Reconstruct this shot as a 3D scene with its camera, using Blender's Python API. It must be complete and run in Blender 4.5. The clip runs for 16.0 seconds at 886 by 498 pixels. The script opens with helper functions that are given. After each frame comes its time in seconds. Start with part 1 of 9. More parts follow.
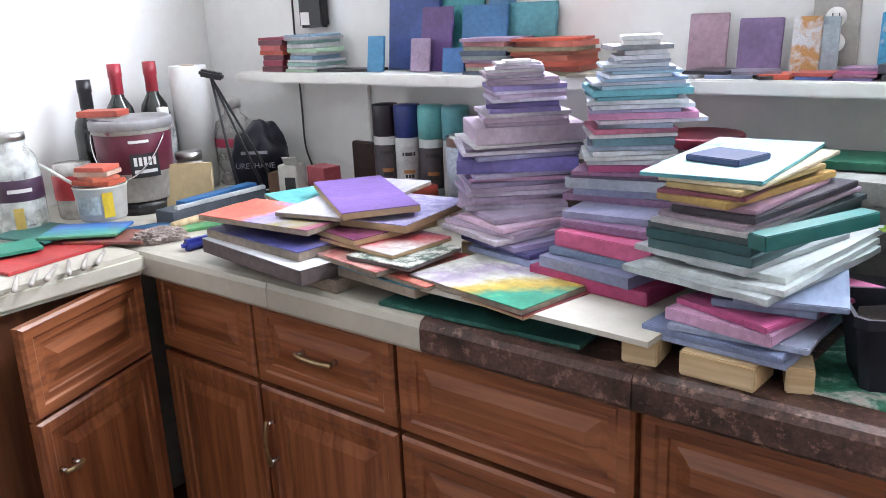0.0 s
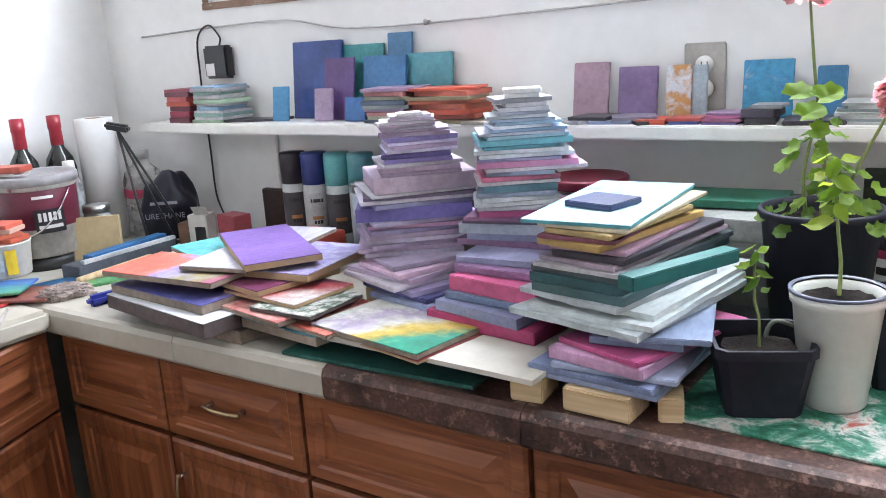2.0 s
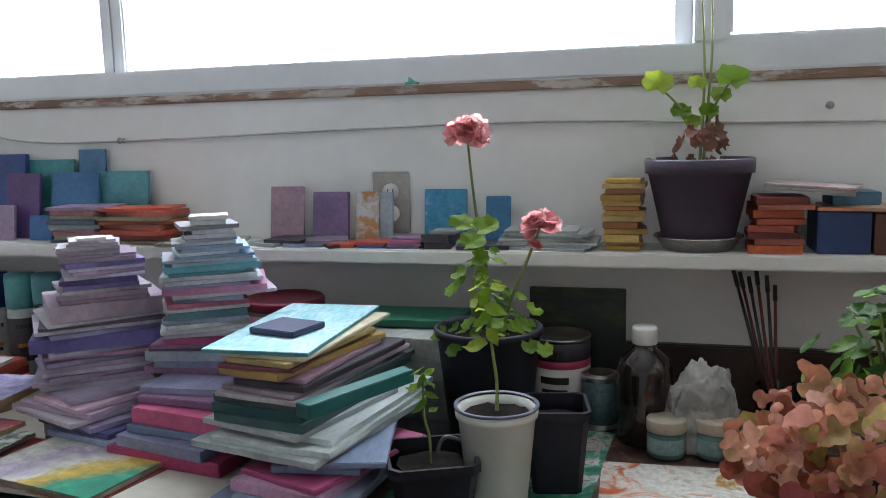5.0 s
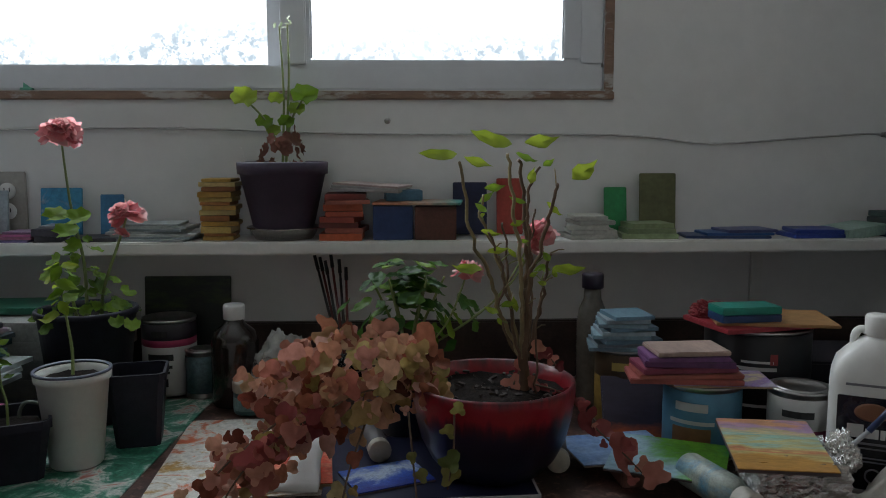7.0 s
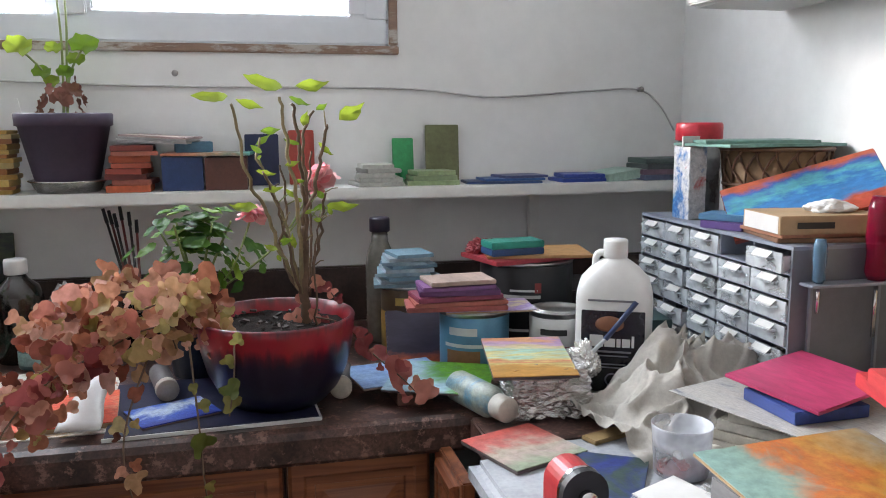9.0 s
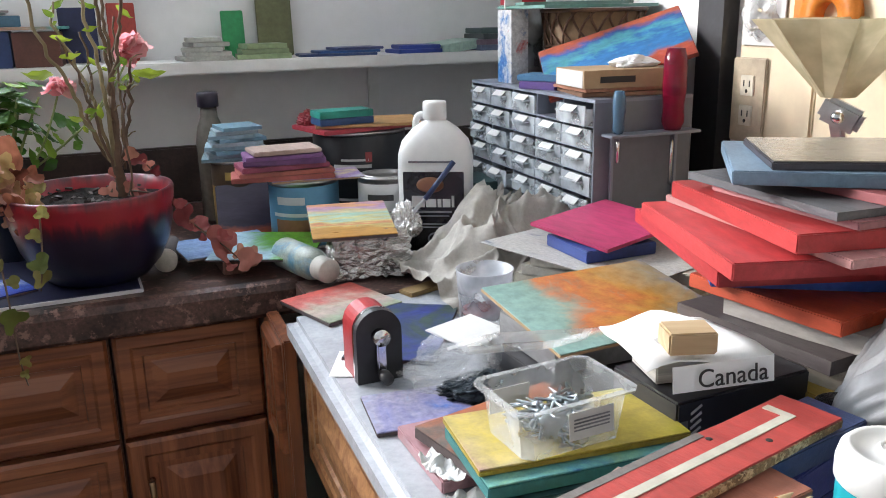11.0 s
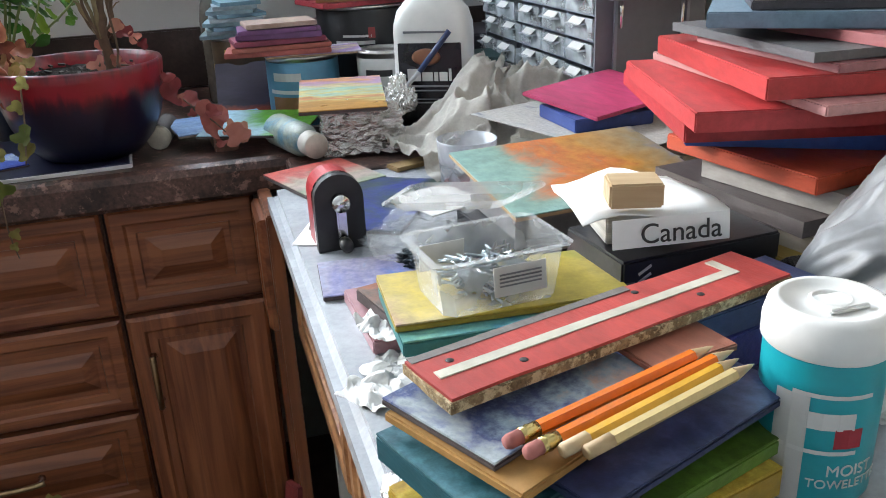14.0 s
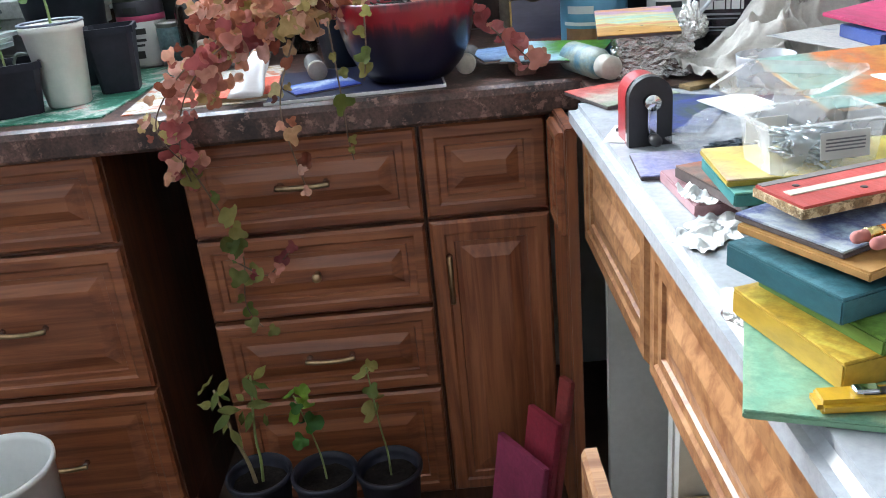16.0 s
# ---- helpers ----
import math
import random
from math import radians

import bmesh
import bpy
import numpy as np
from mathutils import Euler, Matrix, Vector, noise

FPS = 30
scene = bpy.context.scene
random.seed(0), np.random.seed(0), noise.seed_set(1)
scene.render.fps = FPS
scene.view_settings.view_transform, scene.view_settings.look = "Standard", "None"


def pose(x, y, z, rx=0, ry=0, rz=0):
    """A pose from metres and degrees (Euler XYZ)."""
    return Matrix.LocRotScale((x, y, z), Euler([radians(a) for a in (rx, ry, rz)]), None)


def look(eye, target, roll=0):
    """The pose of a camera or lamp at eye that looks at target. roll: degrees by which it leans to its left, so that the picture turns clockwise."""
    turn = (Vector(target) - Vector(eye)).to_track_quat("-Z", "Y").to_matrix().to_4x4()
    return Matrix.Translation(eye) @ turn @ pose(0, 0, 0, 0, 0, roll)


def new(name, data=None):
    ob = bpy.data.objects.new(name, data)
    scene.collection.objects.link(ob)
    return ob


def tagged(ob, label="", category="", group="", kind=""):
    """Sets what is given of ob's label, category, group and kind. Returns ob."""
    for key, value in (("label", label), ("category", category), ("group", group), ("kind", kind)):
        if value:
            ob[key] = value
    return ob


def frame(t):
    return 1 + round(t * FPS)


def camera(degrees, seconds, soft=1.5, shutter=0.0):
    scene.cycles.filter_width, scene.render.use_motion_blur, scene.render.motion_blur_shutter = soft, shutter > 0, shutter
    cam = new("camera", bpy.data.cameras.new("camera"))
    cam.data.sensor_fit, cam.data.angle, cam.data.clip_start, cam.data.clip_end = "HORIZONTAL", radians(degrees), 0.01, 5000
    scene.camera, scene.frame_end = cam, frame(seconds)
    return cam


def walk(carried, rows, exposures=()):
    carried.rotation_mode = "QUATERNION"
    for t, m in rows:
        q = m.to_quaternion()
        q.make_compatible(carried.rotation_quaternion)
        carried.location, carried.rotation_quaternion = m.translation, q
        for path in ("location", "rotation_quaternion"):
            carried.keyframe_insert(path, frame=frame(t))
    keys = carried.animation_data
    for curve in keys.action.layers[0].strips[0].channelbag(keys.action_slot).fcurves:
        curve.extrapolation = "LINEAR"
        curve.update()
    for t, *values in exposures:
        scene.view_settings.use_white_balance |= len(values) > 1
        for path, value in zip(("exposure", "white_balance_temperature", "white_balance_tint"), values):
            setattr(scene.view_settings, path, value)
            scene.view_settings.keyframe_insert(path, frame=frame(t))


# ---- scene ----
cam = camera(55.9, 16.0, 0.95)
PATH = [
    (0, (-0.824, -1.489, 1.338), (-2.038, 0.0, 0.783), -2.7),
    (0.5, (-0.803, -1.494, 1.343), (-2.011, -0.004, 0.776), -3.4),
    (1, (-0.785, -1.498, 1.344), (-1.982, -0.002, 0.772), -3.8),
    (1.5, (-0.769, -1.506, 1.349), (-1.939, 0.021, 0.803), -3.9),
    (2, (-0.756, -1.488, 1.369), (-1.849, 0.113, 0.879), -3.7),
    (2.5, (-0.758, -1.466, 1.387), (-1.752, 0.216, 0.956), -2.9),
    (3, (-0.75, -1.441, 1.393), (-1.64, 0.31, 1.013), -2.0),
    (3.2, (-0.743, -1.432, 1.389), (-1.599, 0.34, 1.031), -1.7),
    (5.5, (-0.625, -1.522, 1.409), (-1.026, 0.42, 1.149), -1.8),
    (6, (-0.551, -1.6, 1.409), (-0.77, 0.375, 1.182), -1.9),
    (6.5, (-0.476, -1.645, 1.401), (-0.534, 0.342, 1.185), -0.9),
    (7, (-0.399, -1.675, 1.376), (-0.33, 0.309, 1.137), -0.1),
    (7.5, (-0.344, -1.701, 1.355), (-0.183, 0.275, 1.095), 0.1),
    (8, (-0.319, -1.73, 1.343), (-0.077, 0.236, 1.068), -0.1),
    (8.5, (-0.308, -1.76, 1.335), (0.053, 0.187, 1.055), -0.4),
    (9, (-0.326, -1.767, 1.334), (0.131, 0.156, 1.031), -0.3),
    (9.5, (-0.31, -1.785, 1.318), (0.218, 0.109, 0.953), -0.4),
    (10, (-0.301, -1.799, 1.298), (0.315, 0.055, 0.869), -0.6),
    (10.2, (-0.294, -1.803, 1.296), (0.359, 0.032, 0.842), -0.6),
    (12.3, (-0.143, -1.844, 1.26), (0.537, -0.072, 0.63), -1.3),
    (12.5, (-0.142, -1.841, 1.258), (0.508, -0.061, 0.618), -1.6),
    (13, (-0.13, -1.831, 1.253), (0.469, -0.043, 0.585), -2.0),
    (13.5, (-0.124, -1.82, 1.239), (0.449, -0.038, 0.533), -2.1),
    (14, (-0.127, -1.829, 1.227), (0.38, -0.045, 0.478), -2.6),
    (14.5, (-0.146, -1.843, 1.226), (0.227, -0.032, 0.463), -3.5),
    (15, (-0.179, -1.861, 1.222), (0.004, -0.012, 0.482), -4.7),
    (15.5, (-0.213, -1.903, 1.206), (-0.151, -0.04, 0.481), -5.6),
    (16, (-0.244, -1.959, 1.195), (-0.268, -0.116, 0.419), -5.6),
]
EXPO = [(0, 1.42, 6500, 17), (1.5, 1.42, 6500, 17), (2.2, 1.35, 6480, 16), (3, 0.85, 6500, 14), (5.5, -0.14, 6500, 12), (6.2, -0.75, 6500, 12), (7, -0.95, 6550, 10), (7.5, -0.05, 6580, 12), (8, 0.36, 6600, 13), (8.5, 0.52, 6580, 14), (9, 0.75, 6550, 15), (10, 0.85, 6550, 15), (12.5, 0.85, 6250, 11), (14.5, 0.88, 6280, 10), (16, 1.35, 6050, 9)]
walk(cam, [(t, look(eye, target, roll)) for t, eye, target, roll in PATH], EXPO)

# world, sun and window light
world = bpy.data.worlds.new("sky")
scene.world = world
world.use_nodes = True
wn = world.node_tree
sky = wn.nodes.new("ShaderNodeTexSky")
sky.sky_type, sky.sun_disc, sky.sun_elevation, sky.sun_rotation = "NISHITA", False, radians(22), radians(-51)
wn.links.new(sky.outputs[0], wn.nodes["Background"].inputs[0])
wn.nodes["Background"].inputs[1].default_value = 0.15
sun = new("sun", bpy.data.lights.new("sun", "SUN"))
sun.data.energy, sun.data.angle, sun.data.color = 2.1, radians(13), (1, 0.94, 0.85)
sun.matrix_world = look((-3.0, 2.4, 2.55), (0, 0, 1.0))
WIN_L, WIN_R, WIN_B, WIN_T = -2.43, -0.02, 1.49, 2.28
sky_lamp = new("window_light", bpy.data.lights.new("window_light", "AREA"))
sky_lamp.data.shape, sky_lamp.data.size, sky_lamp.data.size_y = "RECTANGLE", 2.05, 0.95
sky_lamp.data.energy, sky_lamp.data.color = 84, (0.84, 0.93, 1.0)
sky_lamp.matrix_world = look((-0.98, 0.30, 1.97), (-0.98, -1.0, 1.85))


# ---- materials ----
MATS = {}


def tree(name):
    m = bpy.data.materials.new(name)
    m.use_nodes = True
    n = m.node_tree
    return m, n, n.nodes["Principled BSDF"]


def node(n, kind, **values):
    nd = n.nodes.new(kind)
    for k, v in values.items():
        if k in nd.inputs:
            nd.inputs[k].default_value = v
    return nd


def coords(n, stretch=(1, 1, 1)):
    tc = n.nodes.new("ShaderNodeTexCoord")
    inf = n.nodes.new("ShaderNodeObjectInfo")
    mp = n.nodes.new("ShaderNodeMapping")
    mp.inputs["Scale"].default_value = stretch
    mul = n.nodes.new("ShaderNodeMath")
    mul.operation = "MULTIPLY"
    mul.inputs[1].default_value = 37.0
    n.links.new(inf.outputs["Random"], mul.inputs[0])
    n.links.new(tc.outputs["Object"], mp.inputs["Vector"])
    n.links.new(mul.outputs[0], mp.inputs["Location"])
    return mp.outputs[0]


def ramp(n, fac, stops, interp="LINEAR"):
    r = n.nodes.new("ShaderNodeValToRGB")
    r.color_ramp.interpolation = interp
    e = r.color_ramp.elements
    while len(e) < len(stops):
        e.new(0.5)
    for el, (p, c) in zip(e, stops):
        el.position, el.color = p, (*c, 1)
    n.links.new(fac, r.inputs[0])
    return r.outputs[0]


def mixc(n, fac, a, b, blend="MIX"):
    m = n.nodes.new("ShaderNodeMix")
    m.data_type, m.blend_type = "RGBA", blend
    for sock, v in ((m.inputs[0], fac), (m.inputs[6], a), (m.inputs[7], b)):
        if hasattr(v, "is_output"):
            n.links.new(v, sock)
        else:
            sock.default_value = v if not isinstance(v, tuple) else (*v, 1)
    return m.outputs[2]


def bump(n, bsdf, height, strength, dist=0.002):
    b = n.nodes.new("ShaderNodeBump")
    b.inputs["Strength"].default_value, b.inputs["Distance"].default_value = strength, dist
    n.links.new(height, b.inputs["Height"])
    n.links.new(b.outputs[0], bsdf.inputs["Normal"])


def surf(name, rgb, rough=0.5, metal=0.0, var=0.25, scale=25.0, stretch=(1, 1, 1), relief=0.15, spec=0.5, dirt=None, each=0.12):
    """Plain surface with grain at two scales and a small shift from thing to thing."""
    if name in MATS:
        return MATS[name]
    m, n, p = tree(name)
    v = coords(n, stretch)
    big = node(n, "ShaderNodeTexNoise", Scale=scale * 0.28, Detail=3.0)
    fine = node(n, "ShaderNodeTexNoise", Scale=scale * 3.0, Detail=5.0, Roughness=0.65)
    for t in (big, fine):
        n.links.new(v, t.inputs["Vector"])
    lo, hi = tuple(c * (1 - var) for c in rgb), tuple(min(1, c * (1 + var * 0.6) + 0.01) for c in rgb)
    c1 = ramp(n, big.outputs["Fac"], [(0.3, lo), (0.7, hi)])
    c2 = ramp(n, fine.outputs["Fac"], [(0.33, (1 - var * 0.85,) * 3), (0.66, (1.0, 1.0, 1.0))])
    col = mixc(n, 1.0, c1, c2, "MULTIPLY")
    if dirt:
        d = node(n, "ShaderNodeTexNoise", Scale=scale * 0.9, Detail=6.0, Roughness=0.7)
        n.links.new(v, d.inputs["Vector"])
        f = ramp(n, d.outputs["Fac"], [(dirt[0], (0, 0, 0)), (dirt[0] + 0.08, (1, 1, 1))])
        col = mixc(n, f, col, dirt[1])
    if each:
        inf = n.nodes.new("ShaderNodeObjectInfo")
        tone = ramp(n, inf.outputs["Random"], [(0.0, (1 - each,) * 3), (1.0, (1.0, 1.0, 1.0))])
        col = mixc(n, 1.0, col, tone, "MULTIPLY")
    n.links.new(col, p.inputs["Base Color"])
    p.inputs["Roughness"].default_value, p.inputs["Metallic"].default_value = rough, metal
    p.inputs["Specular IOR Level"].default_value = spec
    if relief:
        bump(n, p, fine.outputs["Fac"], relief)
    MATS[name] = m
    return m


def wood(name, dark, light, axis="z", rough=0.38, coat=0.25, relief=0.12, ring=1.0):
    if name in MATS:
        return MATS[name]
    m, n, p = tree(name)
    k = {"x": (3, 55, 55), "y": (55, 3, 55), "z": (55, 55, 3)}[axis]
    v = coords(n, k)
    a = node(n, "ShaderNodeTexNoise", Scale=1.0 * ring, Detail=6.0, Roughness=0.6, Distortion=0.6)
    n.links.new(v, a.inputs["Vector"])
    v2 = coords(n, tuple(x * 0.12 for x in k))
    b = node(n, "ShaderNodeTexNoise", Scale=1.0, Detail=2.0)
    n.links.new(v2, b.inputs["Vector"])
    c1 = ramp(n, a.outputs["Fac"], [(0.36, dark), (0.62, light)])
    c2 = ramp(n, b.outputs["Fac"], [(0.3, (0.72, 0.7, 0.68)), (0.7, (1.0, 1.0, 1.0))])
    n.links.new(mixc(n, 1.0, c1, c2, "MULTIPLY"), p.inputs["Base Color"])
    rr = ramp(n, b.outputs["Fac"], [(0.3, (rough - 0.08,) * 3), (0.7, (rough + 0.12,) * 3)])
    n.links.new(rr, p.inputs["Roughness"])
    p.inputs["Coat Weight"].default_value, p.inputs["Coat Roughness"].default_value = coat, 0.25
    bump(n, p, a.outputs["Fac"], relief, 0.001)
    MATS[name] = m
    return m


def picture(name, colours, scale=9.0, stretch=(1, 1, 1), rough=0.42, distort=1.2, hard=False, flow=None):
    """Abstract painting: bands and blots of the given colours with brush relief."""
    if name in MATS:
        return MATS[name]
    m, n, p = tree(name)
    v = coords(n, stretch)
    a = node(n, "ShaderNodeTexNoise", Scale=scale, Detail=7.0, Roughness=0.62, Distortion=distort)
    b = node(n, "ShaderNodeTexNoise", Scale=scale * 9, Detail=4.0, Roughness=0.7)
    for t in (a, b):
        n.links.new(v, t.inputs["Vector"])
    k = len(colours)
    add = n.nodes.new("ShaderNodeMath")
    add.operation = "MULTIPLY_ADD"
    add.inputs[1].default_value = 0.16
    n.links.new(b.outputs["Fac"], add.inputs[0])
    n.links.new(a.outputs["Fac"], add.inputs[2])
    fac = add.outputs[0]
    if flow:
        tc = n.nodes.new("ShaderNodeTexCoord")
        dot = n.nodes.new("ShaderNodeVectorMath")
        dot.operation = "DOT_PRODUCT"
        dot.inputs[1].default_value = (flow[0], flow[1], flow[2] if len(flow) > 2 else 0.0)
        n.links.new(tc.outputs["Object"], dot.inputs[0])
        less = n.nodes.new("ShaderNodeMath")
        less.operation = "MULTIPLY_ADD"
        less.inputs[1].default_value, less.inputs[2].default_value = 0.62, 0.2
        n.links.new(fac, less.inputs[0])
        tot = n.nodes.new("ShaderNodeMath")
        n.links.new(dot.outputs["Value"], tot.inputs[0])
        n.links.new(less.outputs[0], tot.inputs[1])
        fac = tot.outputs[0]
    stops = [(0.36 + 0.42 * i / max(1, k - 1), c) for i, c in enumerate(colours)]
    col = ramp(n, fac, stops, "EASE" if hard else "LINEAR")
    tone = ramp(n, b.outputs["Fac"], [(0.34, (0.66,) * 3), (0.64, (1.0,) * 3)])
    n.links.new(mixc(n, 1.0, col, tone, "MULTIPLY"), p.inputs["Base Color"])
    p.inputs["Roughness"].default_value = rough
    bump(n, p, b.outputs["Fac"], 0.3, 0.0015)
    MATS[name] = m
    return m


def paint(rgb, rough=0.45):
    key = "paint_" + "_".join("%02d" % int(c * 99) for c in rgb)
    return surf(key, rgb, rough, var=0.3, scale=38, stretch=(1, 0.3, 1), relief=0.4, each=0.25, dirt=(0.71, tuple(0.5 * c + 0.22 for c in rgb)))


def glassy(name, rgb=(1, 1, 1), rough=0.05, ior=1.45, trans=1.0):
    if name in MATS:
        return MATS[name]
    m, n, p = tree(name)
    p.inputs["Base Color"].default_value = (*rgb, 1)
    p.inputs["Roughness"].default_value, p.inputs["IOR"].default_value = rough, ior
    p.inputs["Transmission Weight"].default_value = trans
    v = coords(n)
    b = node(n, "ShaderNodeTexNoise", Scale=60.0, Detail=2.0)
    n.links.new(v, b.inputs["Vector"])
    bump(n, p, b.outputs["Fac"], 0.05)
    MATS[name] = m
    return m


def clear_film(name, rgb=(0.95, 0.97, 0.98), seen=0.25, rough=0.12):
    """Thin clear plastic: mostly see-through, with gloss."""
    if name in MATS:
        return MATS[name]
    m, n, p = tree(name)
    p.inputs["Base Color"].default_value = (*rgb, 1)
    p.inputs["Roughness"].default_value = rough
    v = coords(n)
    b = node(n, "ShaderNodeTexNoise", Scale=25.0, Detail=3.0)
    n.links.new(v, b.inputs["Vector"])
    f = ramp(n, b.outputs["Fac"], [(0.35, (seen * 0.6,) * 3), (0.7, (min(1, seen * 1.6),) * 3)])
    n.links.new(f, p.inputs["Alpha"])
    bump(n, p, b.outputs["Fac"], 0.2, 0.003)
    MATS[name] = m
    return m


def leafy(name, a, b, trans=0.35, rough=0.4, scale=30.0, tones=()):
    """Leaf: two tones, lets light through."""
    if name in MATS:
        return MATS[name]
    m, n, p = tree(name)
    v = coords(n)
    t = node(n, "ShaderNodeTexNoise", Scale=scale, Detail=3.0)
    n.links.new(v, t.inputs["Vector"])
    geo = n.nodes.new("ShaderNodeNewGeometry")
    tone = ramp(n, geo.outputs["Random Per Island"], [(0.0, a)] + [((k + 1) / (len(tones) + 1), c) for k, c in enumerate(tones)] + [(1.0, b)])
    c2 = ramp(n, t.outputs["Fac"], [(0.3, (0.7, 0.7, 0.65)), (0.7, (1.0, 1.0, 1.0))])
    col = mixc(n, 1.0, tone, c2, "MULTIPLY")
    n.links.new(col, p.inputs["Base Color"])
    p.inputs["Roughness"].default_value, p.inputs["Specular IOR Level"].default_value = rough, 0.25
    tr = n.nodes.new("ShaderNodeBsdfTranslucent")
    n.links.new(col, tr.inputs[0])
    mx = n.nodes.new("ShaderNodeMixShader")
    mx.inputs[0].default_value = trans
    out = n.nodes["Material Output"]
    n.links.new(p.outputs[0], mx.inputs[1])
    n.links.new(tr.outputs[0], mx.inputs[2])
    n.links.new(mx.outputs[0], out.inputs[0])
    bump(n, p, t.outputs["Fac"], 0.2)
    MATS[name] = m
    return m


WALL = surf("wall_paint", (0.77, 0.765, 0.75), 0.75, var=0.07, scale=6, relief=0.08, each=0)
CEIL = surf("ceiling_paint", (0.8, 0.8, 0.78), 0.8, var=0.05, scale=6, relief=0.05, each=0)
SHELF = surf("shelf_paint", (0.76, 0.75, 0.72), 0.6, var=0.1, scale=14, relief=0.1, each=0, dirt=(0.66, (0.5, 0.47, 0.43)))
PVC = surf("window_vinyl", (0.72, 0.74, 0.77), 0.4, var=0.06, scale=10, relief=0.03, each=0)
TRIM = surf("raw_window_trim", (0.3, 0.19, 0.135), 0.8, var=0.35, scale=30, relief=0.3, stretch=(0.3, 1, 1), each=0, dirt=(0.52, (0.5, 0.46, 0.42)))
FLOOR = surf("floor_vinyl", (0.2, 0.13, 0.1), 0.5, var=0.3, scale=6, relief=0.1, each=0)
OAK = wood("cabinet_wood", (0.17, 0.047, 0.019), (0.36, 0.125, 0.05), "z")
OAK_H = wood("drawer_wood", (0.17, 0.047, 0.019), (0.36, 0.125, 0.05), "x")
# lit copy of the oak: sunlight on the side fronts put into a paler colour
OAK_LIT_Y = wood("sunlit_drawer_wood", (0.27, 0.11, 0.045), (0.52, 0.27, 0.12), "y")
# shaded copy of the oak: shade of bodies and insides put into the colour
SHADEWOOD = wood("cabinet_shadow_wood", (0.10, 0.035, 0.018), (0.2, 0.075, 0.035), "z")
WHITETOP = surf("white_painted_counter", (0.47, 0.44, 0.37), 0.42, var=0.12, scale=14, relief=0.15, each=0, dirt=(0.69, (0.3, 0.25, 0.2)))
BROWNTOP = surf("brown_marbled_laminate", (0.12, 0.058, 0.045), 0.36, var=0.8, scale=60, relief=0.05, each=0, dirt=(0.55, (0.24, 0.14, 0.11)))
GREYTOP = surf("grey_laminate", (0.42, 0.44, 0.47), 0.27, var=0.18, scale=50, relief=0.04, each=0, dirt=(0.72, (0.3, 0.29, 0.28)))
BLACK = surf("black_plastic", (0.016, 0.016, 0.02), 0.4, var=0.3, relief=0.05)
NAVYPLASTIC = surf("dark_nursery_plastic", (0.015, 0.016, 0.03), 0.5, var=0.4, relief=0.1, spec=0.3)
STEEL = surf("brushed_metal", (0.55, 0.54, 0.52), 0.3, 1.0, var=0.2, relief=0.05)
BRASS = surf("worn_brass_handle", (0.5, 0.36, 0.2), 0.33, 1.0, var=0.35, relief=0.08)
CHROME = surf("chrome", (0.75, 0.75, 0.76), 0.12, 1.0, var=0.08, relief=0.02)
WHITEP = surf("white_plastic", (0.8, 0.8, 0.78), 0.35, var=0.06, relief=0.03)
PAPER = surf("white_paper", (0.8, 0.8, 0.79), 0.7, var=0.06, relief=0.05)
CARD = surf("brown_card", (0.44, 0.3, 0.17), 0.75, var=0.15, relief=0.15)
RAWWOOD = wood("pine_block", (0.5, 0.35, 0.19), (0.7, 0.54, 0.33), "x", rough=0.6, coat=0.0)
EDGES = (CARD, surf("dark_stained_edge", (0.12, 0.09, 0.09), 0.7, var=0.4), surf("stained_edge", (0.35, 0.28, 0.22), 0.7, var=0.4))
DARKINK = surf("dark_print", (0.02, 0.02, 0.02), 0.5, var=0.1, relief=0)
SOIL = surf("potting_soil", (0.018, 0.012, 0.01), 0.95, var=0.7, scale=60, relief=0.9, spec=0.1, dirt=(0.62, (0.06, 0.035, 0.02)))


# ---- mesh helpers ----
def bm_box(sx, sy, sz, bevel=0.0015, rough=0.0, seed=0, z0=0.0):
    """Box with its base on z0, edges eased; rough: unevenness of the rim."""
    bm = bmesh.new()
    bmesh.ops.create_cube(bm, size=1.0)
    for v in bm.verts:
        v.co = Vector((v.co.x * sx, v.co.y * sy, (v.co.z + 0.5) * sz + z0))
    if rough:
        cuts = 6
        es = [e for e in bm.edges if abs(e.verts[0].co.z - e.verts[1].co.z) < 1e-6]
        bmesh.ops.subdivide_edges(bm, edges=es, cuts=cuts, use_grid_fill=True)
        for v in bm.verts:
            q = noise.noise_vector(v.co * 38 + Vector((seed, seed * 1.7, 0)))
            v.co += Vector((q.x, q.y, q.z * 0.25)) * rough
    bev = min(bevel, sx * 0.3, sy * 0.3, sz * 0.35)
    if bev > 0 and not rough:
        bmesh.ops.bevel(bm, geom=list(bm.edges), offset=bev, segments=2, affect="EDGES")
    return bm


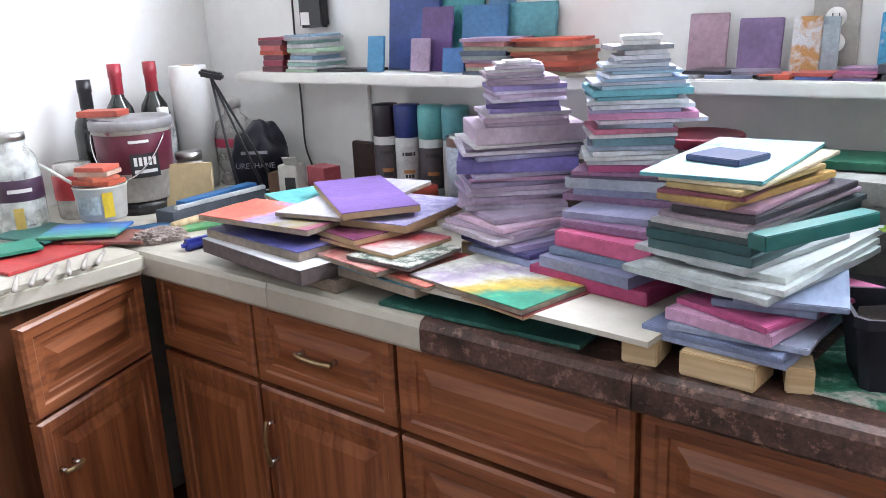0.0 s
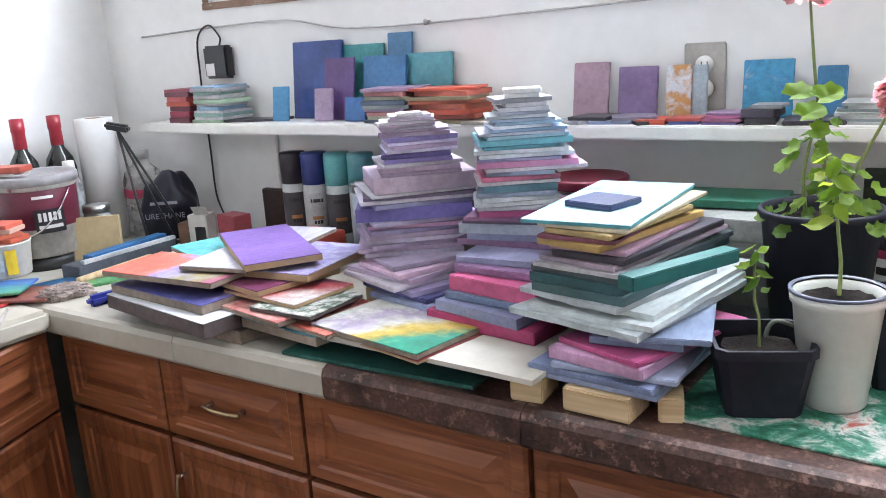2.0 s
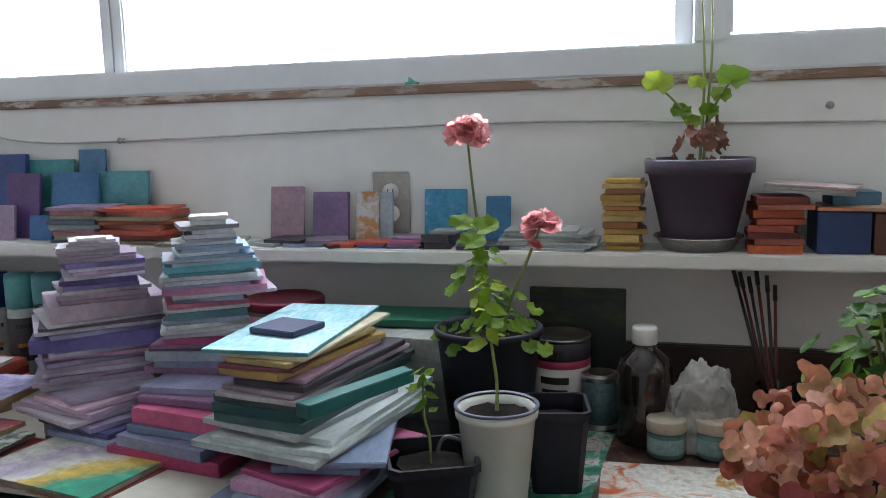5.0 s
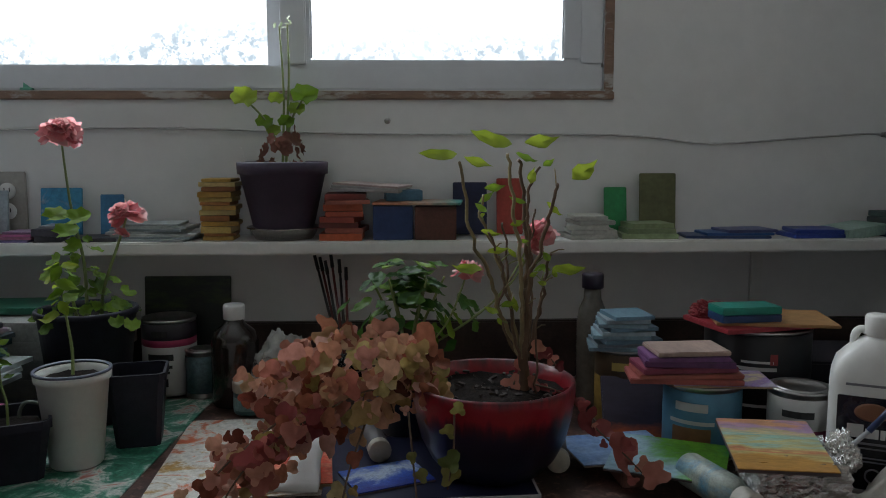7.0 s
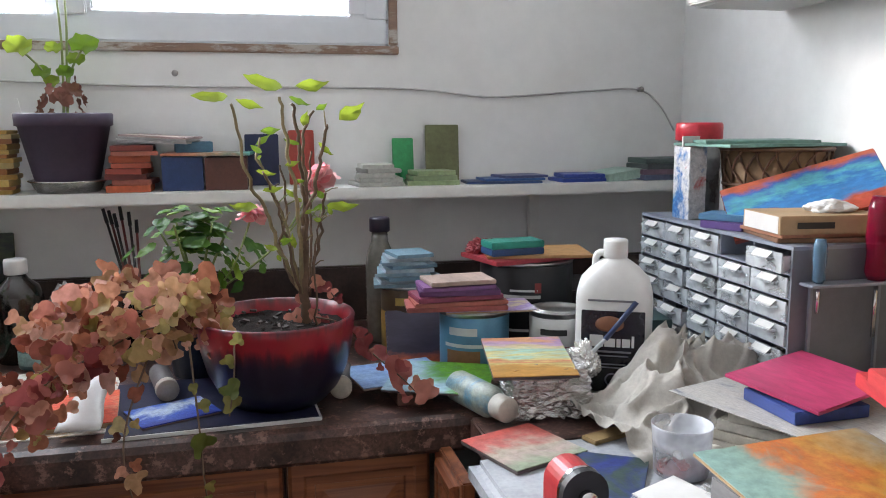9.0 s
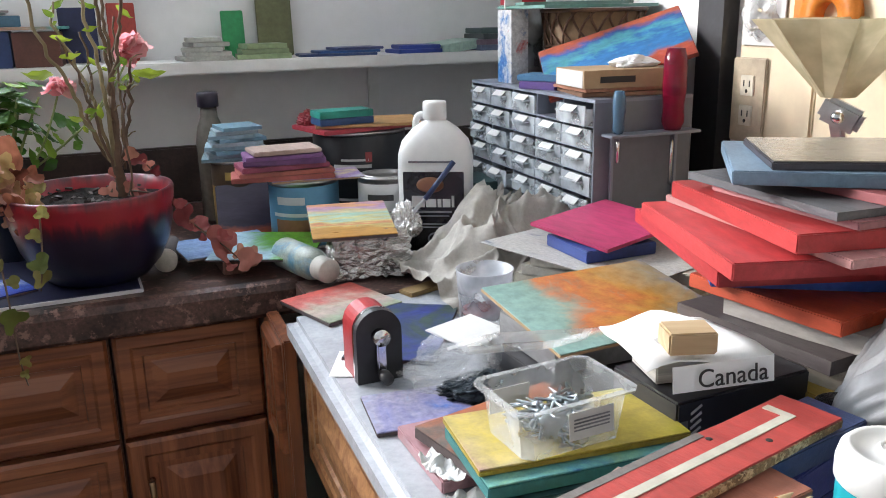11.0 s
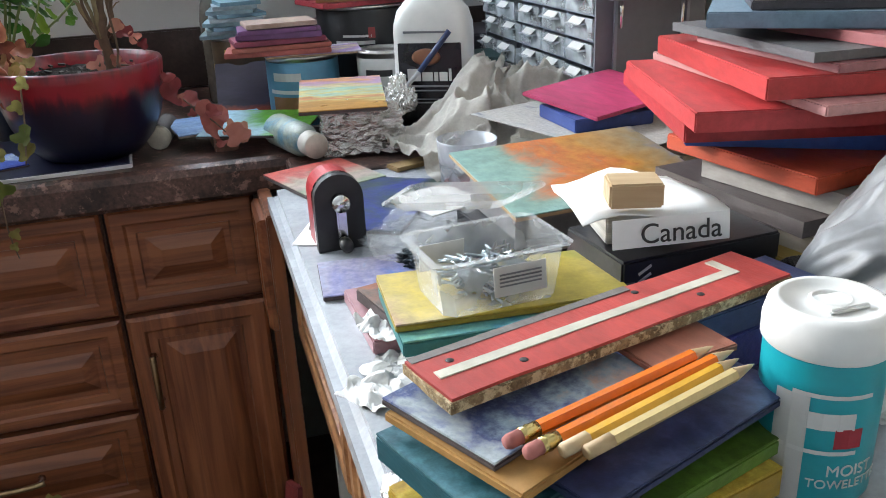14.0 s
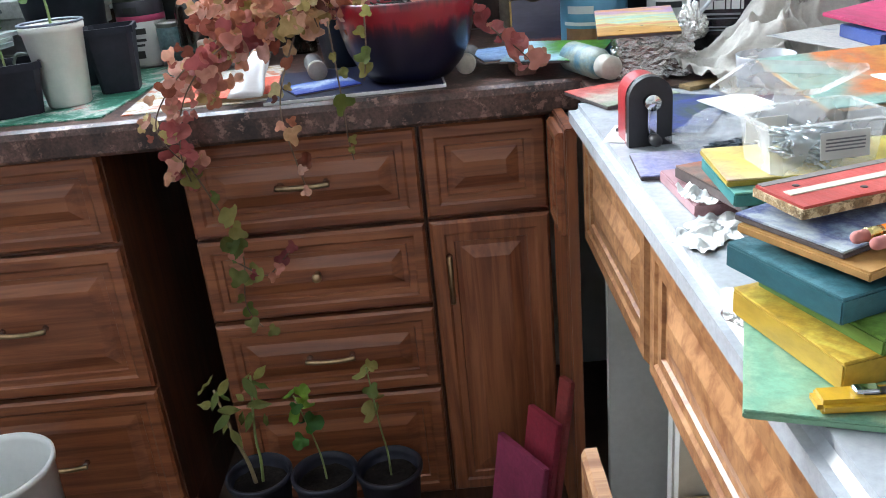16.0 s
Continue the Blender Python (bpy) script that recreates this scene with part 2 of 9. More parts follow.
def bm_lathe(profile, seg=28, close_top=False):
    """Turned body: (radius, height) from the bottom up."""
    bm = bmesh.new()
    rings = []
    for r, z in profile:
        if r < 1e-5:
            rings.append([bm.verts.new((0, 0, z))])
        else:
            rings.append([bm.verts.new((r * math.cos(2 * math.pi * i / seg), r * math.sin(2 * math.pi * i / seg), z)) for i in range(seg)])
    for a, b in zip(rings, rings[1:]):
        for i in range(seg):
            j = (i + 1) % seg
            if len(a) == 1 and len(b) == 1:
                continue
            if len(a) == 1:
                bm.faces.new((a[0], b[j], b[i]))
            elif len(b) == 1:
                bm.faces.new((a[i], a[j], b[0]))
            else:
                bm.faces.new((a[i], a[j], b[j], b[i]))
    for f in bm.faces:
        f.smooth = True
    bmesh.ops.recalc_face_normals(bm, faces=bm.faces)
    return bm


def bm_tube(pts, r, seg=8, taper=1.0):
    """Round bar along points."""
    bm = bmesh.new()
    pts = [Vector(p) for p in pts]
    rings = []
    for i, p in enumerate(pts):
        d = (pts[min(i + 1, len(pts) - 1)] - pts[max(i - 1, 0)]).normalized()
        a = d.orthogonal().normalized() if i == 0 else (a - d * a.dot(d)).normalized()
        b = d.cross(a)
        rr = r * (1 + (taper - 1) * i / max(1, len(pts) - 1))
        rings.append([bm.verts.new(p + (a * math.cos(k * 2 * math.pi / seg) + b * math.sin(k * 2 * math.pi / seg)) * rr) for k in range(seg)])
    for x, y in zip(rings, rings[1:]):
        for k in range(seg):
            bm.faces.new((x[k], x[(k + 1) % seg], y[(k + 1) % seg], y[k])).smooth = True
    bm.faces.new(rings[0][::-1])
    bm.faces.new(rings[-1])
    bmesh.ops.recalc_face_normals(bm, faces=bm.faces)
    return bm


def smooth_line(pts, n=6):
    """Catmull-Rom points through pts."""
    P = [Vector(p) for p in pts]
    out = []
    for i in range(len(P) - 1):
        a, b, c, d = P[max(i - 1, 0)], P[i], P[i + 1], P[min(i + 2, len(P) - 1)]
        for k in range(n):
            t = k / n
            out.append(0.5 * ((2 * b) + (c - a) * t + (2 * a - 5 * b + 4 * c - d) * t * t + (3 * b - a - 3 * c + d) * t ** 3))
    return out + [P[-1]]


def join(*bms):
    out = bmesh.new()
    for b in bms:
        me = bpy.data.meshes.new("tmp")
        b.to_mesh(me)
        out.from_mesh(me)
        bpy.data.meshes.remove(me)
        b.free()
    return out


def moved(bm, m):
    bmesh.ops.transform(bm, matrix=m, verts=bm.verts)
    return bm


def link(name, bm, material, m=None):
    me = bpy.data.meshes.new(name)
    bm.to_mesh(me)
    bm.free()
    me.materials.append(material)
    ob = new(name, me)
    if m is not None:
        ob.matrix_world = m
    return ob


def part(name, bm, material, parent, label="", m=None):
    ob = link(name, bm, material)
    ob.parent = parent
    if m is not None:
        ob.matrix_basis = m
    if label:
        ob["label"] = label
    return ob


def thing(name, label, category, m, group=""):
    ob = new(name)
    ob.empty_display_size = 0.02
    ob.matrix_world = m
    return tagged(ob, label, category, group)


def structure(name, bm, material, label="", m=None):
    return tagged(link(name, bm, material, m), label, "", "", "structure")


def span(x0, x1, y0, y1, z0, z1, bevel=0.0):
    bm = bm_box(x1 - x0, y1 - y0, z1 - z0, bevel)
    return moved(bm, pose((x0 + x1) / 2, (y0 + y1) / 2, z0))


def words(text, size, material, parent, m, name="lettering", label=""):
    cu = bpy.data.curves.new(name, "FONT")
    cu.body, cu.size, cu.align_x, cu.align_y, cu.extrude = text, size, "CENTER", "CENTER", 0.0003
    tmp = bpy.data.objects.new(name, cu)
    scene.collection.objects.link(tmp)
    me = bpy.data.meshes.new_from_object(tmp.evaluated_get(bpy.context.evaluated_depsgraph_get()))
    bpy.data.objects.remove(tmp)
    me.materials.clear()
    me.materials.append(material)
    ob = new(name, me)
    ob.parent, ob.matrix_basis = parent, m
    if label:
        ob["label"] = label
    return ob


def board(x, y, z, w, d, h, turn, material, label="painted wooden board lying in a stack", group="", name="painted_board", category="board", rough=0.0, tip=(0, 0), edge=None, seed=0):
    """A flat board lying on z; a painting gets a raw core and a painted face."""
    if name == "painting":
        ob = tagged(thing(name, label, category, pose(x, y, z, tip[0], tip[1], turn)), "", "", group)
        f = min(0.0014, h * 0.35)
        part("core", bm_box(w, d, h - f, min(0.001, h * 0.15)), edge or EDGES[int(abs(x * 977 + y * 613)) % 3], ob, "pale raw edge")
        part("painted_face", bm_box(w - 0.0006, d - 0.0006, f, f * 0.3, 0, 0, h - f), material, ob)
        return ob
    ob = link(name, bm_box(w, d, h, min(0.0012, h * 0.2), rough, seed), material, pose(x, y, z, tip[0], tip[1], turn))
    return tagged(ob, label, category, group)


def upright(x, y, z, w, d, h, turn, lean, material, label, group="", name="painted_board", category="board"):
    """A board standing on its edge and leaning back by lean degrees."""
    ob = link(name, bm_box(w, d, h, 0.0015), material, pose(x, y, z + abs(math.sin(radians(lean))) * d * 0.5, -lean, 0, turn))
    return tagged(ob, label, category, group)

# ---- structure ----
LX, RX, BACK, TOPZ = -2.86, 0.66, -4.2, 2.45
structure("floor", span(LX - 0.1, RX + 0.1, BACK - 0.1, 0.12, -0.05, 0.0), FLOOR, "worn dark vinyl kitchen floor")
structure("ceiling", span(LX - 0.1, RX + 0.1, BACK - 0.1, 0.12, TOPZ, TOPZ + 0.06), CEIL, "plain white ceiling")
structure("wall_north", join(span(LX - 0.1, RX + 0.1, 0, 0.1, 0, WIN_B), span(LX - 0.1, RX + 0.1, 0, 0.1, WIN_T, TOPZ),
          span(LX - 0.1, WIN_L, 0, 0.1, WIN_B, WIN_T), span(WIN_R, RX + 0.1, 0, 0.1, WIN_B, WIN_T)), WALL, "off-white painted plaster wall below the window")
structure("wall_west", span(LX - 0.1, LX, BACK, 0, 0, TOPZ), WALL, "off-white painted wall")
structure("wall_east", span(RX, RX + 0.1, BACK, 0, 0, TOPZ), WALL, "off-white painted wall")
structure("wall_south", span(LX - 0.1, RX + 0.1, BACK - 0.1, BACK, 0, TOPZ), WALL, "plain off-white wall")
CREAM = surf("cream_panelling", (0.72, 0.6, 0.42), 0.45, var=0.1, scale=12, relief=0.06, each=0)
for i in range(9):
    y1 = -0.78 - i * 0.155
    structure("wall_panel", span(RX - 0.012, RX - 0.001, y1 - 0.152, y1, 0.92, 1.52, 0.003), CREAM, "cream painted wall boarding")
structure("trim", span(RX - 0.03, RX - 0.001, -0.76, -0.70, 0.92, TOPZ), BLACK, "black upright trim on the wall")

# window
win = tagged(new("window_1"), "wide sliding window with pale vinyl frame, bright daylight", "window", "", "structure")
win.matrix_world = pose(0, 0, 0)


def frame_rect(x0, x1, z0, z1, w, y0, y1, b=0.004):
    return join(span(x0, x1, y0, y1, z0, z0 + w, b), span(x0, x1, y0, y1, z1 - w, z1, b), span(x0, x0 + w, y0, y1, z0 + w, z1 - w, b), span(x1 - w, x1, y0, y1, z0 + w, z1 - w, b))


part("window_frame", frame_rect(WIN_L, WIN_R, WIN_B, WIN_T, 0.05, 0.005, 0.095), PVC, win)
part("sash", frame_rect(WIN_L + 0.05, -1.8105, WIN_B + 0.008, WIN_T - 0.05, 0.03, 0.045, 0.075), PVC, win)
part("sash", frame_rect(-1.81, -0.66, WIN_B + 0.008, WIN_T - 0.05, 0.03, 0.04, 0.07), PVC, win)
part("sash", frame_rect(-0.645, WIN_R - 0.035, WIN_B + 0.012, WIN_T - 0.05, 0.048, 0.008, 0.04), PVC, win)
part("mullion", span(-0.658, -0.608, 0.0, 0.09, WIN_B + 0.05, WIN_T - 0.05, 0.003), PVC, win)
structure("trim", join(span(WIN_L - 0.02, WIN_R + 0.02, -0.006, 0.004, 1.472, 1.489, 0.002), span(WIN_R, WIN_R + 0.018, -0.005, 0.004, 1.489, WIN_T, 0.002), span(WIN_L - 0.018, WIN_L, -0.005, 0.004, 1.489, WIN_T, 0.002)), TRIM, "raw unpainted wood edge round the window")

# shelf board on the wall
SH = 1.205
structure("shelf", span(-2.575, RX - 0.001, -0.135, -0.001, SH - 0.024, SH, 0.003), SHELF, "long white painted wall shelf")
for x in (-2.25, 0.3):
    structure("shelf_bracket", span(x - 0.012, x + 0.012, -0.012, -0.001, 1.031, SH - 0.025, 0.002), SHELF, "white wooden shelf batten on the wall")
structure("trim", span(-2.3, RX - 0.002, -0.02, -0.001, 0.912, 1.03, 0.003), surf("dark_backsplash", (0.06, 0.035, 0.03), 0.4, var=0.5, scale=40, each=0), "dark laminate upstand behind the counter")

# counters
def slab(x0, x1, y0=-0.643, y1=-0.021, z0=0.857, z1=0.91, r=0.014):
    """Counter slab with a rounded front edge."""
    prof = [(y1, z0), (y0 + 0.004, z0), (y0, z0 + 0.006), (y0, z1 - r), (y0 + r * 0.3, z1 - r * 0.3), (y0 + r, z1), (y1, z1)]
    bm = bmesh.new()
    a, b = ([bm.verts.new((x, y, z)) for y, z in prof] for x in (x0, x1))
    k = len(prof)
    for i in range(k):
        bm.faces.new((a[i], a[(i + 1) % k], b[(i + 1) % k], b[i]))
    bm.faces.new(a[::-1])
    bm.faces.new(b)
    bmesh.ops.recalc_face_normals(bm, faces=bm.faces)
    return bm


structure("counter_white", join(slab(LX + 0.001, -1.904), slab(-1.9025, -1.566)), WHITETOP, "white painted worn counter top")
structure("counter_left", span(LX + 0.001, -2.255, -2.2, -0.643, 0.866, 0.91, 0.01), WHITETOP, "white painted chipped counter top")
structure("counter_brown", join(slab(-1.565, -1.2335), slab(-1.232, RX - 0.002), span(-0.02, RX - 0.002, -0.76, -0.6435, 0.866, 0.908, 0.003)), BROWNTOP, "brown marbled laminate counter top")
gc = bm_box(RX - 0.004 + 0.062, 2.0, 0.04, 0.0)
es = [e for e in gc.edges if abs(e.verts[0].co.z - e.verts[1].co.z) > 0.01 and e.verts[0].co.x < 0 and e.verts[0].co.y > 0]
bmesh.ops.bevel(gc, geom=es, offset=0.035, segments=6, affect="EDGES")
es = [e for e in gc.edges if (abs(e.verts[0].co.z - e.verts[1].co.z) < 1e-5)]
bmesh.ops.bevel(gc, geom=es, offset=0.012, segments=3, affect="EDGES")
structure("counter_grey", gc, GREYTOP, "shiny pale grey laminate counter top", pose((RX - 0.004 - 0.062) / 2, -1.755, 0.87))


# ---- cabinets ----
def panel_front(w, h, t=0.019, frame_w=0.042):
    """Raised-panel front, facing -y, its lower left corner at the origin."""
    bm = bmesh.new()
    m = min(w, h)
    f = min(frame_w, m * 0.24)
    prof = [(0, t), (0, 0.005), (0.005, 0.0), (f * 0.55, 0.0), (f * 0.66, 0.003), (f * 0.95, 0.0035), (f, 0.0075), (f * 1.22, 0.0075), (f * 1.75, 0.001), (f * 1.82, 0.001)]
    rings = []
    for ins, dep in prof:
        ins = min(ins, m * 0.48)
        rings.append([bm.verts.new(p) for p in ((ins, dep, ins), (w - ins, dep, ins), (w - ins, dep, h - ins), (ins, dep, h - ins))])
    for a, b in zip(rings, rings[1:]):
        for i in range(4):
            bm.faces.new((a[i], a[(i + 1) % 4], b[(i + 1) % 4], b[i]))
    bm.faces.new(rings[-1])
    bm.faces.new(rings[0][::-1])
    bmesh.ops.recalc_face_normals(bm, faces=bm.faces)
    return bm


def bar_handle(parent, m, length=0.078, vertical=False):
    """Pull handle with a flat grip on two posts."""
    g = bm_tube(smooth_line([(-length / 2 - 0.006, -0.016, 0), (-length / 4, -0.022, 0), (length / 4, -0.022, 0), (length / 2 + 0.006, -0.016, 0)], 4), 0.0048, 8)
    h = part("handle", g, BRASS, parent, "worn brass and steel pull handle", m @ (pose(0, 0, 0, 0, 90, 0) if vertical else pose(0, 0, 0)))
    for s in (-1, 1):
        part("post", moved(bm_lathe([(0.0, 0), (0.006, 0), (0.004, 0.006), (0.0042, 0.016), (0.0, 0.018)], 10), pose(s * length / 2, 0, 0, 90, 0, 0)), CHROME, h)


def cabinet(x0, x1, fronts, label, m=None, wood_h=None, wood_v=None, depth=0.56):
    """Base cabinet; fronts: (z0, z1, kind, handle)."""
    c = thing("base_cabinet", label, "cabinet", m if m is not None else pose(x0, -0.61, 0), "kitchen base cabinets")
    w = x1 - x0
    part("body", join(span(0, w, 0.0205, depth, 0.1, 0.865), span(0.0, w, 0.07, depth, 0.0, 0.0995)), SHADEWOOD, c)
    for z0, z1, kind, hnd in fronts:
        f = part("drawer" if kind == "drawer" else "door", panel_front(w - 0.005, z1 - z0 - 0.005), (wood_h or OAK_H) if kind == "drawer" else (wood_v or OAK), c, "", pose(0.0025, 0, z0 + 0.0025))
        if hnd == "mid":
            bar_handle(f, pose(w / 2, 0, (z1 - z0) / 2))
        elif hnd == "l":
            bar_handle(f, pose(0.03, 0, z1 - z0 - 0.11), 0.078, True)
        elif hnd == "knob":
            part("handle", moved(bm_lathe([(0, 0), (0.005, 0), (0.0045, 0.012), (0.009, 0.017), (0.008, 0.023), (0, 0.025)], 14), pose(w / 2, 0, (z1 - z0) / 2, 90, 0, 0)), BRASS, f)
    return c


WOODLBL = "reddish oak base cabinet with raised-panel "
cabinet(-2.30, -2.0, [(0.69, 0.862, "drawer", ""), (0.1, 0.685, "door", "")], WOODLBL + "corner front")
cabinet(-1.997, -1.653, [(0.69, 0.862, "drawer", "mid"), (0.1, 0.685, "door", "l")], WOODLBL + "drawer and door")
cabinet(-1.65, -1.242, [(0.69, 0.862, "drawer", ""), (0.4, 0.685, "drawer", "mid"), (0.1, 0.395, "drawer", "mid")], WOODLBL + "wide drawers")
cabinet(-1.239, -0.82, [(0.69, 0.855, "drawer", ""), (0.4, 0.685, "drawer", "mid"), (0.1, 0.395, "drawer", "mid")], WOODLBL + "wide drawers")
cabinet(-0.69, -0.287, [(0.683, 0.852, "drawer", "mid"), (0.519, 0.68, "drawer", "knob"), (0.348, 0.516, "drawer", "mid"), (0.1, 0.345, "drawer", "")], WOODLBL + "stack of four drawers")
cabinet(-0.284, -0.07, [(0.683, 0.852, "drawer", ""), (0.1, 0.68, "door", "l")], WOODLBL + "narrow drawer and door")
# black sheet added deep in the gap to stand in for its shade
structure("cabinet_back", span(-0.819, -0.691, -0.08, -0.05, 0.0, 0.865), BLACK, "black sheet standing in for the shade between base cabinets")
# right-hand run, fronts facing the room
corner = thing("corner_panel", "oak filler panel in the cabinet corner", "cabinet panel", pose(-0.066, -0.612, 0, 0, 0, -90), "kitchen base cabinets")
part("panel", span(0, 0.16, 0, 0.018, 0.1, 0.866, 0.002), OAK, corner)
part("upper_panel", moved(panel_front(0.1, 0.165), pose(0.045, -0.012, 0.692)), OAK_H, corner)


def side_drawers(y0, y1, rows, label):
    c = thing("drawer_cabinet", label, "cabinet", pose(-0.03, y0, 0, 0, 0, -90), "side run cabinets")
    w = y0 - y1
    for board_bm in (span(0, 0.018, 0.02, 0.5, 0, 0.866), span(w - 0.018, w, 0.02, 0.5, 0, 0.866), span(0.018, w - 0.018, 0.48, 0.5, 0, 0.866), span(0.018, w - 0.018, 0.02, 0.48, 0.66, 0.675), span(0.018, w - 0.018, 0.02, 0.48, 0.05, 0.065)):
        part("carcass_panel", board_bm, surf("pale_carcass", (0.6, 0.58, 0.54), 0.6, var=0.1, each=0), c, "pale laminate carcass panel")
    for z0, z1, out in rows:
        f = part("drawer", panel_front(w - 0.006, z1 - z0 - 0.004), OAK_LIT_Y, c, "", pose(0.003, -out, z0 + 0.002))
        part("drawer_box", span(0.02, w - 0.026, 0.02, 0.4, 0.01, 0.11), RAWWOOD, f)
    return c


side_drawers(-0.775, -1.155, [(0.69, 0.862, 0.012)], "oak cabinet with one drawer above an open bay")
side_drawers(-1.165, -1.6, [(0.69, 0.862, 0.012), (0.42, 0.6, 0.09)], "oak cabinet with a drawer and a lower drawer pulled open")
# corner door leaf standing ajar
leaf = thing("corner_door", "oak corner cabinet door standing ajar", "cabinet door", pose(-2.184, -0.932, 0, 0, 0, 110.5))
part("upper_panel", moved(panel_front(0.315, 0.17), pose(0, 0, 0.69)), OAK_H, leaf)
low = part("lower_panel", moved(panel_front(0.315, 0.585), pose(0, 0, 0.1)), OAK, leaf)
bar_handle(low, pose(0.045, 0, 0.585), 0.03)
# inside of the open corner, its shade given by the darkened oak
side = thing("base_cabinet", "oak base cabinet with its inside coloured dark as shade", "cabinet", pose(-2.29, -0.97, 0, 0, 0, 90), "kitchen base cabinets")
part("body", join(span(0, 0.32, 0.02, 0.04, 0, 0.855), span(-0.6, -0.02, -0.0, 0.5, 0.1, 0.855)), SHADEWOOD, side)

bdm, bn, bp_ = tree("bright_sky_haze")
be = bn.nodes.new("ShaderNodeEmission")
btc = bn.nodes.new("ShaderNodeTexCoord")
bno = node(bn, "ShaderNodeTexNoise", Scale=5.0, Detail=6.0, Roughness=0.7)
bn.links.new(btc.outputs["Object"], bno.inputs["Vector"])
bsp = bn.nodes.new("ShaderNodeSeparateXYZ")
bbig = node(bn, "ShaderNodeTexNoise", Scale=1.3, Detail=2.0)
bfine = node(bn, "ShaderNodeTexNoise", Scale=17.0, Detail=5.0, Roughness=0.75)
bma = bn.nodes.new("ShaderNodeMath")
bma.operation = "MULTIPLY_ADD"
bma.inputs[1].default_value = -0.8
for t in (bsp, bbig, bfine):
    bn.links.new(btc.outputs["Object"], t.inputs["Vector"])
bn.links.new(bbig.outputs["Fac"], bma.inputs[0])
bn.links.new(bsp.outputs["Z"], bma.inputs[2])
bmr = bn.nodes.new("ShaderNodeMapRange")
bmr.inputs[1].default_value, bmr.inputs[2].default_value, bmr.inputs[3].default_value, bmr.inputs[4].default_value = 1.45, 1.68, 1.0, 0.0
bn.links.new(bma.outputs[0], bmr.inputs[0])
leafage = mixc(bn, 1.0, ramp(bn, bfine.outputs["Fac"], [(0.47, (0, 0, 0)), (0.56, (1, 1, 1))]), bmr.outputs[0], "MULTIPLY")
haze = ramp(bn, bno.outputs["Fac"], [(0.35, (0.8, 0.9, 0.96)), (0.6, (1.0, 1.0, 1.0))])
bn.links.new(mixc(bn, leafage, haze, (0.33, 0.41, 0.48)), be.inputs[0])
be.inputs[1].default_value = 3.2
bn.links.new(be.outputs[0], bn.nodes["Material Output"].inputs[0])
structure("backdrop", span(-6, 5, 3.0, 3.02, 0.5, 2.95), bdm, "bright overexposed daylight outside")["category"] = "backdrop"
clip = thing("sill_clip", "small green plastic clip on the window sill", "clip", pose(-1.151, -0.001, 1.489))
part("base", span(-0.012, 0.012, 0.0, 0.012, 0.0005, 0.006, 0.001), surf("mint_plastic", (0.15, 0.5, 0.36), 0.35), clip)
part("tab", moved(bm_box(0.02, 0.003, 0.012, 0.0008), pose(0.003, 0.006, 0.005, -20, 0, 15)), surf("mint_plastic", (0.15, 0.5, 0.36), 0.35), clip)

# ---- boards in stacks on the counter ----
MAUVE, PALE, SKY, PINK = (0.42, 0.28, 0.42), (0.62, 0.64, 0.68), (0.28, 0.45, 0.62), (0.55, 0.16, 0.32)
SLATE, CHAR, MAROON, CORAL = (0.2, 0.24, 0.36), (0.045, 0.04, 0.05), (0.16, 0.03, 0.05), (0.62, 0.1, 0.055)
NAVY, WHITE, GREYC = (0.015, 0.025, 0.1), (0.72, 0.72, 0.74), (0.34, 0.35, 0.37)
rng = random.Random(7)


def board_on(x, y, h, w, d, turn, rgb, rough=0.0):
    """One more board on the stack that is being piled up."""
    global z
    board(x, y, z, w, d, h - 0.0005, turn, paint(rgb), PILE[1], PILE[0], rough=rough, seed=z * 90)
    z += h


# support under the stacks
tagged(link("wooden_block", bm_box(0.045, 0.06, 0.034, 0.002), RAWWOOD, pose(-1.238, -0.59, 0.9103, 0, 0, 6)), "small raw pine block on the counter", "wood block")
tagged(link("wooden_block", bm_box(0.09, 0.06, 0.031, 0.002), RAWWOOD, pose(-1.138, -0.592, 0.9103, 0, 0, -3)), "raw pine block holding up a stack", "wood block")
tagged(link("wooden_block", bm_box(0.03, 0.05, 0.031, 0.002), RAWWOOD, pose(-1.062, -0.575, 0.9103, 0, 0, 20)), "raw pine block holding up a stack", "wood block")
tagged(link("wooden_block", bm_box(0.5, 0.08, 0.034, 0.002), RAWWOOD, pose(-1.44, -0.33, 0.9103, 0, 0, 2)), "long pine batten under the boards", "wood block")
board(-1.49, -0.50, 0.9104, 0.34, 0.25, 0.006, 2, picture("dark_green_picture", [(0.01, 0.05, 0.05), (0.02, 0.12, 0.1), (0.05, 0.2, 0.16)], 14), "dark green painted board on the counter")
board(-1.405, -0.46, 0.9446, 0.40, 0.34, 0.007, -3, surf("white_sheet_board", (0.56, 0.53, 0.46), 0.6, var=0.1, scale=16), "large cream board under the stacks", rough=0.001)
BASEZ = 0.9522
PILE = ("boards in the purple stack", "painted wooden board in a tall purple stack")
z = BASEZ
board_on(-1.515, -0.400, 0.0095, 0.15, 0.13, -14, (0.2, 0.26, 0.46))
board_on(-1.519, -0.414, 0.0095, 0.15, 0.14, -12, (0.34, 0.4, 0.6))
board_on(-1.535, -0.395, 0.0085, 0.17, 0.15, -16, (0.14, 0.13, 0.36))
board_on(-1.545, -0.390, 0.0085, 0.165, 0.15, -24, (0.42, 0.36, 0.58), 0.0012)
board_on(-1.573, -0.407, 0.0085, 0.157, 0.15, -20, (0.68, 0.62, 0.7))
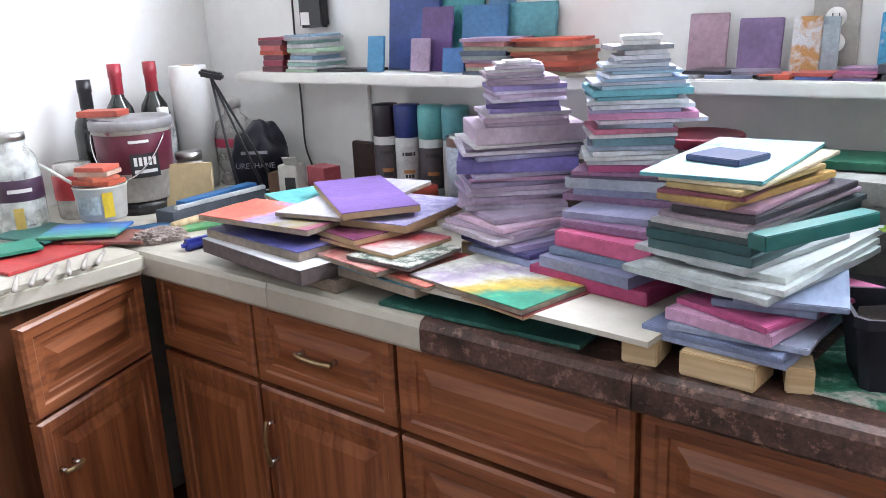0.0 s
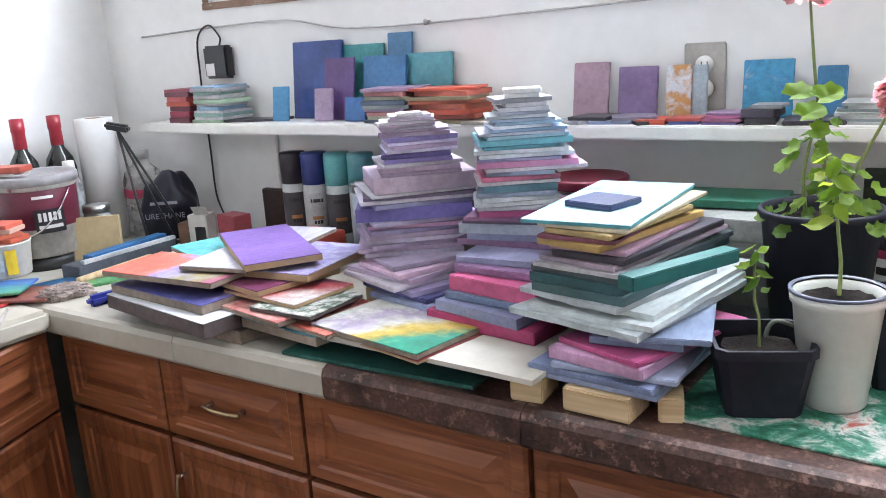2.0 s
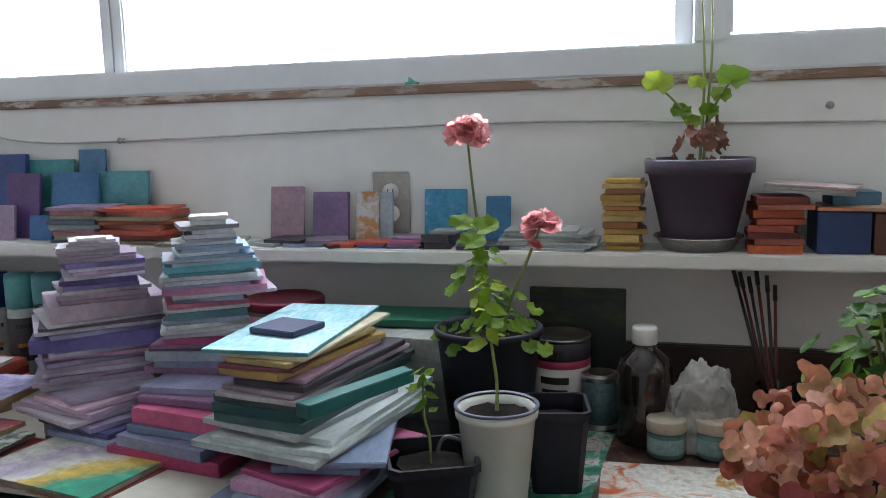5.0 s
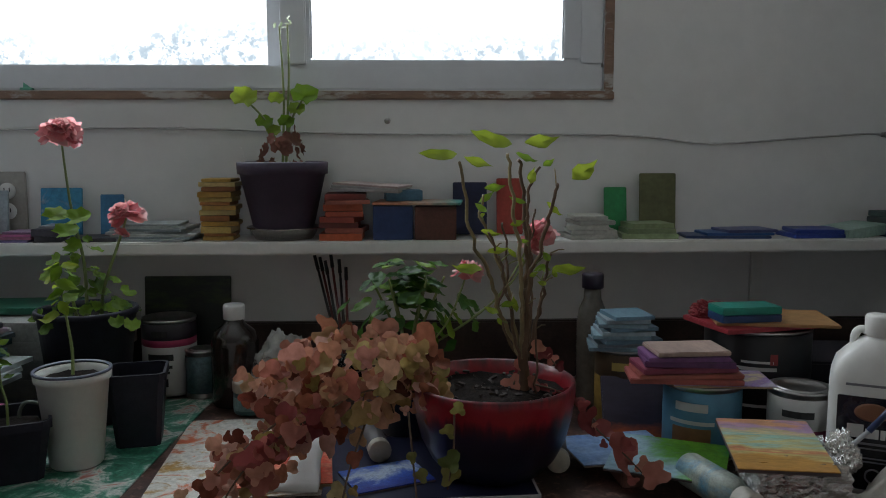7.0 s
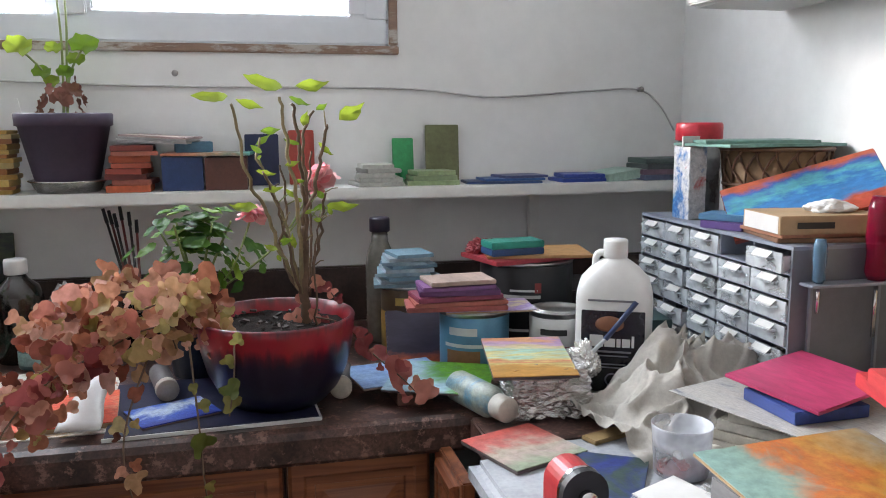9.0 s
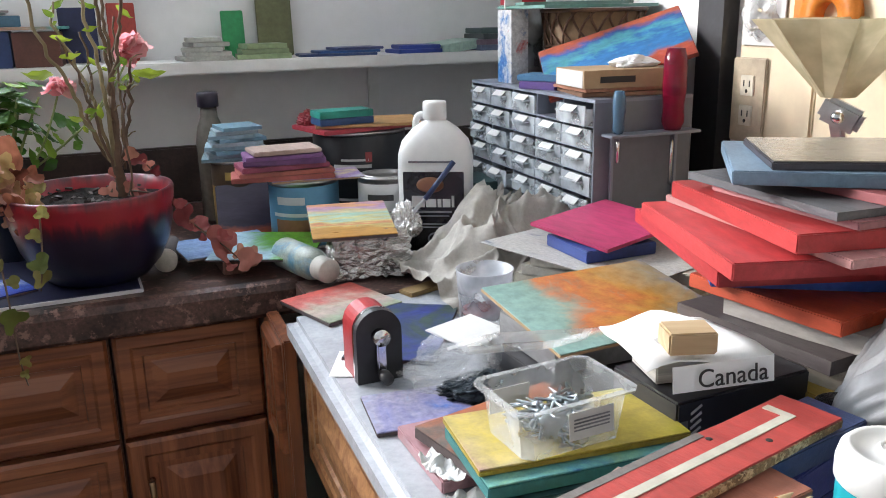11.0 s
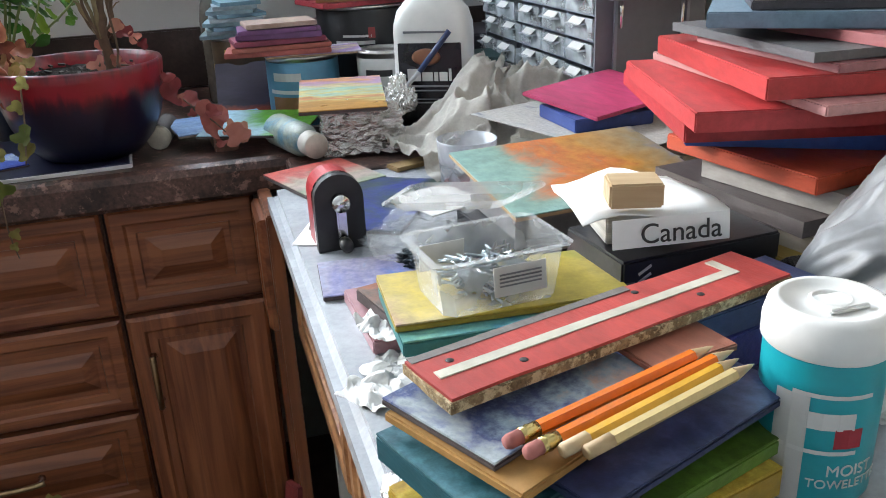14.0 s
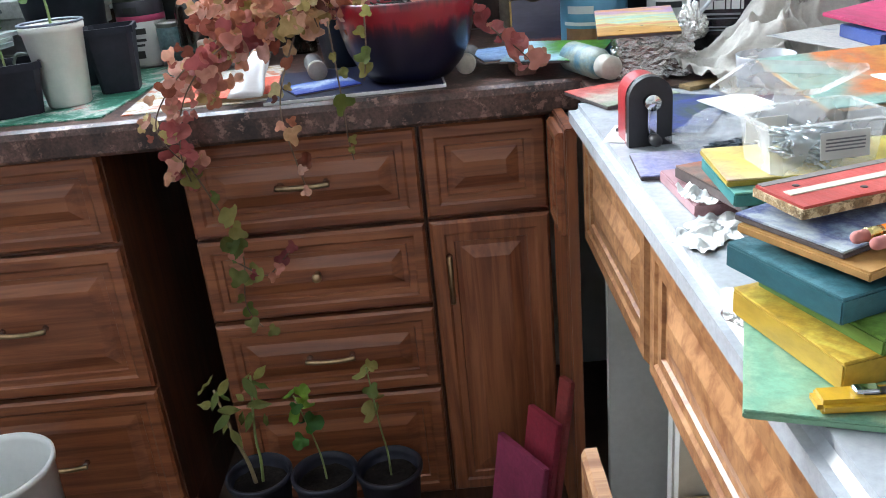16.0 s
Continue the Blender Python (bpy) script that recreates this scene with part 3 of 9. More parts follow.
board_on(-1.570, -0.395, 0.0085, 0.16, 0.145, -12, (0.56, 0.44, 0.58), 0.0012)
board_on(-1.560, -0.408, 0.0085, 0.13, 0.125, -21, (0.62, 0.44, 0.56))
board_on(-1.575, -0.380, 0.0083, 0.155, 0.14, -30, (0.5, 0.42, 0.56))
board_on(-1.598, -0.346, 0.0073, 0.165, 0.137, 38, (0.56, 0.5, 0.64), 0.0012)
board_on(-1.605, -0.347, 0.0073, 0.172, 0.144, 37, (0.5, 0.38, 0.52), 0.0016)
board_on(-1.606, -0.337, 0.0073, 0.167, 0.16, 49, (0.42, 0.33, 0.48), 0.0008)
board_on(-1.600, -0.332, 0.0073, 0.176, 0.16, 40, (0.54, 0.48, 0.6), 0.0008)
board_on(-1.600, -0.332, 0.0082, 0.18, 0.16, 46, (0.46, 0.36, 0.5), 0.0012)
board_on(-1.598, -0.330, 0.0081, 0.186, 0.16, 47, (0.36, 0.31, 0.5), 0)
board_on(-1.596, -0.328, 0.0063, 0.167, 0.16, 35, (0.5, 0.28, 0.44), 0.0012)
board_on(-1.593, -0.329, 0.0073, 0.184, 0.155, 46, (0.48, 0.42, 0.6), 0.0012)
board_on(-1.601, -0.332, 0.0222, 0.193, 0.16, 36, (0.2, 0.17, 0.5), 0.0012)
board_on(-1.600, -0.332, 0.0072, 0.167, 0.16, 49, (0.4, 0.4, 0.64), 0.0008)
board_on(-1.598, -0.330, 0.0063, 0.201, 0.16, 43, (0.66, 0.62, 0.72), 0)
board_on(-1.596, -0.328, 0.0053, 0.187, 0.16, 40, (0.16, 0.12, 0.2), 0.0016)
board_on(-1.599, -0.331, 0.0053, 0.178, 0.16, 49, (0.68, 0.66, 0.7), 0)
board_on(-1.592, -0.325, 0.0271, 0.175, 0.16, 45, (0.54, 0.43, 0.54), 0)
board_on(-1.580, -0.340, 0.0061, 0.133, 0.12, 41, (0.4, 0.3, 0.42), 0)
board_on(-1.582, -0.341, 0.0086, 0.134, 0.121, 40, (0.48, 0.36, 0.48), 0.0008)
board_on(-1.585, -0.338, 0.0061, 0.132, 0.131, 47, (0.66, 0.6, 0.68), 0.0012)
board_on(-1.575, -0.349, 0.0077, 0.11, 0.101, 39, (0.26, 0.2, 0.48), 0.0012)
board_on(-1.581, -0.343, 0.0085, 0.114, 0.117, 36, (0.16, 0.12, 0.38), 0)
board_on(-1.576, -0.343, 0.0061, 0.118, 0.111, 43, (0.6, 0.56, 0.72), 0)
board_on(-1.573, -0.344, 0.0068, 0.106, 0.105, 48, (0.46, 0.34, 0.5), 0.0012)
board_on(-1.572, -0.345, 0.0052, 0.114, 0.103, 45, (0.58, 0.52, 0.72), 0.0012)
board_on(-1.572, -0.348, 0.0084, 0.117, 0.097, 46, (0.3, 0.24, 0.55), 0.0008)
board_on(-1.578, -0.345, 0.0068, 0.113, 0.112, 36, (0.52, 0.4, 0.54), 0.0016)
board_on(-1.579, -0.350, 0.0043, 0.11, 0.105, 42, (0.48, 0.36, 0.5), 0)
board_on(-1.580, -0.362, 0.0043, 0.09, 0.087, 37, (0.62, 0.58, 0.7), 0)
board_on(-1.582, -0.368, 0.0043, 0.091, 0.082, 43, (0.5, 0.4, 0.52), 0.0012)
board_on(-1.578, -0.367, 0.0051, 0.091, 0.079, 38, (0.7, 0.68, 0.74), 0.0012)
board_on(-1.568, -0.367, 0.0051, 0.075, 0.065, 35, (0.6, 0.52, 0.66), 0.0012)
board_on(-1.571, -0.369, 0.0042, 0.067, 0.065, 42, (0.66, 0.62, 0.7), 0.0016)
board_on(-1.561, -0.382, 0.0042, 0.041, 0.034, 43, (0.74, 0.72, 0.76), 0.0008)
PILE = ("boards in the blue and pink stack", "painted wooden board in a tall blue and pink stack")
z = BASEZ
board_on(-1.353, -0.449, 0.0205, 0.2, 0.15, -8, (0.58, 0.06, 0.2))
board_on(-1.353, -0.455, 0.0165, 0.16, 0.14, -12, (0.3, 0.32, 0.5), 0.0012)
board_on(-1.350, -0.440, 0.0115, 0.16, 0.13, -6, (0.2, 0.26, 0.4))
board_on(-1.340, -0.438, 0.0235, 0.165, 0.13, -10, (0.6, 0.1, 0.24))
board_on(-1.355, -0.410, 0.0115, 0.15, 0.13, -4, (0.3, 0.16, 0.3))
board_on(-1.365, -0.390, 0.0100, 0.15, 0.13, 4, (0.36, 0.36, 0.54), 0.0012)
board_on(-1.391, -0.315, 0.0105, 0.177, 0.145, 5, (0.3, 0.16, 0.3), 0.0012)
board_on(-1.386, -0.316, 0.0104, 0.159, 0.142, 10, (0.28, 0.3, 0.46), 0.0008)
board_on(-1.393, -0.317, 0.0163, 0.169, 0.145, 10, (0.52, 0.58, 0.68), 0.0008)
board_on(-1.394, -0.319, 0.0052, 0.156, 0.145, 12, (0.14, 0.1, 0.18), 0)
board_on(-1.394, -0.330, 0.0074, 0.149, 0.127, 15, (0.3, 0.14, 0.26), 0)
board_on(-1.386, -0.333, 0.0102, 0.129, 0.115, 25, (0.5, 0.08, 0.24), 0.0016)
board_on(-1.394, -0.335, 0.0072, 0.119, 0.121, 26, (0.5, 0.5, 0.56), 0)
board_on(-1.398, -0.334, 0.0072, 0.132, 0.127, 32, (0.7, 0.72, 0.74), 0)
board_on(-1.388, -0.343, 0.0072, 0.122, 0.101, 36, (0.62, 0.66, 0.7), 0)
board_on(-1.394, -0.336, 0.0072, 0.123, 0.118, 29, (0.36, 0.42, 0.56), 0)
board_on(-1.385, -0.344, 0.0114, 0.116, 0.096, 31, (0.1, 0.22, 0.28), 0.0008)
board_on(-1.392, -0.341, 0.0057, 0.126, 0.11, 35, (0.68, 0.66, 0.7), 0)
board_on(-1.390, -0.341, 0.0078, 0.121, 0.106, 37, (0.58, 0.16, 0.27), 0)
board_on(-1.383, -0.339, 0.0070, 0.104, 0.102, 28, (0.3, 0.34, 0.46), 0.0016)
board_on(-1.376, -0.318, 0.0056, 0.154, 0.131, 37, (0.62, 0.54, 0.62), 0.0016)
board_on(-1.386, -0.315, 0.0097, 0.154, 0.145, 30, (0.64, 0.26, 0.46), 0.0012)
board_on(-1.388, -0.336, 0.0049, 0.128, 0.113, 30, (0.4, 0.36, 0.62), 0.0008)
board_on(-1.384, -0.327, 0.0069, 0.145, 0.124, 34, (0.66, 0.68, 0.76), 0)
board_on(-1.393, -0.320, 0.0062, 0.142, 0.144, 30, (0.6, 0.62, 0.68), 0.0012)
board_on(-1.392, -0.339, 0.0055, 0.114, 0.111, 39, (0.1, 0.34, 0.42), 0)
board_on(-1.390, -0.323, 0.0102, 0.142, 0.136, 36, (0.16, 0.48, 0.58), 0)
board_on(-1.383, -0.332, 0.0055, 0.124, 0.113, 39, (0.36, 0.58, 0.72), 0.0016)
board_on(-1.385, -0.339, 0.0048, 0.13, 0.105, 35, (0.5, 0.52, 0.64), 0.0012)
board_on(-1.374, -0.338, 0.0047, 0.118, 0.094, 35, (0.3, 0.46, 0.68), 0)
board_on(-1.383, -0.346, 0.0055, 0.088, 0.09, 40, (0.6, 0.66, 0.74), 0.0008)
board_on(-1.371, -0.338, 0.0047, 0.1, 0.089, 34, (0.36, 0.56, 0.74), 0)
board_on(-1.379, -0.340, 0.0048, 0.098, 0.096, 32, (0.34, 0.42, 0.58), 0.0008)
board_on(-1.382, -0.352, 0.0054, 0.093, 0.079, 35, (0.62, 0.68, 0.76), 0)
board_on(-1.370, -0.353, 0.0047, 0.074, 0.064, 40, (0.4, 0.44, 0.56), 0.0016)
board_on(-1.371, -0.351, 0.0067, 0.075, 0.069, 34, (0.66, 0.66, 0.74), 0.0016)
board_on(-1.365, -0.355, 0.0067, 0.061, 0.056, 38, (0.6, 0.6, 0.66), 0.0012)
board_on(-1.379, -0.345, 0.0067, 0.085, 0.088, 39, (0.3, 0.3, 0.34), 0.0012)
board_on(-1.366, -0.359, 0.0066, 0.051, 0.051, 31, (0.7, 0.7, 0.72), 0.0008)
board_on(-1.365, -0.359, 0.0072, 0.057, 0.049, 30, (0.76, 0.76, 0.78), 0)
PILE = ("boards in the large mixed stack", "painted board in a broad mixed stack")
z = 0.9418
board_on(-1.140, -0.480, 0.0085, 0.17, 0.26, -4, (0.3, 0.36, 0.54))
board_on(-1.140, -0.476, 0.0085, 0.172, 0.274, -6, (0.24, 0.3, 0.48))
board_on(-1.130, -0.485, 0.0080, 0.16, 0.24, 2, (0.4, 0.46, 0.62))
board_on(-1.128, -0.500, 0.0150, 0.135, 0.22, -10, (0.6, 0.34, 0.52))
board_on(-1.110, -0.495, 0.0075, 0.13, 0.22, -20, (0.55, 0.1, 0.26))
board_on(-1.115, -0.502, 0.0100, 0.115, 0.15, 7, (0.24, 0.3, 0.46))
board_on(-1.100, -0.480, 0.0080, 0.12, 0.2, 14, (0.3, 0.38, 0.56))
RAGGED = "pale grey foam board with ragged edges"
PILE = (PILE[0], RAGGED)
board_on(-1.160, -0.447, 0.0085, 0.195, 0.281, -12, (0.5, 0.56, 0.57), 0.004)
board_on(-1.150, -0.440, 0.0075, 0.18, 0.275, -8, (0.58, 0.63, 0.63), 0.004)
board_on(-1.125, -0.415, 0.0080, 0.125, 0.29, -9, (0.64, 0.7, 0.7), 0.003)
board_on(-1.174, -0.455, 0.0075, 0.16, 0.225, -15, (0.46, 0.5, 0.52), 0.003)
PILE = (PILE[0], "painted board in a broad mixed stack")
board_on(-1.165, -0.425, 0.0120, 0.14, 0.28, -10, (0.05, 0.12, 0.13), 0.002)
board_on(-1.170, -0.410, 0.0120, 0.14, 0.3, -9, (0.02, 0.09, 0.1), 0.001)
board_on(-1.168, -0.405, 0.0075, 0.138, 0.3, -11, (0.07, 0.1, 0.11), 0.001)
board_on(-1.171, -0.402, 0.0060, 0.128, 0.31, -9, (0.55, 0.52, 0.54), 0.0014)
board_on(-1.165, -0.410, 0.0070, 0.12, 0.28, -13, (0.42, 0.33, 0.4))
board_on(-1.158, -0.413, 0.0095, 0.112, 0.262, -11, (0.06, 0.05, 0.07))
board_on(-1.172, -0.430, 0.0060, 0.11, 0.22, -6, (0.4, 0.24, 0.32))
board_on(-1.178, -0.428, 0.0100, 0.1, 0.25, -13, (0.56, 0.37, 0.12))
board_on(-1.192, -0.470, 0.0055, 0.11, 0.16, -2, (0.24, 0.06, 0.1))
board_on(-1.176, -0.440, 0.0075, 0.1, 0.215, -10, (0.62, 0.46, 0.2))
board_on(-1.182, -0.404, 0.0055, 0.127, 0.272, -4, (0.68, 0.6, 0.44))
# pale tones hold window glare as well as brush streaks
board(-1.205, -0.397, z, 0.15, 0.29, 0.0054, 2, picture("turquoise_glare_streaks", [(0.08, 0.4, 0.5), (0.3, 0.6, 0.68), (0.34, 0.62, 0.7), (0.5, 0.7, 0.74), (0.14, 0.46, 0.56)], 14, (1, 0.4, 1)), "turquoise painted board on top of the stack", PILE[0], "painting", "painting", edge=paint((0.1, 0.4, 0.46)))
z += 0.006
PILE = (PILE[0], "small dark navy block on top of the stack")
board_on(-1.206, -0.432, 0.0090, 0.078, 0.072, -14, NAVY)
board(-1.075, -0.500, 1.0645, 0.026, 0.19, 0.018, -24, paint((0.012, 0.15, 0.14)), "green painted wooden strip in the stack", PILE[0], name="painted_strip")

# ---- pile of paintings beside the stacks ----
PG = "paintings in the loose pile"


def art(x, y, z, w, d, h, turn, m, label, tip=(0, 0)):
    return board(x, y, z, w, d, h, turn, m, label, PG, "painting", "painting", tip=tip)


art(-1.86, -0.52, 0.9103, 0.24, 0.2, 0.024, -4, surf("dark_board", (0.07, 0.055, 0.05), 0.5), "dark rounded chopping board under the pile")
art(-1.91, -0.575, 0.9347, 0.31, 0.17, 0.026, -8, surf("foam_white", (0.66, 0.67, 0.7), 0.7), "thick white foam board under paintings")
art(-1.675, -0.535, 0.9347, 0.215, 0.17, 0.016, -7, paint((0.07, 0.3, 0.4)), "teal painted board under paintings")
art(-1.635, -0.545, 0.9510, 0.19, 0.15, 0.007, -10, picture("red_picture", [(0.1, 0.02, 0.05), (0.5, 0.06, 0.05), (0.62, 0.25, 0.18), (0.4, 0.05, 0.06)], 16), "red and pink abstract painting on board")
art(-1.714, -0.552, 0.9584, 0.167, 0.154, 0.009, -10, picture("pink_strip_picture", [(0.3, 0.04, 0.05), (0.55, 0.2, 0.18), (0.6, 0.35, 0.3), (0.12, 0.1, 0.12)], 12), "pink and dark red painting in the pile")
art(-1.484, -0.56, 0.9530, 0.229, 0.14, 0.009, -10, picture("yellow_green_picture", [(0.02, 0.26, 0.16), (0.02, 0.3, 0.2), (0.55, 0.38, 0.06), (0.6, 0.45, 0.12), (0.66, 0.66, 0.6), (0.4, 0.32, 0.45), (0.66, 0.66, 0.6)], 5.5, distort=0.5, flow=(-1.9, 1.6)), "yellow and green abstract painting on board")
art(-1.47, -0.565, 0.9476, 0.21, 0.13, 0.005, -12, paint((0.3, 0.05, 0.05)), "thin red painted board")
art(-1.665, -0.554, 0.9680, 0.13, 0.127, 0.007, 0, picture("speckled_picture", [(0.02, 0.04, 0.03), (0.05, 0.1, 0.06), (0.6, 0.6, 0.55), (0.7, 0.7, 0.68)], 60, distort=0.2), "black and white speckled painting")
art(-1.73, -0.527, 0.9756, 0.18, 0.13, 0.007, -6, picture("dark_red_white", [(0.1, 0.02, 0.06), (0.12, 0.03, 0.06), (0.45, 0.05, 0.06), (0.62, 0.58, 0.55)], 8, flow=(2.5, -2.5)), "dark red and cream abstract painting")
art(-1.93, -0.56, 0.9612, 0.27, 0.16, 0.016, -5, picture("indigo_picture", [(0.04, 0.04, 0.14), (0.09, 0.09, 0.3), (0.25, 0.2, 0.36)], 9), "dark indigo painting on board")
art(-1.83, -0.49, 0.9832, 0.24, 0.17, 0.011, -12, picture("plum_picture", [(0.06, 0.02, 0.07), (0.2, 0.04, 0.1), (0.3, 0.1, 0.2)], 11), "plum painting on board")
art(-1.948, -0.560, 0.9948, 0.265, 0.14, 0.010, 4, picture("coral_picture", [(0.66, 0.14, 0.1), (0.68, 0.2, 0.14), (0.34, 0.3, 0.6), (0.4, 0.34, 0.5), (0.3, 0.28, 0.1), (0.4, 0.12, 0.2)], 7, flow=(2.2, 0.3)), "coral and violet abstract painting")
art(-1.76, -0.435, 0.9948, 0.135, 0.204, 0.013, 6, picture("lavender_speckle", [(0.2, 0.16, 0.45), (0.4, 0.36, 0.62), (0.66, 0.66, 0.74)], 45, distort=0.4), "lavender speckled painting on board")
art(-2.02, -0.43, 0.9950, 0.14, 0.12, 0.009, -20, picture("teal_square", [(0.3, 0.36, 0.24), (0.12, 0.5, 0.52), (0.14, 0.52, 0.54), (0.3, 0.36, 0.24)], 7), "small teal square painting on board")
art(-1.884, -0.427, 1.0084, 0.14, 0.307, 0.008, 11, paint((0.68, 0.66, 0.74)), "white painted board lying askew")
art(-1.852, -0.446, 1.0168, 0.283, 0.132, 0.012, -34, paint((0.24, 0.13, 0.44)), "plain purple painted board on top of the pile")
# small stuff behind the pile
for k in range(4):
    board(-1.99 + 0.006 * k, -0.19 - 0.004 * k, 0.9104 + 0.0182 * k, 0.14 - 0.012 * k, 0.1, 0.0175, 10 - 14 * (k % 2), paint((0.58, 0.09, 0.06)), "red painted wooden block in a low stack", "red blocks behind the pile", "painted_block", "block")
board(-2.24, -0.2, 0.9104, 0.26, 0.16, 0.012, 12, paint((0.6, 0.6, 0.54)), "pale painted board lying on the counter", "", rough=0.001)
board(-2.2, -0.21, 0.923, 0.2, 0.14, 0.01, -6, paint((0.5, 0.52, 0.46)), "pale green painted board", "", rough=0.001)

# ---- things on the wall shelf ----
SG = "things along the wall shelf"


def up(x0, x1, z1, rgb, label, y=-0.045, lean=9, h=0.006, m=None, turn=0):
    return upright((x0 + x1) / 2, y, SH + 0.0012, x1 - x0, h, z1 - SH, turn, lean, m or paint(rgb), label, "boards standing on the shelf")


def pile(x0, x1, z1, y0, y1, colours, label, thick=(0.006, 0.011), jit=0.006, swing=8, name="painted_block"):
    zz, i = SH + 0.0004, 0
    while zz < z1 - 0.004:
        h = min(rng.uniform(*thick), z1 - zz)
        w = (x1 - x0) * rng.uniform(0.78, 1.0)
        board((x0 + x1) / 2 + rng.uniform(-jit, jit), (y0 + y1) / 2 + rng.uniform(-jit, jit) * 0.6, zz, w, (y1 - y0) * rng.uniform(0.8, 1.0), h - 0.0005, rng.uniform(-swing, swing), paint(colours[i % len(colours)]), label, "small stacks on the shelf", name, "block", rough=0.0008 if rng.random() < 0.4 else 0, seed=i)
        zz += h
        i += 1


pile(-2.5, -2.405, 1.287, -0.12, -0.03, [MAROON, (0.4, 0.05, 0.1), MAROON, CORAL, (0.6, 0.12, 0.12)], "red painted block in a small shelf stack", (0.011, 0.018))
pile(-2.405, -2.29, 1.292, -0.12, -0.02, [(0.4, 0.55, 0.4), WHITE, (0.3, 0.5, 0.45), PALE, SKY, WHITE], "pale coloured card in a small shelf stack")
board(-2.24, -0.07, SH + 0.0004, 0.18, 0.06, 0.006, 14, paint(CHAR), "dark flat strip on the shelf", SG)
up(-2.16, -2.11, 1.283, (0.06, 0.3, 0.55), "bright blue board standing on the shelf", -0.09, 8)
up(-2.14, -1.995, 1.378, (0.03, 0.07, 0.26), "dark blue board standing on the shelf", -0.035, 6, 0.012)
up(-2.03, -1.945, 1.34, (0.13, 0.06, 0.22), "purple board standing on the shelf", -0.06, 9)
up(-2.036, -1.983, 1.276, (0.42, 0.3, 0.45), "small lilac board standing on the shelf", -0.085, 8)
up(-2.015, -1.885, 1.365, (0.05, 0.3, 0.32), "teal board standing on the shelf", -0.018, 4, 0.008)
up(-1.925, -1.81, 1.34, (0.05, 0.2, 0.42), "blue board standing on the shelf", -0.05, 8)
up(-1.87, -1.805, 1.385, (0.08, 0.24, 0.44), "tall blue board standing on the shelf", -0.028, 5)
up(-1.945, -1.888, 1.256, (0.04, 0.16, 0.4), "small blue board standing on the shelf", -0.088, 8)
up(-1.825, -1.705, 1.34, (0.1, 0.36, 0.42), "turquoise framed board standing on the shelf", -0.03, 6, 0.01)
pile(-1.88, -1.745, 1.279, -0.125, -0.04, [(0.1, 0.14, 0.2), (0.4, 0.42, 0.3), (0.5, 0.2, 0.2), MAUVE, (0.35, 0.4, 0.4)], "coloured block in a small shelf stack")
pile(-1.755, -1.6, 1.275, -0.125, -0.03, [(0.3, 0.25, 0.15), (0.5, 0.12, 0.08), CORAL, (0.55, 0.14, 0.08), (0.4, 0.1, 0.05)], "red and orange block in a small shelf stack", swing=14)
board(-1.55, -0.08, SH + 0.0004, 0.16, 0.09, 0.006, 16, paint((0.4, 0.37, 0.3)), "flat grey card on the shelf", SG)
up(-1.43, -1.36, 1.307, (0.5, 0.32, 0.4), "pink board standing on the shelf", -0.04, 8)
up(-1.34, -1.267, 1.297, (0.3, 0.19, 0.38), "purple board standing on the shelf", -0.045, 8)
up(-1.25, -1.206, 1.297, WHITE, "small canvas with orange blots on the shelf", -0.05, 8, 0.01, picture("canvas_blots", [(0.6, 0.62, 0.66), (0.62, 0.64, 0.68), (0.5, 0.25, 0.08), (0.55, 0.3, 0.1)], 40, distort=0.3))
up(-1.206, -1.18, 1.296, (0.38, 0.45, 0.5), "grey-blue board standing on the shelf", -0.045, 7)
for k in range(5):
    board(-1.40 + 0.035 * k, -0.085 + 0.004 * (k % 2), SH + 0.0004 + 0.0062 * (k % 2), 0.075, 0.075, 0.0057, -20 + 14 * k, paint((GREYC, CHAR, SLATE, (0.3, 0.26, 0.35), CHAR)[k]), "dark grey painted card lying on the shelf", SG, rough=0.0006, seed=k)
pile(-1.285, -1.228, 1.217, -0.125, -0.06, [CORAL, (0.6, 0.05, 0.05)], "bright red block on the shelf")
pile(-1.228, -1.166, 1.22, -0.125, -0.06, [(0.1, 0.14, 0.4), (0.6, 0.1, 0.08), (0.5, 0.25, 0.3)], "red and blue cards on the shelf", (0.005, 0.006))
pile(-1.166, -1.103, 1.225, -0.125, -0.06, [(0.2, 0.15, 0.35), (0.5, 0.2, 0.3), PINK, (0.3, 0.18, 0.3)], "pink and purple cards on the shelf", (0.004, 0.006))
pile(-1.1, -1.045, 1.236, -0.125, -0.06, [CHAR, (0.1, 0.08, 0.11), GREYC], "dark grey painted blocks on the shelf", (0.01, 0.016))
up(-1.125, -1.045, 1.3, (0.05, 0.28, 0.5), "blue painted board with white ragged edge on the shelf", -0.03, 6, 0.005, picture("blue_ragged", [(0.6, 0.65, 0.7), (0.05, 0.28, 0.5), (0.06, 0.32, 0.52), (0.05, 0.25, 0.45)], 12))
up(-1.01, -0.965, 1.287, (0.05, 0.22, 0.42), "small blue board standing on the shelf", -0.03, 6)
for k in range(7):
    board(-0.9 + 0.008 * (k % 3), -0.07, SH + 0.0004 + 0.0046 * k, 0.17 - 0.008 * k, 0.105 - 0.004 * k, 0.0042, -9 + 5 * (k % 4), paint(((0.5, 0.54, 0.54), (0.36, 0.42, 0.44), (0.55, 0.58, 0.56))[k % 3]), "pale grey sheet in a flat pile on the shelf", "papers on the shelf", "paper_sheet", "paper", rough=0.0006, seed=k)
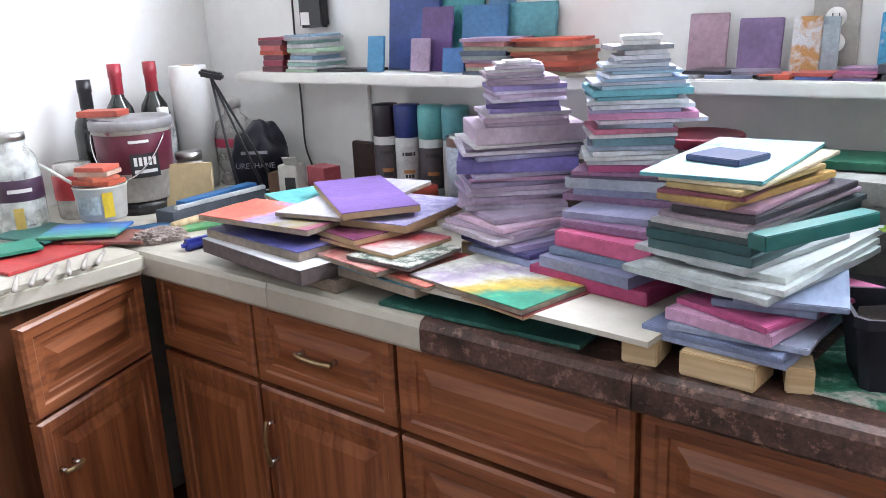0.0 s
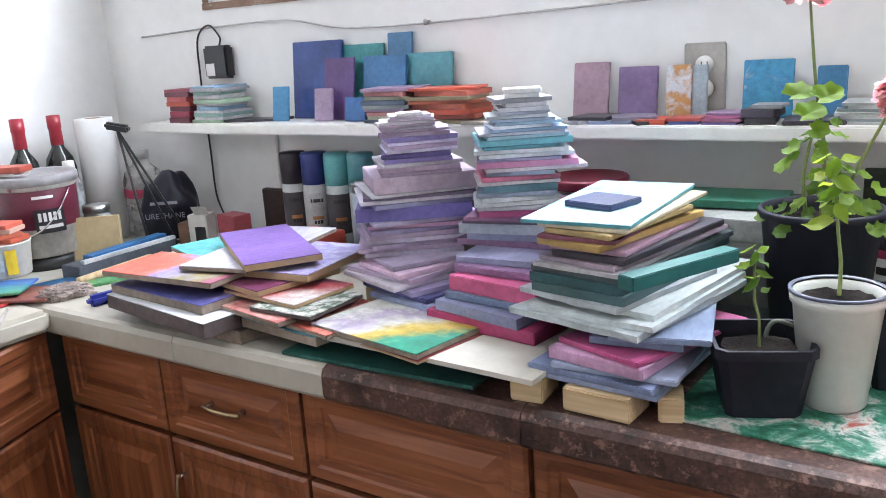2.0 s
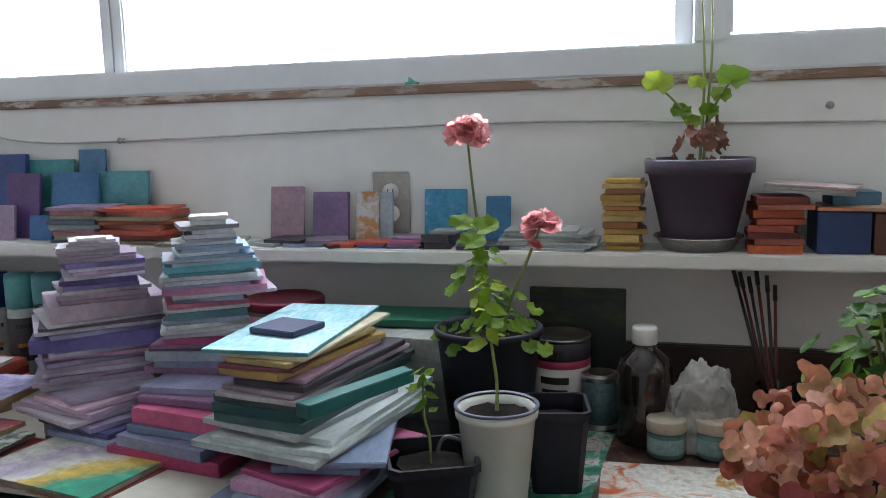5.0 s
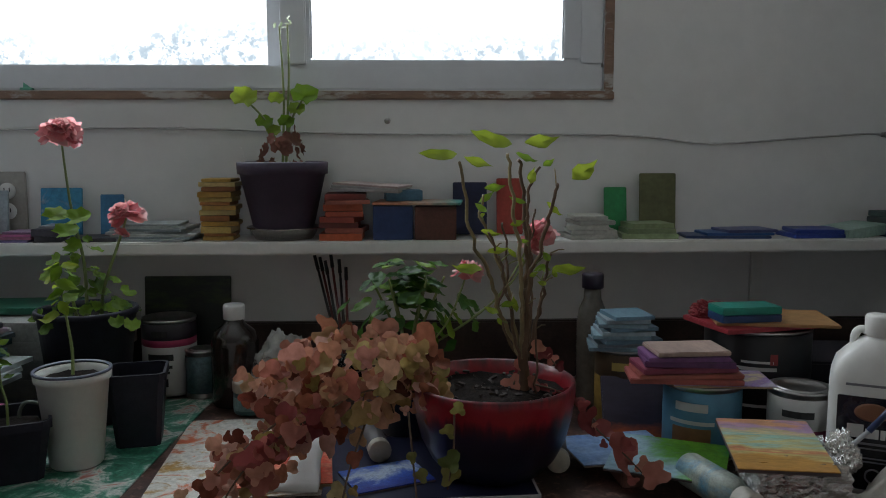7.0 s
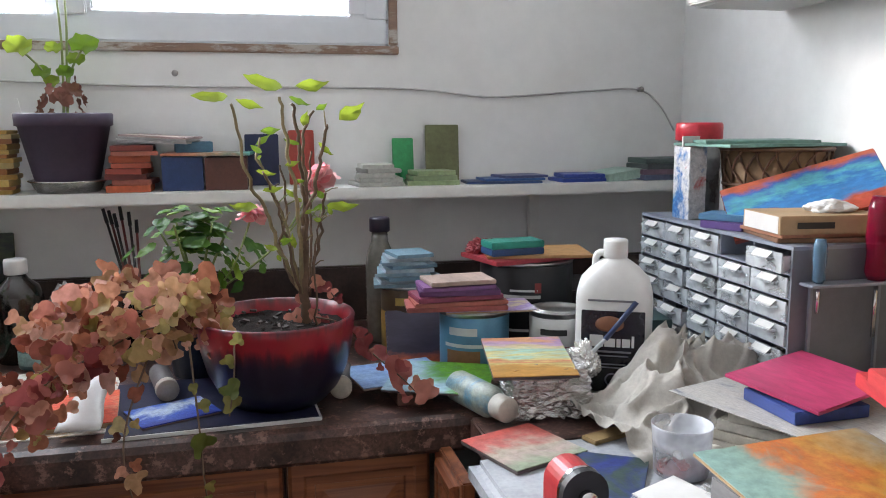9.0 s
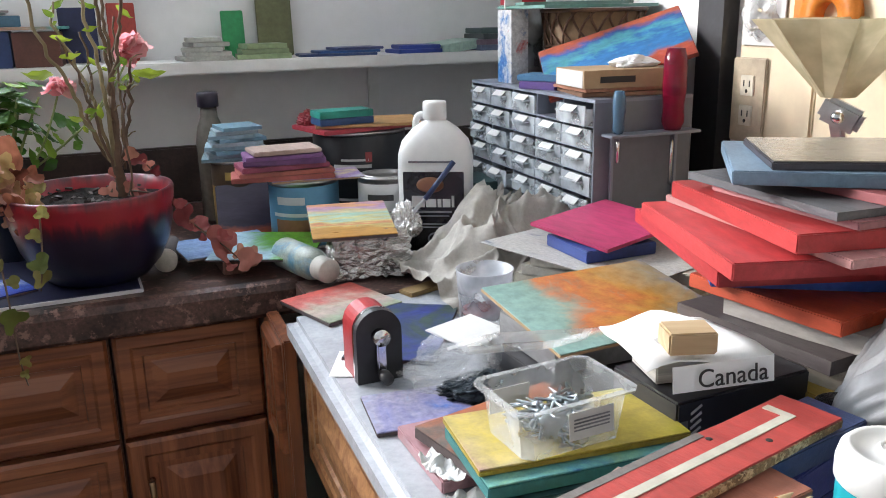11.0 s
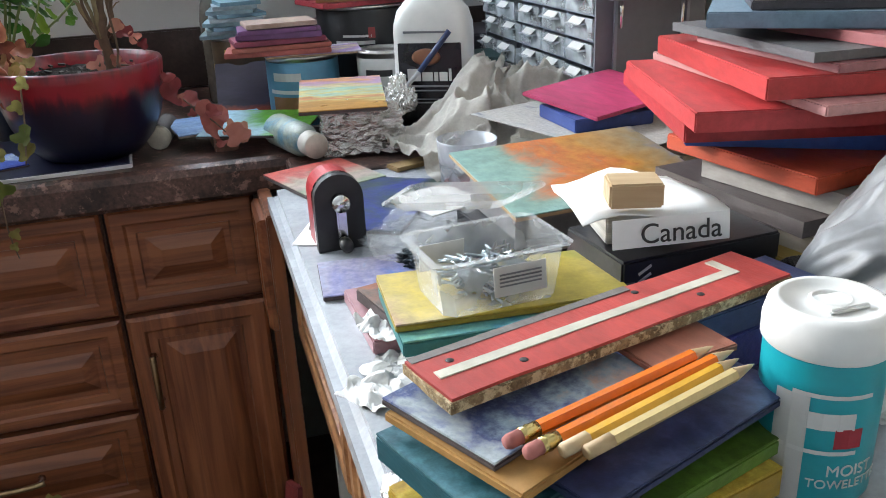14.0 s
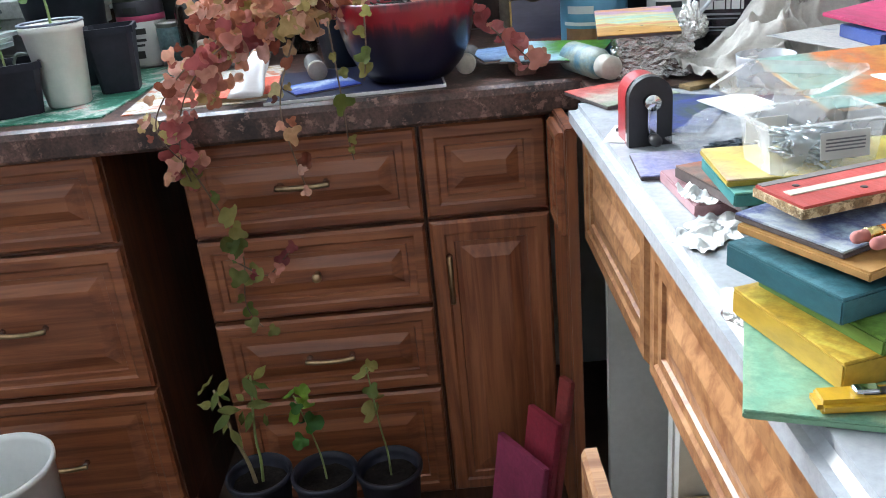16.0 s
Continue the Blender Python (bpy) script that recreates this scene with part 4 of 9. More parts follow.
board(-1.0, -0.085, SH + 0.0004, 0.09, 0.085, 0.007, 8, paint(CHAR), "dark card lying on the shelf", SG)
pile(-0.8, -0.73, 1.322, -0.115, -0.04, [(0.55, 0.33, 0.07), (0.5, 0.2, 0.05), (0.62, 0.42, 0.12), (0.5, 0.28, 0.05), (0.35, 0.14, 0.04), (0.6, 0.45, 0.18)], "yellow and orange block in a tall shelf stack", (0.006, 0.013), 0.003, 5)
pile(-0.575, -0.49, 1.296, -0.125, -0.04, [(0.6, 0.12, 0.04), (0.5, 0.15, 0.1), (0.2, 0.03, 0.02), (0.45, 0.08, 0.05), (0.5, 0.1, 0.05)], "red and orange block in a shelf stack", (0.008, 0.014), 0.007, 12)
for k, (c, t) in enumerate((((0.6, 0.58, 0.56), -8), ((0.62, 0.6, 0.6), -14), ((0.55, 0.42, 0.4), -18))):
    board(-0.485 + 0.004 * k, -0.07, 1.2966 + 0.0045 * k, 0.13, 0.09, 0.004, t, paint(c), "thin white book on the red stack", SG, "book", "book", tip=(0, 3))
board(-0.44, -0.068, SH + 0.0004, 0.075, 0.09, 0.064, 2, paint((0.02, 0.05, 0.16)), "dark blue block on the shelf", SG, "painted_block", "block")
board(-0.357, -0.075, SH + 0.0004, 0.078, 0.085, 0.062, -2, paint((0.14, 0.05, 0.035)), "brown painted box on the shelf", SG, "painted_block", "block")
board(-0.39, -0.075, SH + 0.0664, 0.165, 0.1, 0.005, -6, picture("peach_teal_board", [(0.1, 0.4, 0.36), (0.6, 0.28, 0.16), (0.6, 0.22, 0.12)], 7, flow=(-2.5, 0.0)), "peach and teal board laid across two blocks", SG)
board(-0.42, -0.05, SH + 0.0718, 0.07, 0.06, 0.02, 6, paint((0.08, 0.22, 0.34)), "blue-grey block on the shelf", SG, "painted_block", "block")
up(-0.322, -0.255, 1.308, NAVY, "dark navy board standing on the shelf", -0.03, 5, 0.012)
up(-0.235, -0.183, 1.316, (0.5, 0.06, 0.04), "red board standing on the shelf", -0.028, 6)
for k in range(5):
    board(-0.065 + 0.006 * (k % 2), -0.078, SH + 0.0004 + 0.0088 * k, 0.095 - 0.008 * k, 0.085, 0.0083, 9 - 9 * (k % 3), paint((0.62, 0.62, 0.56)), "white notebook in a small pile", "notebooks on the shelf", "notebook", "notebook")
up(-0.02, 0.025, 1.298, (0.02, 0.32, 0.1), "small bright green card standing on the shelf", -0.03, 8, 0.006)
for k in range(3):
    board(0.05, -0.085, SH + 0.0004 + 0.0098 * k, 0.105 - 0.012 * k, 0.07, 0.0093, -4 + 5 * k, paint((0.32, 0.42, 0.22)), "pale green soap-like block on the shelf", SG, "painted_block", "block", rough=0.001, seed=k)
up(0.052, 0.125, 1.325, (0.16, 0.17, 0.07), "olive green board standing on the shelf", -0.022, 4, 0.006)
for k in range(3):
    board(0.2 + 0.02 * k, -0.085, SH + 0.0004 + 0.0056 * k, 0.16 - 0.03 * k, 0.075, 0.0052, -5 + 6 * k, paint(((0.05, 0.1, 0.26), (0.03, 0.12, 0.35), (0.1, 0.12, 0.3))[k]), "blue painted board lying on the shelf", SG)
for k in range(2):
    board(0.375, -0.085, SH + 0.0004 + 0.0085 * k, 0.11 - 0.02 * k, 0.08, 0.008, 4 - 9 * k, paint((0.03, 0.07, 0.36)), "blue painted board lying on the shelf", SG)
board(0.46, -0.07, SH + 0.0004, 0.1, 0.09, 0.02, 16, paint((0.35, 0.5, 0.42)), "pale green wedge on the shelf", SG, tip=(0, -6))
for k in range(4):
    board(0.575, -0.075, SH + 0.0004 + 0.0118 * k, 0.135 - 0.004 * k, 0.09, 0.0112, 5 - 5 * (k % 2), paint(((0.14, 0.17, 0.28), (0.25, 0.16, 0.22), (0.08, 0.1, 0.1), (0.1, 0.16, 0.15))[k]), "dark painted board in a shelf stack", SG)

# fittings on the wall
plate = thing("wall_outlet", "painted-over double wall outlet above the shelf", "outlet", pose(-1.195, -0.0015, 1.275, 90, 0, 0))
part("cover", bm_box(0.072, 0.115, 0.006, 0.002), surf("outlet_cover", (0.5, 0.47, 0.43), 0.5), plate)
for dz in (-0.02, 0.02):
    s = part("socket", moved(bm_lathe([(0, 0.006), (0.016, 0.006), (0.016, 0.0085), (0, 0.009)], 20), pose(0, dz, 0)), WHITEP, plate)
    for dx in (-0.005, 0.005):
        part("slot", moved(bm_box(0.0018, 0.008, 0.0005, 0), pose(dx, dz + 0.002, 0.0092)), DARKINK, s)
adapter = thing("power_adapter", "black power adapter hanging on the wall with cable", "power adapter", pose(-2.4, -0.0015, 1.345, 90, 0, 0))
part("casing", bm_box(0.085, 0.08, 0.028, 0.006), BLACK, adapter)
part("sticker", moved(bm_box(0.03, 0.03, 0.0006, 0), pose(-0.018, -0.018, 0.0282)), PAPER, adapter)
part("cable", bm_tube(smooth_line([(0.005, 0.04, 0.012), (0.01, 0.06, 0.012), (-0.03, 0.09, 0.008), (-0.075, 0.06, 0.008), (-0.085, -0.03, 0.006), (-0.085, -0.12, 0.006), (-0.083, -0.23, 0.006), (-0.08, -0.34, 0.008), (-0.03, -0.4, 0.03), (-0.01, -0.43, 0.05)], 6), 0.0025, 6), BLACK, adapter, "black cable running down the wall")
wire = bm_tube(smooth_line([(-2.7, -0.004, 1.42), (-2.2, -0.004, 1.432), (-1.9, -0.005, 1.40), (-1.0, -0.004, 1.417), (-0.5, -0.004, 1.405), (0.0, -0.004, 1.402), (0.2, -0.005, 1.385), (0.42, -0.004, 1.398), (0.545, -0.004, 1.402), (0.6, -0.004, 1.37), (0.64, -0.004, 1.31)], 10), 0.0022, 6)
tagged(link("wall_cable", wire, surf("painted_cable", (0.55, 0.54, 0.52), 0.6, each=0)), "thin painted-over cable running along the wall", "cable")
for x, zz in ((-1.77, 1.402), (0.551, 1.402), (-0.45, 1.43)):
    tagged(link("wall_hook", moved(bm_lathe([(0, 0), (0.005, 0), (0.004, 0.01), (0.0065, 0.014), (0, 0.016)], 12), pose(x, 0, zz, 90, 0, 0)), surf("painted_hook", (0.4, 0.38, 0.36), 0.5)), "small painted hook on the wall", "hook")

# ---- plants and pots ----
prng = random.Random(21)
GERAN = leafy("geranium_leaf", (0.08, 0.17, 0.02), (0.26, 0.42, 0.04), 0.55, 0.55)
YOUNG = leafy("bright_young_leaf", (0.14, 0.27, 0.015), (0.36, 0.46, 0.05), 0.6, 0.55)
BUSHL = leafy("bush_leaf", (0.03, 0.1, 0.012), (0.26, 0.4, 0.05), 0.4, 0.4, tones=((0.05, 0.14, 0.02), (0.11, 0.24, 0.03)))
IVY = leafy("faded_ivy_leaf", (0.11, 0.03, 0.02), (0.7, 0.56, 0.3), 0.45, 0.55, scale=90.0, tones=((0.3, 0.09, 0.05), (0.62, 0.28, 0.17), (0.76, 0.46, 0.38), (0.36, 0.11, 0.08), (0.66, 0.36, 0.24), (0.36, 0.28, 0.08)))
IVYRED = leafy("red_ivy_leaf", (0.18, 0.03, 0.035), (0.6, 0.28, 0.2), 0.4, 0.5, tones=((0.34, 0.08, 0.08), (0.45, 0.14, 0.12)))
IVYGREEN = leafy("mottled_green_ivy_leaf", (0.1, 0.14, 0.03), (0.3, 0.26, 0.08), 0.4, 0.5)
DRYL = leafy("dry_brown_leaf", (0.16, 0.08, 0.05), (0.35, 0.15, 0.12), 0.25, 0.7)
PETAL = leafy("pink_petal", (0.78, 0.26, 0.3), (0.9, 0.62, 0.62), 0.72, 0.5, tones=((0.88, 0.45, 0.46),))
STEMG = surf("green_stem", (0.25, 0.32, 0.1), 0.5, var=0.25)
STEMB = surf("brown_stem", (0.15, 0.09, 0.05), 0.65, var=0.35, relief=0.4)
STEMP = surf("pale_woody_stem", (0.33, 0.26, 0.13), 0.6, var=0.35, relief=0.4)


def leaf_outline(kind):
    if kind == "round":
        return [((0.92 + 0.08 * math.cos(7 * a)) * math.cos(a) * (1 if abs(a) < 2.9 else 0.6), (0.92 + 0.08 * math.cos(7 * a)) * math.sin(a)) for a in [(-math.pi + 0.12) + k * (2 * math.pi - 0.24) / 17 for k in range(18)]]
    if kind == "ivy":
        r = [0.32, 0.62, 0.82, 0.88, 0.7, 0.62, 0.86, 0.95, 1.0, 0.95, 0.86, 0.62, 0.7, 0.88, 0.82, 0.62, 0.32]
        return [(r[k] * math.cos(-2.75 + k * 5.5 / 16), r[k] * math.sin(-2.75 + k * 5.5 / 16)) for k in range(17)]
    if kind == "broad":
        return [(-1, 0), (-0.7, 0.34), (-0.3, 0.54), (0.15, 0.52), (0.55, 0.34), (0.85, 0.13), (1.15, 0), (0.85, -0.13), (0.55, -0.34), (0.15, -0.52), (-0.3, -0.54), (-0.7, -0.34)]
    return [(-1, 0), (-0.75, 0.2), (-0.35, 0.38), (0.1, 0.4), (0.5, 0.28), (0.8, 0.12), (1.1, 0), (0.8, -0.12), (0.5, -0.28), (0.1, -0.4), (-0.35, -0.38), (-0.75, -0.2)]


OUT = {k: leaf_outline(k) for k in ("round", "ivy", "oval", "broad")}


def add_leaf(bm, kind, at, size, normal, spin, cup=0.2):
    """One leaf: a cupped and folded blade."""
    q = Vector(normal).normalized().to_track_quat("Z", "Y").to_matrix().to_4x4()
    m = Matrix.Translation(at) @ q @ pose(0, 0, 0, 0, 0, spin)
    wav = prng.uniform(0.6, 1.4)

    def place(x, y):
        z = cup * wav * ((x * x + y * y) * 0.5 - 0.2) + 0.16 * abs(y) * wav + 0.09 * math.sin(6 * x * wav + 4 * y)
        return m @ Vector((x * size, y * size, z * size))

    pts = OUT[kind]
    mid = bm.verts.new(place(0 if kind not in ("oval", "broad") else 0.05, 0))
    inner = [bm.verts.new(place(x * 0.55, y * 0.55)) for x, y in pts]
    outer = [bm.verts.new(place(x, y)) for x, y in pts]
    n = len(pts)
    for i in range(n):
        j = (i + 1) % n
        for f in (bm.faces.new((mid, inner[i], inner[j])), bm.faces.new((inner[i], outer[i], outer[j], inner[j]))):
            f.smooth = True


def flower(bm, at, r, count, petal):
    """A round head of cupped petals."""
    for k in range(count):
        a, e = prng.uniform(0, 2 * math.pi), prng.uniform(-0.35, 1.25)
        d = Vector((math.cos(a) * math.cos(e), math.sin(a) * math.cos(e), math.sin(e) * 0.75))
        add_leaf(bm, "round", Vector(at) + d * r * prng.uniform(0.6, 1.0), petal * prng.uniform(0.8, 1.15), d + Vector((0, 0, 0.5)), prng.uniform(0, 360), 0.5)


def round_pot(name, label, x, y, z, r0, r1, h, m, rim=0.004, soil=0.85, turn=0, lip=0.012):
    p = thing(name, label, "plant pot", pose(x, y, z, 0, 0, turn))
    rr = r0 + (r1 - r0) * soil
    part("body", bm_lathe([(0, 0), (r0 - 0.003, 0), (r0, 0.003), (r1, h - lip), (r1 + rim, h - lip + 0.001), (r1 + rim + 0.001, h - 0.002), (r1 + rim - 0.001, h), (r1 - 0.001, h), (r1 - 0.003, h - lip), (rr - 0.003, h * soil - 0.004), (0, h * soil - 0.006)], 40), m, p)
    soilbm = bm_lathe([(0, h * soil + 0.003), (rr * 0.4, h * soil + 0.002), (rr * 0.75, h * soil + 0.003), (rr - 0.0035, h * soil - 0.001)], 24)
    for v in soilbm.verts:
        v.co.z += prng.uniform(-0.002, 0.003)
    part("soil", soilbm, SOIL, p, "dark potting soil")
    return p


def square_pot(label, x, y, z, w0, w1, h, turn):
    p = thing("plant_pot", label, "plant pot", pose(x, y, z, 0, 0, turn))
    bm = bmesh.new()
    rings = []
    for w, zz in ((w0, 0), (w1, h - 0.012), (w1 + 0.006, h - 0.012), (w1 + 0.006, h), (w1 - 0.003, h), (w0 + (w1 - w0) * 0.8, h * 0.82)):
        a = w / 2
        c = a * 0.8
        rings.append([bm.verts.new((px, py, zz)) for px, py in ((-c, -a), (c, -a), (a, -c), (a, c), (c, a), (-c, a), (-a, c), (-a, -c))])
    for a, b in zip(rings, rings[1:]):
        for i in range(8):
            bm.faces.new((a[i], a[(i + 1) % 8], b[(i + 1) % 8], b[i]))
    bm.faces.new(rings[0][::-1])
    part("body", bm, NAVYPLASTIC, p)
    s = bm_lathe([(0, h * 0.84), (w0 * 0.3, h * 0.83), (w0 * 0.52, h * 0.83)], 12)
    for v in s.verts:
        v.co.z += prng.uniform(-0.002, 0.003)
    part("soil", s, SOIL, p, "dark potting soil")
    return p


def seedling(parent_xyz, top, leaves, size, label, mat_leaf=YOUNG, kind="oval", r=0.0028, spread=0.03, stem=None):
    s = thing("seedling", label, "plant", pose(*parent_xyz))
    t = Vector(top) - Vector(parent_xyz)
    mid = t * 0.5 + Vector((prng.uniform(-0.006, 0.006), prng.uniform(-0.006, 0.006), 0))
    line = smooth_line([(0, 0, -0.01), tuple(mid * 0.5 + Vector((0.003, 0, 0))), tuple(mid), tuple(t)], 5)
    part("stem", bm_tube(line, r, 7, 0.6), stem or STEMG, s)
    bm = bmesh.new()
    for k in range(leaves):
        f = 1 - 0.5 * (k / max(1, leaves)) ** 1.2
        a = k * 2.4
        d = Vector((math.cos(a), math.sin(a), 0.25))
        add_leaf(bm, kind, t * f + d * spread * prng.uniform(0.4, 1.0), size * prng.uniform(0.6, 1.1), Vector((d.x * 0.6, d.y * 0.6 - 0.4, 0.7)), math.degrees(a) + prng.uniform(-25, 25))
    part("leaves", bm, mat_leaf, s)
    return s


# painted sheet under the pots
board(-0.92, -0.37, 0.9103, 0.27, 0.45, 0.003, -3, picture("green_palette", [(0.01, 0.06, 0.04), (0.02, 0.14, 0.08), (0.05, 0.25, 0.16), (0.6, 0.6, 0.55), (0.5, 0.1, 0.06)], 16, distort=1.6), "green and red paint-smeared sheet under the plant pots", "", "paint_palette", "palette")
MZ = 0.9135
square_pot("small square black nursery pot with soil", -0.978, -0.505, MZ, 0.085, 0.108, 0.088, 24)
seedling((-0.978, -0.505, MZ + 0.076), (-0.985, -0.507, 1.105), 9, 0.016, "thin young green seedling in a black pot", GERAN, "oval", 0.0022, 0.014)
wp = round_pot("plant_pot", "tall white pot with a dark inner rim", -0.9, -0.465, MZ, 0.037, 0.05, 0.14, surf("white_enamel_pot", (0.7, 0.7, 0.66), 0.3, var=0.08, each=0), 0.003, 0.92)
part("rim", bm_lathe([(0.0535, 0.1405), (0.055, 0.141), (0.055, 0.144), (0.0525, 0.145), (0.05, 0.143)], 40), surf("blue_grey_rim", (0.1, 0.11, 0.16), 0.35), wp, "blue-grey enamel rim")
part("handle", bm_tube(smooth_line([(-0.045, 0.0, 0.09), (-0.068, -0.004, 0.095), (-0.078, -0.005, 0.075), (-0.068, -0.004, 0.05), (-0.042, 0, 0.045)], 6), 0.0028, 8), surf("dull_green_wire", (0.16, 0.18, 0.15), 0.5), wp, "thin curved handle")
seedling((-0.9, -0.465, MZ + 0.128), (-0.912, -0.467, 1.205), 13, 0.018, "green seedling with bright leaves in a white pot", YOUNG, "broad", 0.0027, 0.022)
round_pot("plant_pot", "large round black nursery pot with soil", -0.957, -0.255, MZ, 0.06, 0.079, 0.195, NAVYPLASTIC, 0.004, 0.88)
square_pot("small square black nursery pot with soil", -0.838, -0.37, MZ, 0.066, 0.085, 0.118, 12)
ger = thing("geranium", "pink-flowered geranium in a large black pot", "plant", pose(-0.957, -0.255, MZ + 0.17))
for pts in ([(0, 0, 0), (0.0, 0.0, 0.1), (-0.014, -0.008, 0.2), (-0.027, 0.0, 0.31)], [(0.02, 0.01, 0), (0.035, -0.01, 0.06), (0.07, -0.03, 0.14), (0.088, -0.04, 0.182)], [(-0.02, 0.01, 0), (-0.025, 0, 0.07), (-0.01, -0.005, 0.15)]):
    part("stem", bm_tube(smooth_line(pts, 6), 0.0034, 7, 0.5), STEMG, ger)
lf = bmesh.new()
for k in range(50):
    a, hgt = prng.uniform(0, 6.28), prng.random() ** 1.7
    rad = (0.098 - 0.075 * hgt) * prng.uniform(0.25, 1.0)
    add_leaf(lf, "round", (rad * math.cos(a) - 0.01 + 0.02 * (1 - hgt), rad * math.sin(a) - 0.015, 0.005 + 0.155 * hgt), prng.uniform(0.009, 0.017), (0.5 * math.cos(a), 0.5 * math.sin(a) - 0.4, 0.8), prng.uniform(0, 360))
for dx, dz in ((-0.03, 0.185), (0.005, 0.18), (-0.015, 0.158)):
    add_leaf(lf, "round", (dx, -0.03, dz), 0.023, (0.1, -0.5, 0.8), 30)
part("leaves", lf, GERAN, ger)
fl = bmesh.new()
flower(fl, (-0.027, 0.0, 0.315), 0.029, 40, 0.019)
part("flower", fl, PETAL, ger, "round pink flower head")
fl = bmesh.new()
flower(fl, (0.092, -0.042, 0.182), 0.02, 16, 0.023)
flower(fl, (0.078, -0.045, 0.152), 0.008, 5, 0.012)
part("flower", fl, PETAL, ger, "drooping pink flower head")

# pot on the shelf
round_pot("plant_pot", "purple-grey plastic pot on the shelf", -0.648, -0.071, SH + 0.022, 0.058, 0.08, 0.125, surf("aubergine_plastic", (0.07, 0.05, 0.085), 0.5, var=0.2, each=0), 0.005, 0.9, lip=0.024)
foil = surf("foil_tin", (0.6, 0.58, 0.56), 0.25, 1.0, var=0.3, scale=60, relief=0.8)
tagged(link("saucer", bm_lathe([(0, 0.0), (0.055, 0.0), (0.066, 0.019), (0.071, 0.021), (0.07, 0.023), (0.064, 0.0205), (0.053, 0.003), (0, 0.003)], 48), foil, pose(-0.648, -0.067, SH + 0.0006)), "foil pie dish as a pot saucer", "saucer")
g2 = thing("geranium", "geranium with bright leaves in a purple pot", "plant", pose(-0.648, -0.071, SH + 0.135))
for pts in ([(0, 0, 0), (0.004, 0, 0.08), (0.005, 0, 0.16), (0.0, 0, 0.262)], [(0.006, 0.004, 0), (0.012, 0, 0.1), (0.016, 0, 0.18), (0.015, 0, 0.268)], [(0, 0, 0.03), (-0.03, -0.005, 0.09), (-0.065, -0.01, 0.128)], [(0.005, 0, 0.03), (0.02, -0.005, 0.09), (0.045, -0.012, 0.132)]):
    part("stem", bm_tube(smooth_line(pts, 6), 0.0026, 7, 0.7), STEMG, g2)
lf = bmesh.new()
for x, y, z, s in ((-0.066, -0.012, 0.13, 0.027), (0.046, -0.014, 0.136, 0.028), (-0.006, -0.02, 0.128, 0.016), (0.03, -0.01, 0.11, 0.018), (-0.03, -0.012, 0.085, 0.018), (0.012, -0.02, 0.085, 0.017), (-0.012, -0.02, 0.07, 0.015)):
    add_leaf(lf, "round", (x, y, z), s, (0.1, -0.75, 0.6), prng.uniform(60, 120))
part("leaves", lf, YOUNG, g2, "bright green round leaves")
lf = bmesh.new()
for k in range(22):
    a = prng.uniform(0, 6.28)
    add_leaf(lf, "round", (0.045 * math.cos(a) * prng.uniform(0.2, 1), 0.03 * math.sin(a) - 0.01, prng.uniform(0.0, 0.07)), prng.uniform(0.01, 0.016), (math.cos(a), math.sin(a), 0.2), prng.uniform(0, 360))
part("dry_leaves", lf, DRYL, g2, "withered brown lower leaves")
fl = bmesh.new()
for k in range(9):
    add_leaf(fl, "oval", (prng.uniform(-0.012, 0.022), prng.uniform(-0.006, 0.006), prng.uniform(0.258, 0.282)), 0.007, (prng.uniform(-1, 1), -0.5, 0.4), prng.uniform(0, 360))
part("buds", fl, leafy("pale_bud", (0.5, 0.6, 0.4), (0.7, 0.75, 0.6), 0.4), g2, "pale buds at the stem tips")
tagged(link("plant_label", bm_box(0.007, 0.001, 0.05, 0.0002), WHITEP, pose(-0.715, -0.085, SH + 0.125, 8, -10, 0)), "white plastic plant label in the pot", "plant label")

# big red bowl with the tall plant
def glaze():
    m, n, p = tree("red_drip_glaze")
    tc = n.nodes.new("ShaderNodeTexCoord")
    sep = n.nodes.new("ShaderNodeSeparateXYZ")
    n.links.new(tc.outputs["Object"], sep.inputs[0])
    mp = n.nodes.new("ShaderNodeMapping")
    mp.inputs["Scale"].default_value = (90, 90, 7)
    n.links.new(tc.outputs["Object"], mp.inputs[0])
    t = node(n, "ShaderNodeTexNoise", Scale=1.0, Detail=4.0)
    n.links.new(mp.outputs[0], t.inputs["Vector"])
    ma = n.nodes.new("ShaderNodeMath")
    ma.operation = "MULTIPLY_ADD"
    ma.inputs[1].default_value = 0.035
    n.links.new(t.outputs["Fac"], ma.inputs[0])
    n.links.new(sep.outputs["Z"], ma.inputs[2])
    mr = n.nodes.new("ShaderNodeMapRange")
    mr.inputs[1].default_value, mr.inputs[2].default_value = 0.055, 0.152
    n.links.new(ma.outputs[0], mr.inputs[0])
    n.links.new(ramp(n, mr.outputs[0], [(0.0, (0.006, 0.006, 0.022)), (0.42, (0.01, 0.005, 0.022)), (0.55, (0.06, 0.004, 0.014)), (0.68, (0.27, 0.006, 0.016)), (0.86, (0.25, 0.006, 0.016)), (1.0, (0.07, 0.006, 0.014))]), p.inputs["Base Color"])
    p.inputs["Roughness"].default_value, p.inputs["Coat Weight"].default_value = 0.3, 0.15
    bump(n, p, t.outputs["Fac"], 0.15)
    return m


